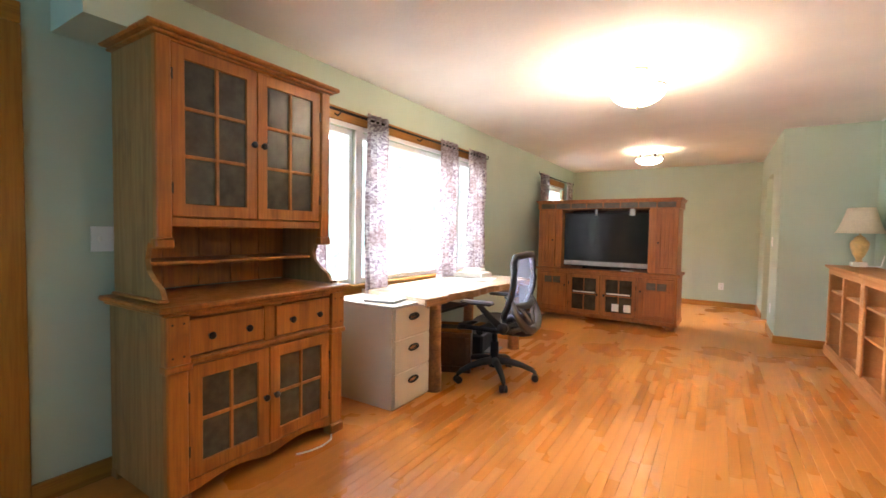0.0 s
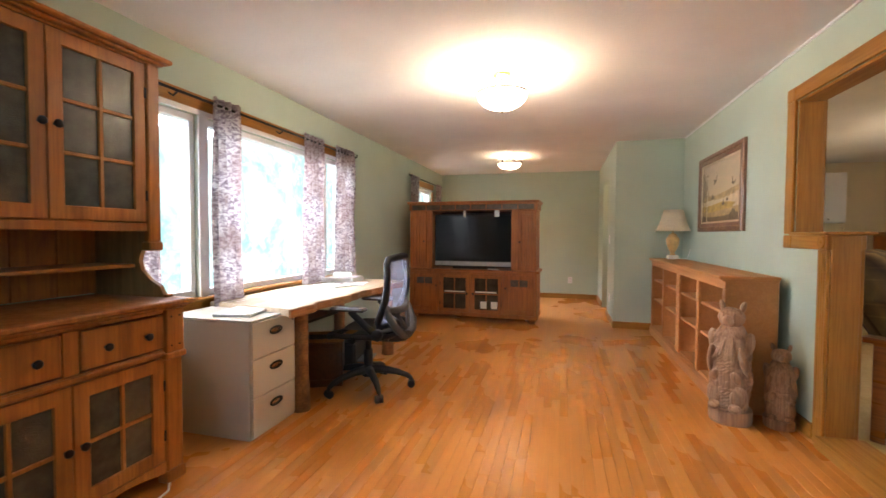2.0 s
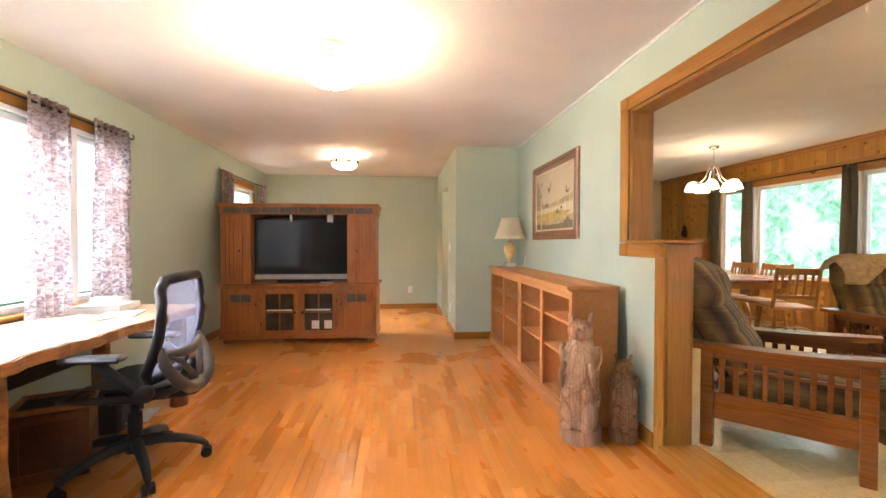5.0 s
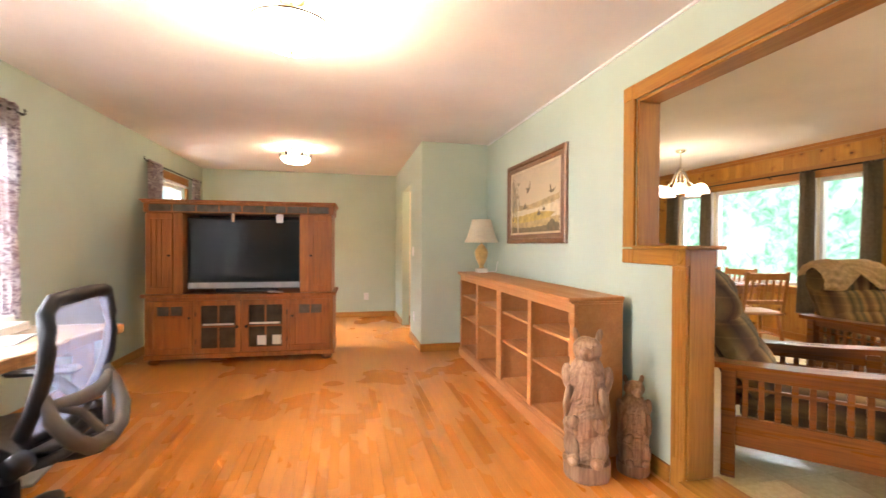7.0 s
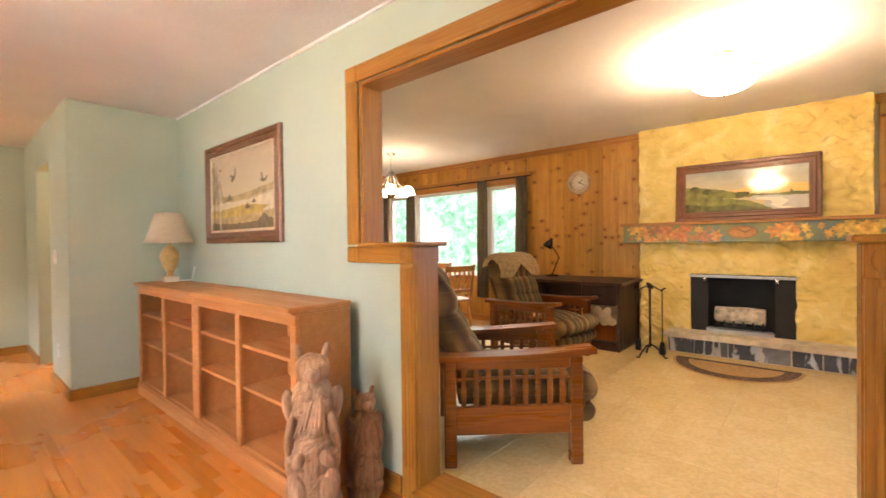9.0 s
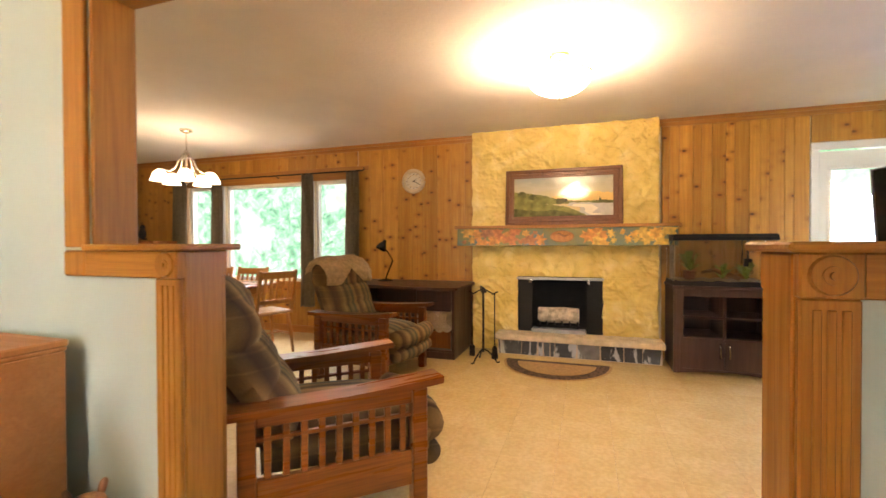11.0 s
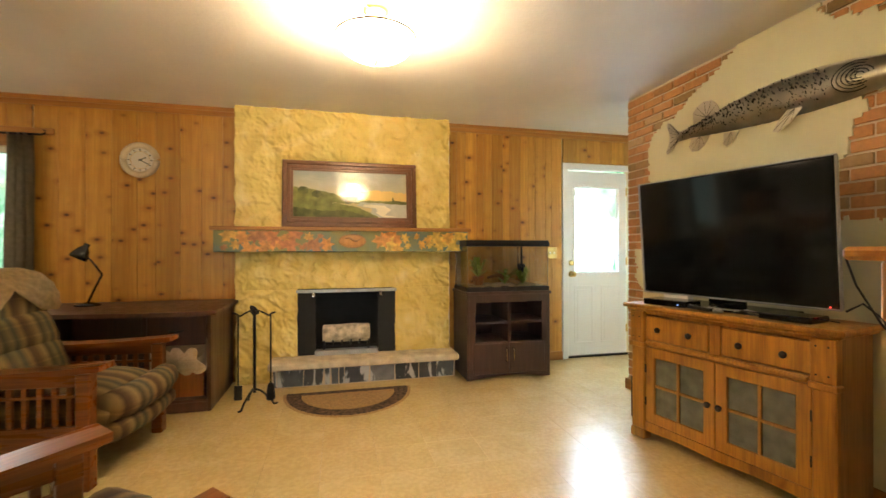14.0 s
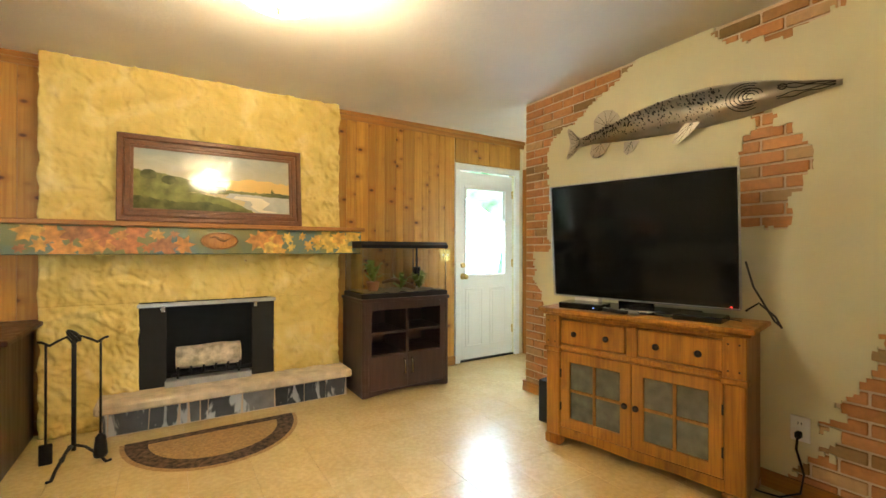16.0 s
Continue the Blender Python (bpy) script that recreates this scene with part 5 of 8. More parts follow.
def bookcase():
    """Low oak bookcase, two bays of three shelves; width along y, front facing -x at x = 0."""
    L = 1.245
    t = thing("bookcase", (1.885, 3.50 + L / 2, 0), 0, "low empty oak bookcase against the sage wall", "bookcase", "pair of bookcases")
    hl = L / 2
    for y in (-hl, hl - 0.02):
        box("side", SH, t, 0.02, 0.32, y, y + 0.02, 0.0, 0.905, 0.003)
    box("divider", SH, t, 0.02, 0.305, -0.01, 0.01, 0.09, 0.905, 0.002)
    box("back", SH, t, 0.305, 0.318, -hl + 0.02, hl - 0.02, 0.02, 0.905, 0)
    for a, b in ((-hl + 0.02, -0.01), (0.01, hl - 0.02)):
        box("bottom", SH, t, 0.02, 0.305, a, b, 0.09, 0.11, 0.002)
        for z in (0.42, 0.66):
            box("shelf", SH, t, 0.025, 0.305, a, b, z, z + 0.02, 0.003)
    for y, w in ((-hl, 0.05), (-0.025, 0.05), (hl - 0.05, 0.05)):
        box("stile", SH, t, 0, 0.02, y, y + w, 0.10, 0.85, 0.003)
    box("top_rail", SH, t, 0, 0.02, -hl, hl, 0.85, 0.905, 0.003)
    bm = bmesh.new()
    bx(bm, -0.014, 0.02, -hl - 0.001, hl + 0.001, 0.0, 0.085, 0.004)
    bx(bm, -0.008, 0.02, -hl, hl, 0.085, 0.10, 0.005)
    part("plinth", bm, SH, t)
    bm = bmesh.new()
    bx(bm, -0.018, 0.325, -hl, hl, 0.905, 0.918, 0.004)
    bx(bm, -0.035, 0.33, -hl, hl, 0.918, 0.942, 0.005)
    part("top", bm, SH, t, "moulded oak top")
    return t


b1 = bookcase()
copy_thing(b1, pose(1.885, 3.50 + 1.245 * 1.5 + 0.002, 0))

# ---- table lamp ----
tl = thing("table_lamp", (2.07, 5.80, 0.942), 0, "amber urn table lamp with a linen shade, unlit", "lamp")
box("base", M["marble"], tl, -0.05, 0.05, -0.05, 0.05, 0, 0.04, 0.006, "square marble base")
part("urn", lathe(bmesh.new(), [(0.028, 0.04), (0.02, 0.055), (0.024, 0.07), (0.042, 0.10), (0.06, 0.15), (0.064, 0.19), (0.055, 0.215), (0.036, 0.228), (0.044, 0.235), (0.03, 0.245), (0.012, 0.26)], 24), M["ceramic"], tl, "amber ceramic urn", True)
part("stem", rod(bmesh.new(), (0, 0, 0.26), (0, 0, 0.49), 0.006), M["brass"], tl)
bm = bmesh.new()
rings = []
for k in range(6):
    v = k / 5
    r = 0.165 - 0.075 * v ** 0.75
    rings.append([bm.verts.new((r * math.cos(2 * math.pi * i / 24) * (1 + 0.02 * math.cos(6 * 2 * math.pi * i / 24)), r * math.sin(2 * math.pi * i / 24) * (1 + 0.02 * math.cos(6 * 2 * math.pi * i / 24)), 0.275 + 0.21 * v)) for i in range(24)])
for a, b in zip(rings, rings[1:]):
    for i in range(24):
        bm.faces.new((a[i], a[(i + 1) % 24], b[(i + 1) % 24], b[i]))
bmesh.ops.solidify(bm, geom=bm.faces, thickness=0.003)
part("shade", bm, M["shade"], tl, "flared linen shade", True)
part("cord", tube(bmesh.new(), [(0.05, 0.0, 0.006), (0.09, -0.04, 0.006), (0.13, -0.05, 0.012), (0.15, -0.05, 0.10)], 0.004, 6), M["paper"], tl)
tl.scale = (1.15, 1.15, 1.2)


def picture(name, place, rz, w, h, fw, frame_mat, art, label):
    """A framed picture; it faces -y of its own frame, its back at y = 0."""
    t = thing(name, place, rz, label, "picture")
    k = fw * 0.55
    part("frame", ring_frame(bmesh.new(), -w / 2, w / 2, 0, h, k, -0.032, 0, 0.010), frame_mat, t)
    part("inner_moulding", ring_frame(bmesh.new(), -w / 2 + k, w / 2 - k, k, h - k, fw - k, -0.024, 0, 0.006), frame_mat, t)
    bm = bmesh.new()
    for q in ((-w / 2 + fw, w / 2 - fw, fw, fw + 0.018), (-w / 2 + fw, w / 2 - fw, h - fw - 0.018, h - fw), (-w / 2 + fw, -w / 2 + fw + 0.018, fw + 0.018, h - fw - 0.018), (w / 2 - fw - 0.018, w / 2 - fw, fw + 0.018, h - fw - 0.018)):
        bx(bm, q[0], q[1], -0.02, -0.004, q[2], q[3], 0.003)
    part("liner", bm, M["slip"] if art == "duck_scene" else M["mahogany"], t, "narrow inner slip")
    box("canvas", M[art], t, -w / 2 + fw, w / 2 - fw, -0.012, -0.003, fw, h - fw, 0)
    return t


ds = picture("marsh_picture", (XP, 4.875, 1.26), 90, 1.21, 0.78, 0.085, M["frame"], "duck_scene", "painting of a marsh in a dark walnut frame")
ds.rotation_euler = (0, 0, radians(-90))


def daub(parent, name, mat, pts, layer, rough=0.008, label=""):
    """A painted patch on a canvas: an outline of (x, z) with a brushy edge, one coat of paint thick."""
    out = []
    for (x0, z0), (x1, z1) in zip(pts, pts[1:] + pts[:1]):
        m = max(1, int(math.hypot(x1 - x0, z1 - z0) / 0.02))
        for q in range(m):
            x, z = x0 + (x1 - x0) * q / m, z0 + (z1 - z0) * q / m
            out.append((x + rough * noise.noise(Vector((x * 40, z * 40, layer))), z + rough * noise.noise(Vector((x * 40, z * 40, layer + 7.0)))))
    bm = bmesh.new()
    f = bm.faces.new([bm.verts.new((x, -0.0125 - 0.0003 * layer, z)) for x, z in out])
    bmesh.ops.triangulate(bm, faces=[f])
    return part(name, bm, mat, parent, label)


def pigment(name, c, vary=0.35, scale=18, gloss=0.5):
    return plain(name, c, gloss, 0, vary, scale, 0.02)


DK, TAN, OCH, PALE = pigment("marsh_dark", (0.13, 0.095, 0.045)), pigment("marsh_reed", (0.40, 0.29, 0.13)), pigment("marsh_ochre", (0.46, 0.32, 0.07)), pigment("marsh_water", (0.62, 0.53, 0.36), 0.15)
daub(ds, "far_bank", TAN, [(-0.52, 0.345), (-0.3, 0.365), (-0.1, 0.355), (0.15, 0.375), (0.52, 0.41), (0.52, 0.345), (0.1, 0.315), (-0.52, 0.31)], 1)
daub(ds, "painted_water", PALE, [(-0.35, 0.315), (0.1, 0.325), (0.52, 0.36), (0.52, 0.20), (0.1, 0.22), (-0.35, 0.25)], 1)
daub(ds, "reed_bed", OCH, [(-0.52, 0.26), (-0.2, 0.265), (0.1, 0.285), (0.42, 0.26), (0.30, 0.20), (-0.1, 0.19), (-0.52, 0.2)], 2)
daub(ds, "foreground_grass", TAN, [(-0.52, 0.205), (-0.2, 0.195), (0.2, 0.215), (0.52, 0.23), (0.52, 0.087), (-0.52, 0.087)], 3, 0.012)
daub(ds, "foreground_shade", DK, [(-0.52, 0.16), (-0.1, 0.145), (0.25, 0.155), (0.36, 0.21), (0.46, 0.17), (0.52, 0.16), (0.52, 0.087), (-0.52, 0.087)], 4, 0.016)
daub(ds, "distant_trees", pigment("marsh_haze", (0.34, 0.26, 0.15)), [(-0.52, 0.62), (-0.44, 0.60), (-0.40, 0.50), (-0.33, 0.47), (-0.30, 0.36), (-0.52, 0.33)], 2, 0.02)
for dx, w, z1 in ((-0.455, 0.016, 0.66), (-0.40, 0.010, 0.62), (-0.345, 0.022, 0.44), (-0.36, 0.008, 0.55)):
    daub(ds, "tree_trunk", DK if w < 0.02 else PALE, [(dx - w / 2, 0.10), (dx + w / 2, 0.10), (dx + w * 0.3, z1), (dx - w * 0.3, z1)], 5, 0.006)
for dx, dz, w, h in ((-0.18, 0.345, 0.10, 0.05), (0.12, 0.27, 0.09, 0.05), (0.22, 0.30, 0.06, 0.03)):
    daub(ds, "reed_clump", DK, [(dx - w / 2, dz - h * 0.3), (dx - w * 0.2, dz + h * 0.3), (dx, dz + h * 0.7), (dx + w * 0.25, dz + h * 0.1), (dx + w / 2, dz - h * 0.2), (dx, dz - h * 0.5)], 5)
for dx, dz, sc, a in ((-0.09, 0.50, 1.1, 35), (0.36, 0.43, 1.0, -15), (-0.33, 0.57, 0.5, 10)):
    bird = [(0.0, -0.012), (0.03, 0.0), (0.055, 0.045), (0.035, 0.035), (0.012, 0.014), (-0.01, 0.016), (-0.03, 0.05), (-0.05, 0.052), (-0.032, 0.008), (-0.055, -0.008)]
    c, sn = math.cos(radians(a)), math.sin(radians(a))
    daub(ds, "painted_bird", DK, [(dx + sc * (p * c - q * sn), dz + sc * (p * sn + q * c)) for p, q in bird], 6, 0.003, "dark flying bird shape")


# ---- carved bears ----
def carved_bear(name, place, rz, ht, r, label, seed):
    """A standing bear carved from a log with saw cuts; one plain mesh. It faces -y of its own frame."""
    bm = bmesh.new()
    S = ht

    def wob(a, z):
        v = Vector((math.cos(a) * 1.6 + seed, math.sin(a) * 1.6, z * 7 / S))
        if z < 0.125 * S:
            return 0.05 * noise.noise(v)
        cut = (z / S * 17 + 2.2 * math.cos(a + 0.6) + 2 * noise.noise(v * 0.7)) % 1.0
        return 0.12 * noise.noise(v) + 0.11 * (cut - 0.5) * (0.4 + abs(noise.noise(v * 0.8)))
    keys = [(1.0, 0), (1.05, 0.02), (1.05, 0.115), (0.86, 0.125), (0.90, 0.2), (0.98, 0.34), (0.93, 0.5), (0.95, 0.62), (0.84, 0.71), (0.58, 0.775), (0.50, 0.80)]
    prof = []
    for (a0, b0), (a1, b1) in zip(keys, keys[1:]):
        m = max(1, int((b1 - b0) * 70))
        prof += [(a0 + (a1 - a0) * q / m, b0 + (b1 - b0) * q / m) for q in range(m)]
    prof.append(keys[-1])
    lathe(bm, [(r * a, S * b) for a, b in prof], 44, (0, 0, 0), wob)

    def lump(c, s, rot=(0, 0, 0), rough=0.08, us=14, vs=10):
        out = bmesh.ops.create_uvsphere(bm, u_segments=us, v_segments=vs, radius=1)
        m = Matrix.Translation(c) @ Euler([radians(q) for q in rot]).to_matrix().to_4x4() @ Matrix.Diagonal((*s, 1))
        for v in out["verts"]:
            v.co *= 1 + rough * noise.noise(v.co * 2.3 + Vector((seed, c[2] * 9, 0)))
            v.co = m @ v.co
    # head, muzzle, brow and ears
    lump((0, -r * 0.10, S * 0.865), (r * 0.66, r * 0.62, S * 0.088))
    lump((0, -r * 0.70, S * 0.850), (r * 0.30, r * 0.46, S * 0.046), (-6, 0, 0))
    lump((0, -r * 1.10, S * 0.868), (r * 0.12, r * 0.10, S * 0.020))
    lump((0, -r * 0.44, S * 0.912), (r * 0.44, r * 0.20, S * 0.026))
    for s in (-1, 1):
        lump((s * r * 0.50, r * 0.05, S * 0.955), (r * 0.15, r * 0.11, S * 0.052), (0, s * 14, 0))
        lump((s * r * 0.24, -r * 0.60, S * 0.895), (r * 0.07, r * 0.07, S * 0.012))
        # shoulder, forearm and paw
        lump((s * r * 0.80, -r * 0.10, S * 0.655), (r * 0.30, r * 0.36, S * 0.105), (0, s * 12, 0))
        lump((s * r * 0.78, -r * 0.55, S * 0.515), (r * 0.22, r * 0.26, S * 0.145), (22, -s * 8, 0))
        lump((s * r * 0.50, -r * 0.86, S * 0.395), (r * 0.24, r * 0.22, S * 0.062), (30, -s * 18, 0))
        # haunch and foot
        lump((s * r * 0.52, -r * 0.52, S * 0.235), (r * 0.46, r * 0.50, S * 0.105))
        lump((s * r * 0.50, -r * 0.92, S * 0.150), (r * 0.30, r * 0.34, S * 0.038))
    # shaggy chest locks
    for k in range(7):
        u = -0.42 + 0.14 * k
        lump((r * u, -r * 0.90 * math.cos(u), S * (0.60 + 0.02 * (k % 3))), (r * 0.085, r * 0.10, S * 0.085), (-6, 24 - 4 * k, 0), 0.05, 8, 8)
    ob = part(name, bm, M["carved"])
    ob.matrix_world = pose(*place, 0, 0, rz)
    return tagged(ob, label, "statue", "carved bears")


carved_bear("carved_bear", (1.885, 3.36, 0), -35, 0.79, 0.118, "tall chainsaw-carved wooden bear statue", 1.0)
carved_bear("carved_bear", (2.155, 3.335, 0), -20, 0.53, 0.083, "small chainsaw-carved wooden bear beside the post", 6.0)


# ---- ceiling lamps ----
def bowl_lamp(name, x, y, zc, drop, r, depth, label, arms, glow):
    t = thing(name, (x, y, zc), 0, label, "ceiling lamp")
    part("canopy", lathe(bmesh.new(), [(0.03, -0.035), (0.06, -0.03), (0.07, -0.012), (0.07, 0)], 24), M["brass"], t, "brass canopy", True)
    part("stem", rod(bmesh.new(), (0, 0, -drop - depth - 0.02), (0, 0, -0.03), 0.005), M["brass"], t)
    bm = bmesh.new()
    prof = [(r * math.sin(k / 8 * math.pi / 2), -drop - depth * math.cos(k / 8 * math.pi / 2)) for k in range(9)]
    rings = [[bm.verts.new((max(0.004, q) * math.cos(2 * math.pi * i / 36), max(0.004, q) * math.sin(2 * math.pi * i / 36), z)) for i in range(36)] for q, z in prof]
    for a, b in zip(rings, rings[1:]):
        for i in range(36):
            bm.faces.new((a[i], a[(i + 1) % 36], b[(i + 1) % 36], b[i]))
    bmesh.ops.solidify(bm, geom=bm.faces, thickness=0.004)
    part("bowl", bm, M[glow], t, "glowing frosted glass bowl", True)
    part("rim", tube(bmesh.new(), [(r * 1.01 * math.cos(a), r * 1.01 * math.sin(a), -drop) for a in (2 * math.pi * k / 40 for k in range(41))], 0.0055, 8), M["chrome"] if arms else M["knob"], t, "metal rim", True)
    part("finial", lathe(bmesh.new(), [(0.004, -drop - depth - 0.028), (0.009, -drop - depth - 0.02), (0.006, -drop - depth - 0.01), (0.014, -drop - depth - 0.003), (0.012, -drop - depth)], 14), M["brass"], t, "brass finial", True)
    for k in range(3):
        a = 2 * math.pi * k / 3 + 0.4
        c, s = math.cos(a), math.sin(a)
        part("arm", tube(bmesh.new(), [(0.03 * c, 0.03 * s, -0.02), (r * 0.55 * c, r * 0.55 * s, -0.03), (r * 0.95 * c, r * 0.95 * s, -drop * 0.6), (r * 1.01 * c, r * 1.01 * s, -drop)], 0.004, 6), M["chrome"] if arms else M["brass"], t)
    return t


bowl_lamp("ceiling_lamp", 0.345, 3.46, H, 0.155, 0.19, 0.115, "frosted bowl ceiling lamp with thin rim, lit", 0, "bowl_living")
far_lamp = bowl_lamp("ceiling_lamp", 0.0, 6.93, H, 0.12, 0.175, 0.085, "frosted bowl ceiling lamp with nickel bands, lit", 1, "bowl_far")
for k in range(2):
    part("band", tube(bmesh.new(), [(0.181 * math.cos(a), 0.181 * math.sin(a), -0.118 + 0.035 * k) for a in (2 * math.pi * q / 40 for q in range(41))], 0.007, 8), M["chrome"], far_lamp, "brushed nickel band", True)
for k in range(6):
    a = math.pi * k / 3
    part("band_stud", rod(bmesh.new(), (0.182 * math.cos(a), 0.182 * math.sin(a), -0.128), (0.182 * math.cos(a), 0.182 * math.sin(a), -0.072), 0.010, 0.011, 10), M["knob"], far_lamp, "dark upright stud")
bowl_lamp("ceiling_lamp", 4.27, 2.10, DH, 0.15, 0.205, 0.12, "large frosted bowl ceiling lamp in den, lit", 0, "bowl")

# ---- den: fireplace ----
fp = thing("fireplace", (0, 0, 0), 0, "troweled yellow stucco fireplace with an open firebox", "fireplace", kind="structure")
FX, FY0, FY1 = 6.075, 1.245, 3.165
BY0, BY1, BZ0, BZ1 = 1.77, 2.65, 0.275, 0.885


def stucco_skin(y0, y1, z0, z1, step=0.011):
    bm = bmesh.new()
    ny, nz = max(2, round((y1 - y0) / step)), max(2, round((z1 - z0) / step))
    g = []
    for j in range(nz + 1):
        row = []
        for i in range(ny + 1):
            y, z = y0 + (y1 - y0) * i / ny, z0 + (z1 - z0) * j / nz
            p = Vector((y * 4.2, z * 4.2, 3.0))
            p += Vector((noise.noise(p * 1.1), 0.6 * noise.noise(p * 1.2 + Vector((9, 0, 0))), 0)) * 0.35
            flake = max(0.0, min(1.0, 0.5 + 15 * noise.noise(p * 1.9 + Vector((3, 1, 0)))))
            chip = max(0.0, min(1.0, 0.4 + 6 * noise.noise(p * 4.1 + Vector((7, 2, 0)))))
            crest = (1 - abs(noise.noise(p * 2.3))) ** 16
            d = 0.018 * flake + 0.006 * chip + 0.020 * crest + 0.015 * (1 - abs(noise.noise(p * 5.3))) ** 12 + 0.010 * noise.noise(p * 0.9) + 0.004 * noise.noise(p * 12)
            e = 0.012 * noise.noise(Vector((z * 9, i and 5.0, 1.0)))
            row.append(bm.verts.new((FX - d, y + (e if i in (0, ny) and (y0 == FY0 or y1 == FY1) else 0), z)))
        g.append(row)
    for j in range(nz):
        for i in range(ny):
            bm.faces.new((g[j][i], g[j][i + 1], g[j + 1][i + 1], g[j + 1][i]))
    rim = [e for e in bm.edges if e.is_boundary]
    out = bmesh.ops.extrude_edge_only(bm, edges=rim)
    for v in out["geom"]:
        if isinstance(v, bmesh.types.BMVert):
            v.co.x = XE - 0.02
    return bm


part("breast_upper", stucco_skin(FY0, FY1, BZ1 + 0.0, DH - 0.002), M["stucco"], fp, "", True)
part("breast_left", stucco_skin(BY1, FY1, DF, BZ1), M["stucco"], fp, "", True)
part("breast_right", stucco_skin(FY0, BY0, DF, BZ1), M["stucco"], fp, "", True)
bm = bmesh.new()
bx(bm, XE + 0.28, XE + 0.32, BY0 - 0.02, BY1 + 0.02, BZ0 - 0.05, BZ1 + 0.05)
bx(bm, FX + 0.03, XE + 0.30, BY0 - 0.03, BY0, BZ0 - 0.05, BZ1 + 0.05)
bx(bm, FX + 0.03, XE + 0.30, BY1, BY1 + 0.03, BZ0 - 0.05, BZ1 + 0.05)
bx(bm, FX + 0.03, XE + 0.30, BY0, BY1, BZ1, BZ1 + 0.05)
bx(bm, FX - 0.0, XE + 0.30, BY0, BY1, BZ0 - 0.06, BZ0)
part("firebox", bm, M["soot"], fp, "sooty black firebox")
bm = bmesh.new()
for s, y in ((1, BY0), (-1, BY1)):
    bx(bm, FX - 0.012, FX + 0.002, min(y, y + s * 0.16), max(y, y + s * 0.16), BZ0, BZ1 - 0.03, 0.002)
part("side_plates", bm, M["soot"], fp, "black steel plates beside the opening")
box("lintel_strip", M["silver"], fp, FX - 0.035, FX - 0.005, BY0 - 0.01, BY1 + 0.01, BZ1 - 0.035, BZ1 - 0.008, 0.004, "pale metal lintel strip")
for y in (BY0 + 0.14, BY1 - 0.14):
    box("clip", M["chrome"], fp, FX - 0.04, FX - 0.03, y - 0.012, y + 0.012, BZ1 - 0.07, BZ1 - 0.03, 0.002)
part("damper_pull", rod(bmesh.new(), (FX - 0.05, 1.98, 1.17), (FX, 1.98, 1.17), 0.008), M["brass"], fp, "small brass damper pull")
# hearth
box("hearth_slab", M["stone_cap"], fp, 5.80, FX + 0.05, 1.215, 2.865, 0.225, 0.285, 0.012, "rough limestone hearth slab")
box("hearth_core", M["mortar"], fp, 5.885, FX + 0.05, 1.235, 2.84, DF, 0.225, 0)
rng = random.Random(11)
y = 1.24
while y < 2.83:
    w = rng.choice((0.05, 0.07, 0.11, 0.17, 0.22))
    w = min(w, 2.835 - y)
    sk = rng.uniform(-0.02, 0.02)
    bm = bmesh.new()
    extruded(bm, [(y + 0.004 + max(0, sk), DF + 0.01), (y + w - 0.004 + sk * 0.5, DF + 0.01), (y + w - 0.004, 0.22), (y + 0.004, 0.22)], 0, 5.873, 5.887)
    part("slate_stone", bm, M["mosaic"], fp)
    y += w
# mantel
box("mantel_beam", M["leaves"], fp, 5.905, FX, 1.10, 3.30, 1.22, 1.405, 0.006, "beam painted with autumn leaves")
box("mantel_shelf", M["pine_y"], fp, 5.875, FX + 0.01, 1.075, 3.325, 1.405, 1.437, 0.006, "thin pine mantel shelf")
LOBES = [(90, 1.0), (72, 0.55), (58, 0.62), (40, 0.95), (24, 0.5), (8, 0.62), (-10, 0.80), (-34, 0.42), (-58, 0.55), (-82, 0.16)]
maple = [(math.cos(radians(a)) * r, math.sin(radians(a)) * r) for a, r in LOBES] + [(-math.cos(radians(a)) * r, math.sin(radians(a)) * r) for a, r in LOBES[::-1]]
LEAFS = [plain("leaf_" + nm, c, 0.5, 0, 0.4, 22, 0.1) for nm, c in (("rust", (0.44, 0.16, 0.045)), ("orange", (0.54, 0.24, 0.05)), ("amber", (0.58, 0.32, 0.06)), ("gold", (0.60, 0.40, 0.08)), ("umber", (0.36, 0.15, 0.05)))]
rng = random.Random(17)
y, k = 1.13, 0
while y < 3.28:
    for row in range(2):
        z = (1.272, 1.352)[row] + rng.uniform(-0.012, 0.012)
        yy = y + 0.045 * row + rng.uniform(-0.015, 0.015)
        r = rng.uniform(0.085, 0.118)
        if abs(yy - 2.17) < 0.20 or not 1.17 < yy < 3.24:
            continue
        r = min(r, 1.401 - z, z - 1.224) if rng.random() < 0.4 else r
        ca, sa = math.cos(rng.uniform(0, 6.28)), math.sin(rng.uniform(0, 6.28))
        ca, sa = ca / math.hypot(ca, sa), sa / math.hypot(ca, sa)
        pts = [(yy + r * (p * ca - q * sa), min(1.4, max(1.225, z + r * (p * sa + q * ca)))) for p, q in maple]
        pick = (0, 1, 1, 2, 4) if yy > 2.3 else (1, 2, 3, 3, 2)
        k += 1
        part("painted_leaf", extruded(bmesh.new(), pts, 0, 5.9035 - 0.0004 * (k % 4), 5.906), LEAFS[rng.choice(pick)], fp, "autumn maple leaf painted on the beam")
    y += 0.105
bm = bmesh.new()
bmesh.ops.create_uvsphere(bm, u_segments=28, v_segments=8, radius=1, matrix=Matrix.Translation((5.905, 2.17, 1.315)) @ Matrix.Diagonal((0.018, 0.12, 0.062, 1)))
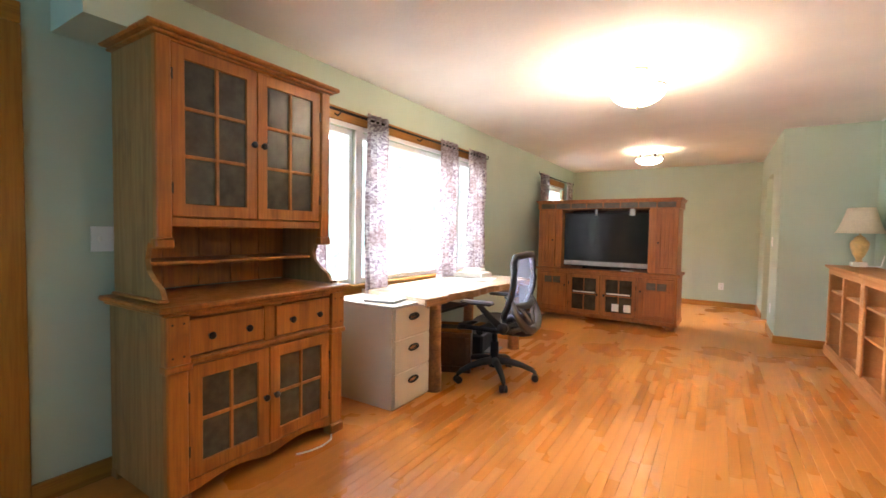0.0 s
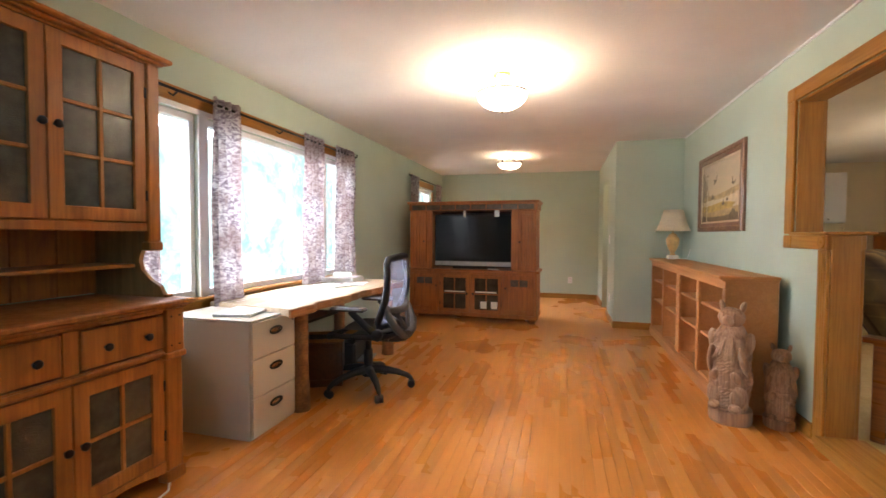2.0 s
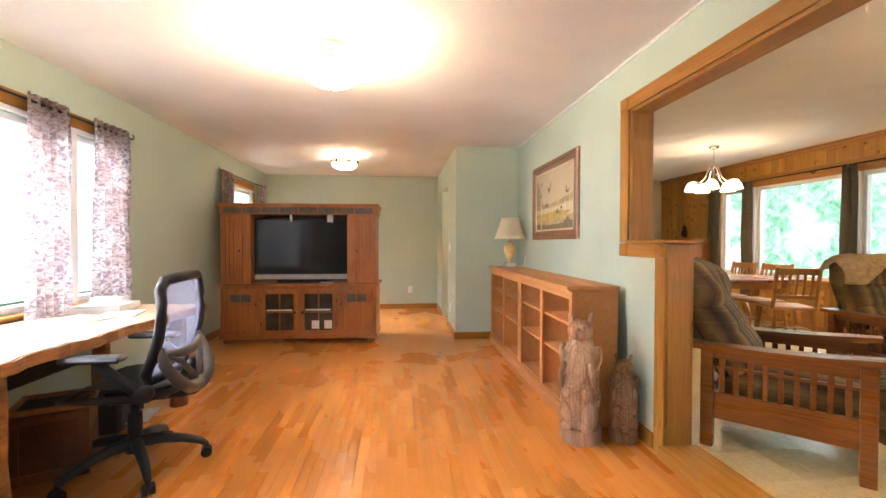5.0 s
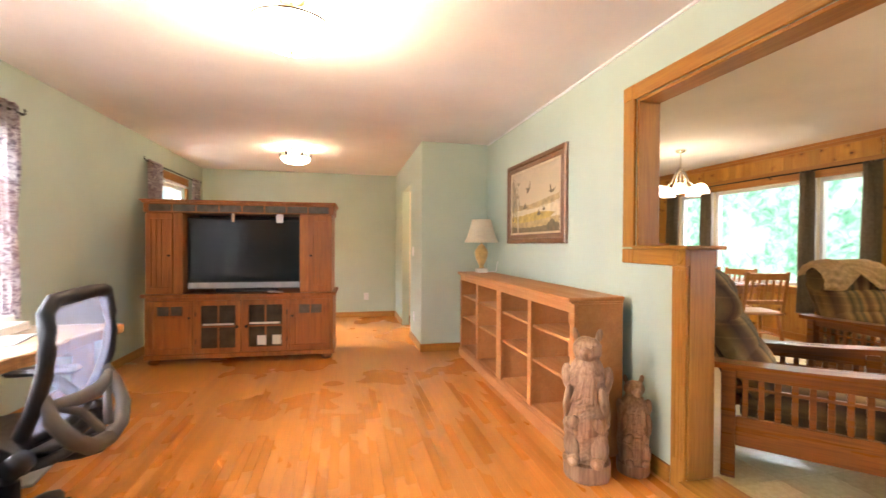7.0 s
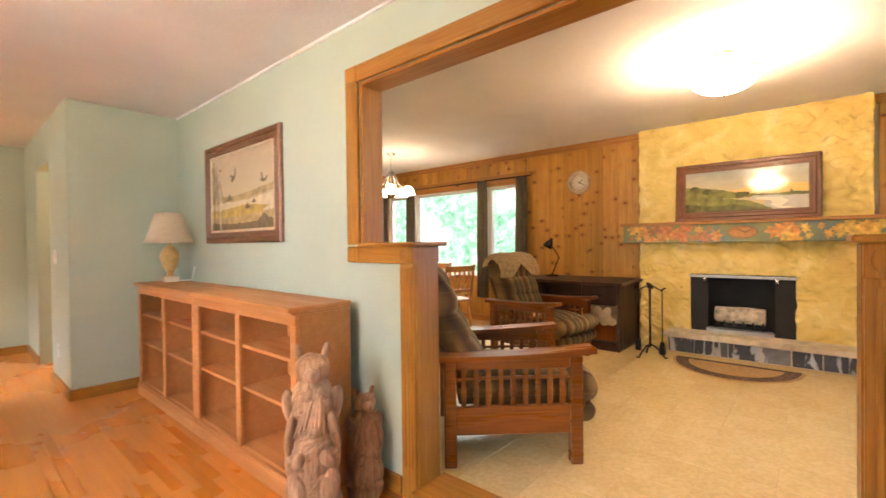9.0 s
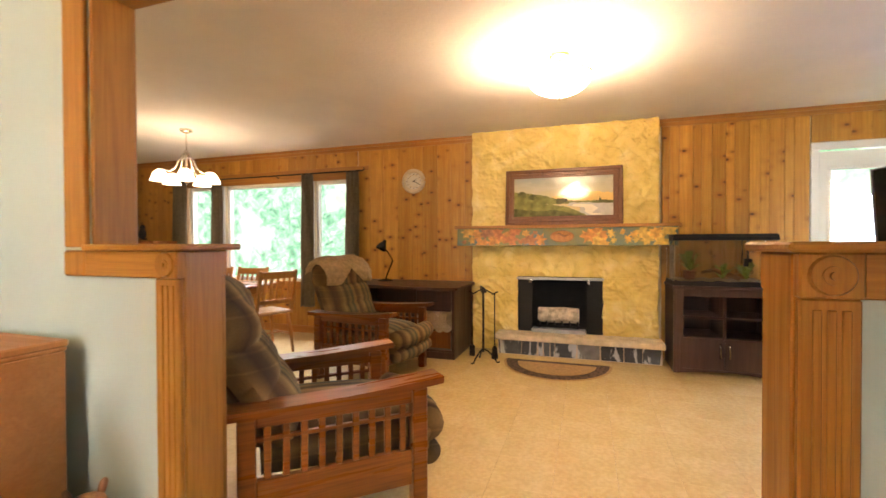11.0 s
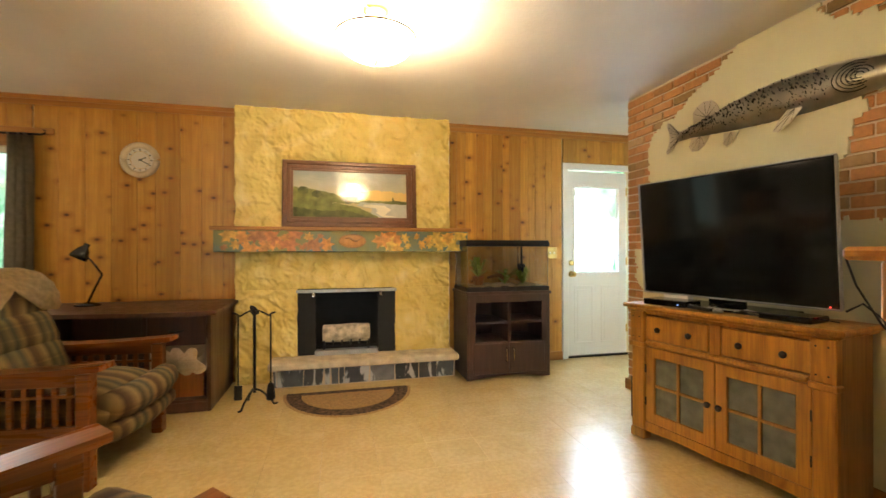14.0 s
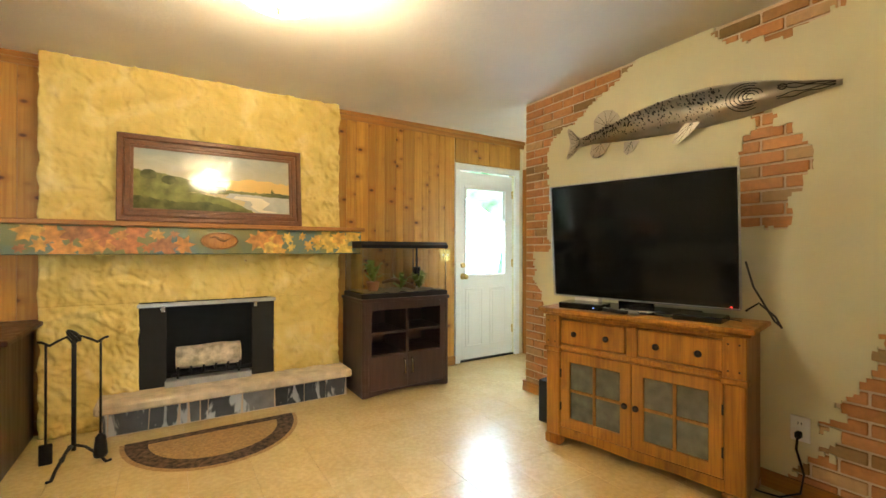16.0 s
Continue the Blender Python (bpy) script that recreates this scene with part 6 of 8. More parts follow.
part("medallion", bm, M["dining"], fp, "oval carved wooden medallion", True)
bm = bmesh.new()
tube(bm, [(5.888, 2.17 + 0.115 * math.cos(a), 1.315 + 0.058 * math.sin(a)) for a in (2 * math.pi * k / 32 for k in range(33))], 0.005, 6)
tube(bm, [(5.884, 2.10, 1.335), (5.882, 2.14, 1.315), (5.880, 2.17, 1.325), (5.882, 2.20, 1.345), (5.884, 2.235, 1.335)], [0.004, 0.010, 0.012, 0.009, 0.003], 6)
part("carved_relief", bm, M["rustic_side"], fp, "carved oval rim and duck shape", True)
# log and grate
lg = thing("birch_log", (6.16, 2.22, 0.40), 0, "pale birch log on the grate", "log")
part("bark", tube(bmesh.new(), [(-0.03, -0.21, 0.062), (-0.026, -0.07, 0.066), (-0.03, 0.07, 0.062), (-0.026, 0.21, 0.064)], [0.082, 0.085, 0.083, 0.080], 20), M["birch"], lg, "", True)
for s in (-1, 1):
    part("cut_end", rod(bmesh.new(), (-0.028, s * 0.21, 0.063), (-0.028, s * 0.214, 0.063), 0.075, 0.073, 20), M["log"], lg, "pale cut end")
gr = thing("fire_grate", (6.16, 2.22, BZ0), 0, "black iron fire grate", "grate")
for k in range(6):
    y = -0.2 + 0.08 * k
    part("bar", tube(bmesh.new(), [(-0.13, y, 0.14), (-0.11, y, 0.085), (0.1, y, 0.085), (0.13, y, 0.13)], 0.008, 6), M["iron"], gr)
part("front_rail", rod(bmesh.new(), (-0.09, -0.24, 0.08), (-0.09, 0.24, 0.08), 0.008), M["iron"], gr)
for x in (-0.08, 0.08):
    for y in (-0.2, 0.2):
        part("leg", rod(bmesh.new(), (x, y, 0), (x, y, 0.085), 0.008), M["iron"], gr)
pan = thing("ash_pan", (6.08, 2.22, BZ0), 0, "grey ash pan below the grate", "pan")
box("tray", M["silver"], pan, -0.06, 0.05, -0.28, 0.28, 0, 0.05, 0.006)

lp = picture("lake_picture", (FX - 0.058, 2.176, 1.437), -90, 1.19, 0.60, 0.075, M["mahogany"], "lake_scene", "framed lake landscape leaning on the mantel")
lp.matrix_world = pose(FX - 0.10, 2.176, 1.437, 0, 0, -90) @ Matrix.Rotation(radians(-5.5), 4, "X")
HILL, BANK, LAKE, GLOW = pigment("lake_meadow", (0.19, 0.19, 0.06), 0.4, 14, 0.08), pigment("lake_bank", (0.10, 0.105, 0.035), 0.5, 16, 0.08), pigment("lake_water", (0.50, 0.50, 0.44), 0.15, 9, 0.08), pigment("lake_glint", (0.80, 0.74, 0.58), 0.08, 9, 0.08)
daub(lp, "sunset_band", pigment("lake_sunset", (0.74, 0.50, 0.17), 0.1, 4, 0.08), [(-0.10, 0.24), (0.52, 0.24), (0.52, 0.33), (0.2, 0.345), (-0.10, 0.30)], 1, 0.02)
daub(lp, "far_shore", HILL, [(-0.52, 0.36), (-0.36, 0.345), (-0.2, 0.32), (-0.05, 0.275), (0.12, 0.25), (0.52, 0.245), (0.52, 0.22), (-0.52, 0.22)], 2, 0.012)
daub(lp, "lake", LAKE, [(0.08, 0.232), (0.52, 0.222), (0.52, 0.077), (0.30, 0.077), (0.16, 0.13), (0.22, 0.17), (0.05, 0.2)], 3, 0.006)
daub(lp, "lake_glint", GLOW, [(0.12, 0.215), (0.30, 0.205), (0.36, 0.17), (0.30, 0.12), (0.42, 0.10), (0.28, 0.10), (0.22, 0.14), (0.27, 0.175), (0.10, 0.195)], 4, 0.006)
daub(lp, "shore_trees", BANK, [(0.30, 0.232), (0.34, 0.25), (0.365, 0.25), (0.375, 0.285), (0.39, 0.25), (0.42, 0.255), (0.46, 0.245), (0.52, 0.24), (0.52, 0.215), (0.30, 0.222)], 5, 0.006)
daub(lp, "near_meadow", HILL, [(-0.52, 0.25), (-0.3, 0.235), (-0.1, 0.215), (0.05, 0.19), (0.14, 0.15), (0.24, 0.10), (0.27, 0.077), (-0.52, 0.077)], 4, 0.01)
daub(lp, "near_bushes", BANK, [(-0.52, 0.19), (-0.4, 0.165), (-0.22, 0.15), (-0.05, 0.155), (0.06, 0.13), (0.15, 0.10), (0.19, 0.077), (-0.52, 0.077)], 5, 0.018)
for dx, dz, r in ((-0.42, 0.33, 0.05), (-0.30, 0.30, 0.045), (-0.02, 0.25, 0.05), (0.03, 0.262, 0.03)):
    daub(lp, "painted_tree", BANK, [(dx + r * math.cos(q * 0.7), dz + 0.7 * r * math.sin(q * 0.7)) for q in range(9)], 5, 0.014)

# ---- fireplace tools ----
ft = thing("fireplace_tools", (5.50, 2.91, DF), 0, "black wrought-iron fireplace tool set", "tool set")
part("post", tube(bmesh.new(), [(0, 0, 0.10), (0, 0, 0.40), (0, 0, 0.72)], 0.011, 10), M["iron"], ft, "", True)
for k in range(3):
    a = 2 * math.pi * k / 3 + 0.5
    c, s = math.cos(a), math.sin(a)
    part("foot", tube(bmesh.new(), [(0, 0, 0.13), (0.05 * c, 0.05 * s, 0.11), (0.11 * c, 0.11 * s, 0.05), (0.14 * c, 0.14 * s, 0.006), (0.165 * c, 0.165 * s, 0.012)], 0.008, 8), M["iron"], ft, "", True)
bm = bmesh.new()
for s in (-1, 1):
    tube(bm, [(0, 0, 0.68), (0, s * 0.03, 0.72), (0, s * 0.07, 0.70), (0, s * 0.10, 0.68), (0, s * 0.13, 0.70), (0, s * 0.15, 0.705)], 0.007, 8)
for k in range(3):
    tube(bm, [(0.02 * math.cos(t) * math.cos(k * 2.1), 0.02 * math.cos(t) * math.sin(k * 2.1) + 0.022 * math.sin(t), 0.725 + 0.03 * math.sin(t)) for t in (2 * math.pi * q / 14 for q in range(15))], 0.006, 6)
part("crown_scroll", bm, M["iron"], ft, "scrolled hanger", True)
for s, tip in ((-1, 0), (1, 1)):
    y = s * 0.115
    bm = bmesh.new()
    rod(bm, (0.0, y, 0.14), (0.0, y, 0.69), 0.006, 0.006, 8)
    if tip:
        bx(bm, -0.008, 0.008, y - 0.028, y + 0.028, 0.05, 0.16, 0.004)
        nm = "shovel"
    else:
        lathe(bm, [(0.03, 0.04), (0.034, 0.06), (0.024, 0.15), (0.008, 0.17)], 12, (0, y, 0))
        nm = "brush"
    part(nm, bm, M["iron"], ft, "", True)

# ---- rug ----
rg = thing("hearth_rug", (5.69, 2.21, DF), 0, "half-round woven hearth rug with a dark border", "rug")


def half_oval(ry, rx, n=28):
    return [(-rx * math.sin(math.pi * k / n), ry * math.cos(math.pi * k / n)) for k in range(n + 1)]


part("border", extruded(bmesh.new(), half_oval(0.49, 0.56), 2, 0.0, 0.007), M["rug"], rg, "patterned dark border")
part("field", extruded(bmesh.new(), [(x - 0.075, y) for x, y in half_oval(0.37, 0.375)], 2, 0.007, 0.0095), M["rug_in"], rg, "tan woven field")
part("fringe", extruded(bmesh.new(), half_oval(0.515, 0.585), 2, 0.0, 0.004), M["rug_in"], rg, "tan outer edge")

# ---- aquarium on its stand ----
aq = thing("aquarium_stand", (5.685, 0.77, DF), 0, "espresso laminate aquarium stand with open cubbies", "cabinet")
E = M["espresso"]
hw = 0.405
for y in (-hw, hw - 0.025):
    box("side", E, aq, 0, 0.46, y, y + 0.025, 0, 0.765, 0.003)
box("top", E, aq, -0.012, 0.465, -hw - 0.012, hw + 0.012, 0.765, 0.795, 0.005)
box("back", E, aq, 0.445, 0.46, -hw + 0.025, hw - 0.025, 0.03, 0.765, 0)
for z in (0.045, 0.315, 0.50):
    box("shelf", E, aq, 0.01, 0.445, -hw + 0.025, hw - 0.025, z, z + 0.02, 0.002)
for y in (-hw + 0.0252, hw - 0.08):
    box("stile", E, aq, 0.002, 0.02, y, y + 0.055, 0.03, 0.765, 0.002)
box("divider", E, aq, 0.004, 0.44, -0.012, 0.012, 0.335, 0.70, 0.002)
box("top_rail", E, aq, 0.002, 0.02, -hw + 0.08, hw - 0.08, 0.70, 0.765, 0.002)
for s in (-1, 1):
    d = box("door", E, aq, -0.004, 0.014, 0.003 if s > 0 else -hw + 0.055, hw - 0.055 if s > 0 else -0.003, 0.05, 0.325, 0.003)
    part("pull", tube(bmesh.new(), [(-0.004, s * 0.035, 0.16), (-0.028, s * 0.035, 0.17), (-0.03, s * 0.035, 0.23), (-0.028, s * 0.035, 0.27), (-0.004, s * 0.035, 0.28)], 0.007, 8), M["chrome"], d, "curved nickel pull", True)
bm = bmesh.new()
pts = [(-hw + 0.025, 0.045), (hw - 0.025, 0.045)] + [(hw - 0.025 - 0.76 * k / 14, 0.0 + 0.03 * math.sin(math.pi * k / 14)) for k in range(15)]
part("apron", extruded(bm, pts, 0, 0.0, 0.016), E, aq, "arched apron")

ta = thing("aquarium", (5.70, 0.772, DF + 0.795), 0, "drained glass aquarium with plants and gravel", "aquarium")
for q in ((0.0, 0.005, -0.395, 0.395), (0.395, 0.40, -0.395, 0.395), (0.005, 0.395, -0.395, -0.39), (0.005, 0.395, 0.39, 0.395)):
    g = box("pane", M["glass"], ta, *q, 0.03, 0.42, 0)
    g.visible_shadow = False
bm = bmesh.new()
for q in ((-0.01, 0.01, -0.405, 0.405), (0.39, 0.41, -0.405, 0.405), (0.01, 0.39, -0.405, -0.385), (0.01, 0.39, 0.385, 0.405)):
    bx(bm, *q, 0, 0.04, 0.003)
part("lower_rim", bm, M["black"], ta, "black plastic rim")
part("lid", extruded(bmesh.new(), [(-0.012, 0.412), (-0.012, 0.44), (0.02, 0.468), (0.38, 0.468), (0.412, 0.44), (0.412, 0.412)], 1, -0.408, 0.408), M["black"], ta, "black chamfered hood")
for x in (-0.0015, 0.3965):
    for y in (-0.3965, 0.3915):
        box("corner_seam", M["chrome"], ta, x, x + 0.005, y, y + 0.005, 0.04, 0.412, 0, "pale sealed glass edge")
part("pump_cord", tube(bmesh.new(), [(0.3, -0.22, 0.41), (0.305, -0.225, 0.3), (0.30, -0.22, 0.2)], 0.006, 6), M["black"], ta)
bm = bmesh.new()
g = [[bm.verts.new((0.008 + 0.385 * i / 12, -0.36 + 0.72 * j / 20, 0.045 + 0.018 * noise.noise(Vector((i * 0.5, j * 0.5, 0))))) for i in range(13)] for j in range(21)]
for j in range(20):
    for i in range(12):
        bm.faces.new((g[j][i], g[j][i + 1], g[j + 1][i + 1], g[j + 1][i]))
bmesh.ops.solidify(bm, geom=bm.faces, thickness=0.02)
part("gravel", bm, M["gravel"], ta, "brown gravel bed", True)
part("pot", lathe(bmesh.new(), [(0.04, 0.05), (0.055, 0.12), (0.06, 0.125), (0.055, 0.13)], 18, (0.16, 0.24, 0)), M["clay"], ta, "small clay pot", True)
rng = random.Random(5)
for cx, cy, n, hh in ((0.16, 0.24, 26, 0.20), (0.2, -0.04, 16, 0.15), (0.18, -0.22, 18, 0.16)):
    bm = bmesh.new()
    for k in range(n):
        a, ln, up = rng.uniform(0, 6.28), rng.uniform(0.06, 0.14), rng.uniform(0.3, 1.0) * hh
        c, s = math.cos(a), math.sin(a)
        z0 = 0.12 if cy > 0.2 else 0.05
        p0, p1, p2 = Vector((cx, cy, z0)), Vector((cx + c * ln * 0.6, cy + s * ln * 0.6, z0 + up)), Vector((cx + c * ln, cy + s * ln, z0 + up * 0.85))
        side = Vector((-s, c, 0)) * 0.017
        vs = [bm.verts.new(v) for v in (p0, p1 + side, p2, p1 - side)]
        bm.faces.new(vs)
    bmesh.ops.solidify(bm, geom=bm.faces, thickness=0.001)
    part("plant", bm, M["leaf"], ta, "green water plant")
part("driftwood", tube(bmesh.new(), [(0.14, -0.16, 0.06), (0.2, -0.06, 0.10), (0.18, 0.03, 0.14), (0.24, 0.12, 0.11)], [0.018, 0.028, 0.02, 0.012], 8), M["rustic_side"], ta, "twisted driftwood", True)
part("filter_tube", rod(bmesh.new(), (0.34, -0.28, 0.06), (0.34, -0.28, 0.42), 0.01), M["black"], ta)
bm = bmesh.new()
bx(bm, 0.31, 0.37, -0.31, -0.25, 0.12, 0.24, 0.006)
part("filter", bm, M["black"], ta, "dark filter block")

# ---- console with television ----
cs = thing("console_cabinet", (3.875, 0.352, DF), 180 + 12, "honey pine console with two drawers and glazed doors", "console")
sideboard(cs, M["honey"], M["rustic_side"], M["grey_glass"], 1.035, 0.33, 0.84, 0.008)
TVR = 180 + 12.5
tv2 = thing("flat_tv", (3.965, 0.19, DF + 0.84), TVR, "large flat television on the pine console, switched off", "television")
box("body", M["gloss_black"], tv2, -0.515, 0.515, 0.0, 0.035, 0.062, 0.765, 0.008)
box("screen", M["screen"], tv2, -0.501, 0.501, -0.003, 0.0, 0.084, 0.75, 0, "black reflective screen")
bm = bmesh.new()
for q in ((-0.518, 0.518, 0.056, 0.063), (-0.518, 0.518, 0.764, 0.77), (-0.521, -0.514, 0.063, 0.764), (0.514, 0.521, 0.063, 0.764)):
    bx(bm, q[0], q[1], -0.006, 0.02, q[2], q[3], 0.002)
part("bezel", bm, M["silver"], tv2, "thin silver edge")
box("stand_neck", M["gloss_black"], tv2, -0.10, 0.10, 0.012, 0.04, 0.01, 0.064, 0.006)
box("stand_foot", M["gloss_black"], tv2, -0.32, 0.32, -0.09, 0.13, 0.0, 0.014, 0.006)
tv2.matrix_world = pose(3.965, 0.19, DF + 0.84, 0, 0, TVR) @ Matrix.Rotation(radians(4.5), 4, "X")
box("status_light", M["led"], tv2, 0.475, 0.483, -0.005, -0.003, 0.068, 0.074, 0)


def gadget(name, u, v, rz, sx, sy, sz, mat, label, category):
    """A small thing on the console; u along its front, v back from it."""
    a = radians(190)
    t = thing(name, (3.875 + u * math.cos(a) - v * math.sin(a), 0.335 + u * math.sin(a) + v * math.cos(a), DF + 0.84), 195 + rz, label, category)
    box("case", mat, t, -sx / 2, sx / 2, -sy / 2, sy / 2, 0, sz, min(0.005, sz * 0.3))
    return t


g1 = gadget("disc_player", -0.33, 0.07, 4, 0.26, 0.17, 0.036, M["gloss_black"], "thin black disc player with a blue light", "disc player")
box("status_light", M["led_blue"], g1, 0.08, 0.088, -0.087, -0.085, 0.012, 0.018, 0)
gadget("remote_control", -0.12, 0.03, 70, 0.05, 0.17, 0.018, M["black"], "black remote control on the console", "remote")
gadget("remote_control", -0.05, 0.06, 40, 0.045, 0.16, 0.016, M["silver"], "silver remote control on the console", "remote")
gadget("cable_box", 0.30, 0.10, -3, 0.22, 0.16, 0.03, M["gloss_black"], "black cable box beside the television", "cable box")
g2 = gadget("paper_note", -0.36, 0.17, 0, 0.16, 0.06, 0.06, M["paper"], "white card leaning behind the disc player", "card")
rng = random.Random(8)
for k in range(5):
    t = thing("loose_cable", (3.93, 0.36, DF + 0.846), 195, "loose black cable lying on the console", "cable", "console cables")
    x0 = -0.2 + 0.1 * k
    pts = [(x0 + 0.07 * q + rng.uniform(-0.015, 0.015), 0.05 + rng.uniform(-0.03, 0.06), 0.004 + 0.012 * abs(math.sin(q * 1.7 + k))) for q in range(6)]
    part("wire", tube(bmesh.new(), pts, 0.003, 6), M["black"] if k % 3 else M["silver"], t, "", True)
t = thing("antenna_cable", (3.43, 0.10, DF + 0.84), 0, "black cables hanging behind the television", "cable")
part("wire", tube(bmesh.new(), [(0, 0, 0.30), (-0.02, -0.03, 0.18), (-0.10, -0.05, 0.02), (-0.14, -0.02, 0.0)], 0.005, 8), M["black"], t, "", True)
part("wire", tube(bmesh.new(), [(0, 0, 0.06), (-0.04, -0.04, 0.10), (-0.10, -0.06, 0.04), (-0.13, -0.05, -0.01)], 0.005, 8), M["black"], t, "", True)
t = thing("power_cord", (3.277, YB + 0.022, 0.375), 0, "black power cord plugged into the outlet", "cord")
part("plug", bx(bmesh.new(), -0.012, 0.012, 0.008, 0.04, -0.016, 0.016, 0.005), M["black"], t)
part("wire", tube(bmesh.new(), [(0, 0.035, -0.01), (0.0, 0.05, -0.06), (-0.03, 0.05, -0.17), (-0.02, 0.06, -0.26), (0.05, 0.09, -0.30), (0.13, 0.10, -0.308), (0.2, 0.09, -0.308)], 0.005, 8), M["black"], t, "", True)
sp = thing("small_speaker", (4.60, 0.22, DF), 10, "narrow black speaker on the floor by the bricks", "speaker")
box("case", M["black"], sp, -0.05, 0.05, -0.06, 0.06, 0, 0.29, 0.006)

# ---- steel fish ----
fs = thing("metal_fish", (3.89, YB + 0.018, 2.04), 0, "long cut-steel pike hung on the plaster wall", "wall art")
PROFILE = ((-1.0, 0.012), (-0.92, 0.022), (-0.78, 0.042), (-0.62, 0.070), (-0.45, 0.092), (-0.2, 0.106), (0.1, 0.104), (0.4, 0.086), (0.65, 0.062), (0.85, 0.040), (1.0, 0.032))


def half_depth(u):
    """Half the fish's depth; u = -1 at the snout, 1 at the root of the tail."""
    for (a, p), (b, q) in zip(PROFILE, PROFILE[1:]):
        if u <= b:
            return p + (q - p) * (u - a) / (b - a)
    return PROFILE[-1][1]


fs.rotation_euler = (0, radians(-1.2), 0)


def on_fish(u, v):
    """v = -1 along the belly, 1 along the back."""
    h = 1.1 * half_depth(u)
    return (0.735 * u - 0.035, 0.010 + 0.034 * math.cos(v * math.pi / 2) * min(1, h / 0.08), 0.022 * math.cos(u * 2) + h * v * (1.0 if v > 0 else 0.92))


bm = bmesh.new()
g = [[bm.verts.new(on_fish(-1 + 2 * i / 60, -1 + 2 * j / 12)) for j in range(13)] for i in range(61)]
for a, b in zip(g, g[1:]):
    for j in range(12):
        bm.faces.new((a[j], a[j + 1], b[j + 1], b[j]))
bmesh.ops.solidify(bm, geom=bm.faces, thickness=-0.003)
part("body", bm, M["steel_fish"], fs, "", True)


def fin(name, outline, y=0.012):
    t = part(name, extruded(bmesh.new(), outline, 1, y, y + 0.004), M["steel_fish"], fs)
    # raised rays
    cx, cz = sum(p for p, q in outline[:1] + outline[-1:]) / 2, sum(q for p, q in outline[:1] + outline[-1:]) / 2
    for p, q in outline[1:-1]:
        part("fin_ray", rod(bmesh.new(), (cx, y + 0.004, cz), (cx + 0.92 * (p - cx), y + 0.004, cz + 0.92 * (q - cz)), 0.0014, 0.001, 5), M["iron"], t)


fin("tail", [(0.69, 0.022), (0.73, 0.045), (0.79, 0.105), (0.815, 0.118), (0.82, 0.09), (0.80, 0.04), (0.79, 0.0), (0.80, -0.04), (0.825, -0.10), (0.815, -0.115), (0.78, -0.10), (0.73, -0.055), (0.69, -0.032)])
fin("dorsal_fin", [(0.36, 0.075), (0.39, 0.13), (0.43, 0.165), (0.49, 0.175), (0.55, 0.155), (0.58, 0.12), (0.575, 0.05)])
fin("anal_fin", [(0.44, -0.06), (0.48, -0.115), (0.53, -0.145), (0.585, -0.14), (0.61, -0.105), (0.59, -0.04)])
fin("pelvic_fin", [(0.22, -0.085), (0.26, -0.14), (0.305, -0.165), (0.33, -0.145), (0.33, -0.075)], 0.016)
fin("pectoral_fin", [(-0.17, -0.06), (-0.11, -0.12), (-0.04, -0.16), (-0.01, -0.15), (-0.04, -0.10), (-0.09, -0.05)], 0.044)
rng = random.Random(21)
verts, faces = [], []
for k in range(330):
    u, v = rng.uniform(-0.35, 0.95), rng.uniform(-0.55, 0.92)
    x, yy, z = on_fish(u, v)
    q, a = rng.uniform(0.004, 0.0095) * (1.0 if v > 0 else 0.6), rng.uniform(0.6, 1.6)
    kk = len(verts)
    for b_, st in ((0, 1.7), (1.9, 0.7), (3.14, 1.5), (5.0, 0.8)):
        verts.append((x + st * q * math.cos(a + b_), yy + 0.0025, z + st * q * math.sin(a + b_)))
    faces.append((kk, kk + 1, kk + 2, kk + 3))
me = bpy.data.meshes.new("scales")
me.from_pydata(verts, [], faces)
me.materials.append(M["iron"])
ob = new("scales", me)
ob.parent = fs
tagged(ob, "dark cut-out scales", kind="stuff")


def engraved(pts, r=0.0024):
    part("engraving", tube(bmesh.new(), [Vector(on_fish(u, v)) + Vector((0, 0.001, 0)) for u, v in pts], r, 6), M["iron"], fs, "engraved dark line", True)


for k in range(5):
    r = 0.18 + 0.16 * k
    engraved([(-0.50 + 0.17 * r * math.cos(a), 0.08 + r * 0.95 * math.sin(a)) for a in (-1.9 + 3.8 * q / 20 for q in range(21))])
for k in range(3):
    engraved([(-0.52 - 0.05 * math.cos(a) * (k + 1) / 2, 0.05 + 0.16 * (k + 1) * math.sin(a)) for a in (0.2 + 5.0 * q / 16 for q in range(17))])
for v0, v1 in ((-0.15, -0.25), (-0.5, -0.55), (0.25, 0.3), (0.55, 0.62)):
    engraved([(-0.97 + 0.30 * q / 12, v0 + (v1 - v0) * q / 12 + 0.10 * math.sin(q * 1.1 + v0 * 9)) for q in range(13)])
engraved([(-0.70 + 0.022 * math.cos(a), 0.42 + 0.24 * math.sin(a)) for a in (6.283 * q / 14 for q in range(15))], 0.003)

# ---- wall clock ----
ck = thing("wall_clock", (XE - 0.016, 3.93, 2.005), 0, "round wooden wall clock on pine boards", "clock")
part("case", tube(bmesh.new(), [(-0.022, 0.125 * math.cos(a), 0.125 * math.sin(a)) for a in (2 * math.pi * k / 40 for k in range(41))], 0.026, 10), M["slip"], ck, "round pale wooden rim", True)
part("dial", rod(bmesh.new(), (-0.018, 0, 0), (-0.002, 0, 0), 0.11, 0.11, 40), M["file"], ck, "pale dial")
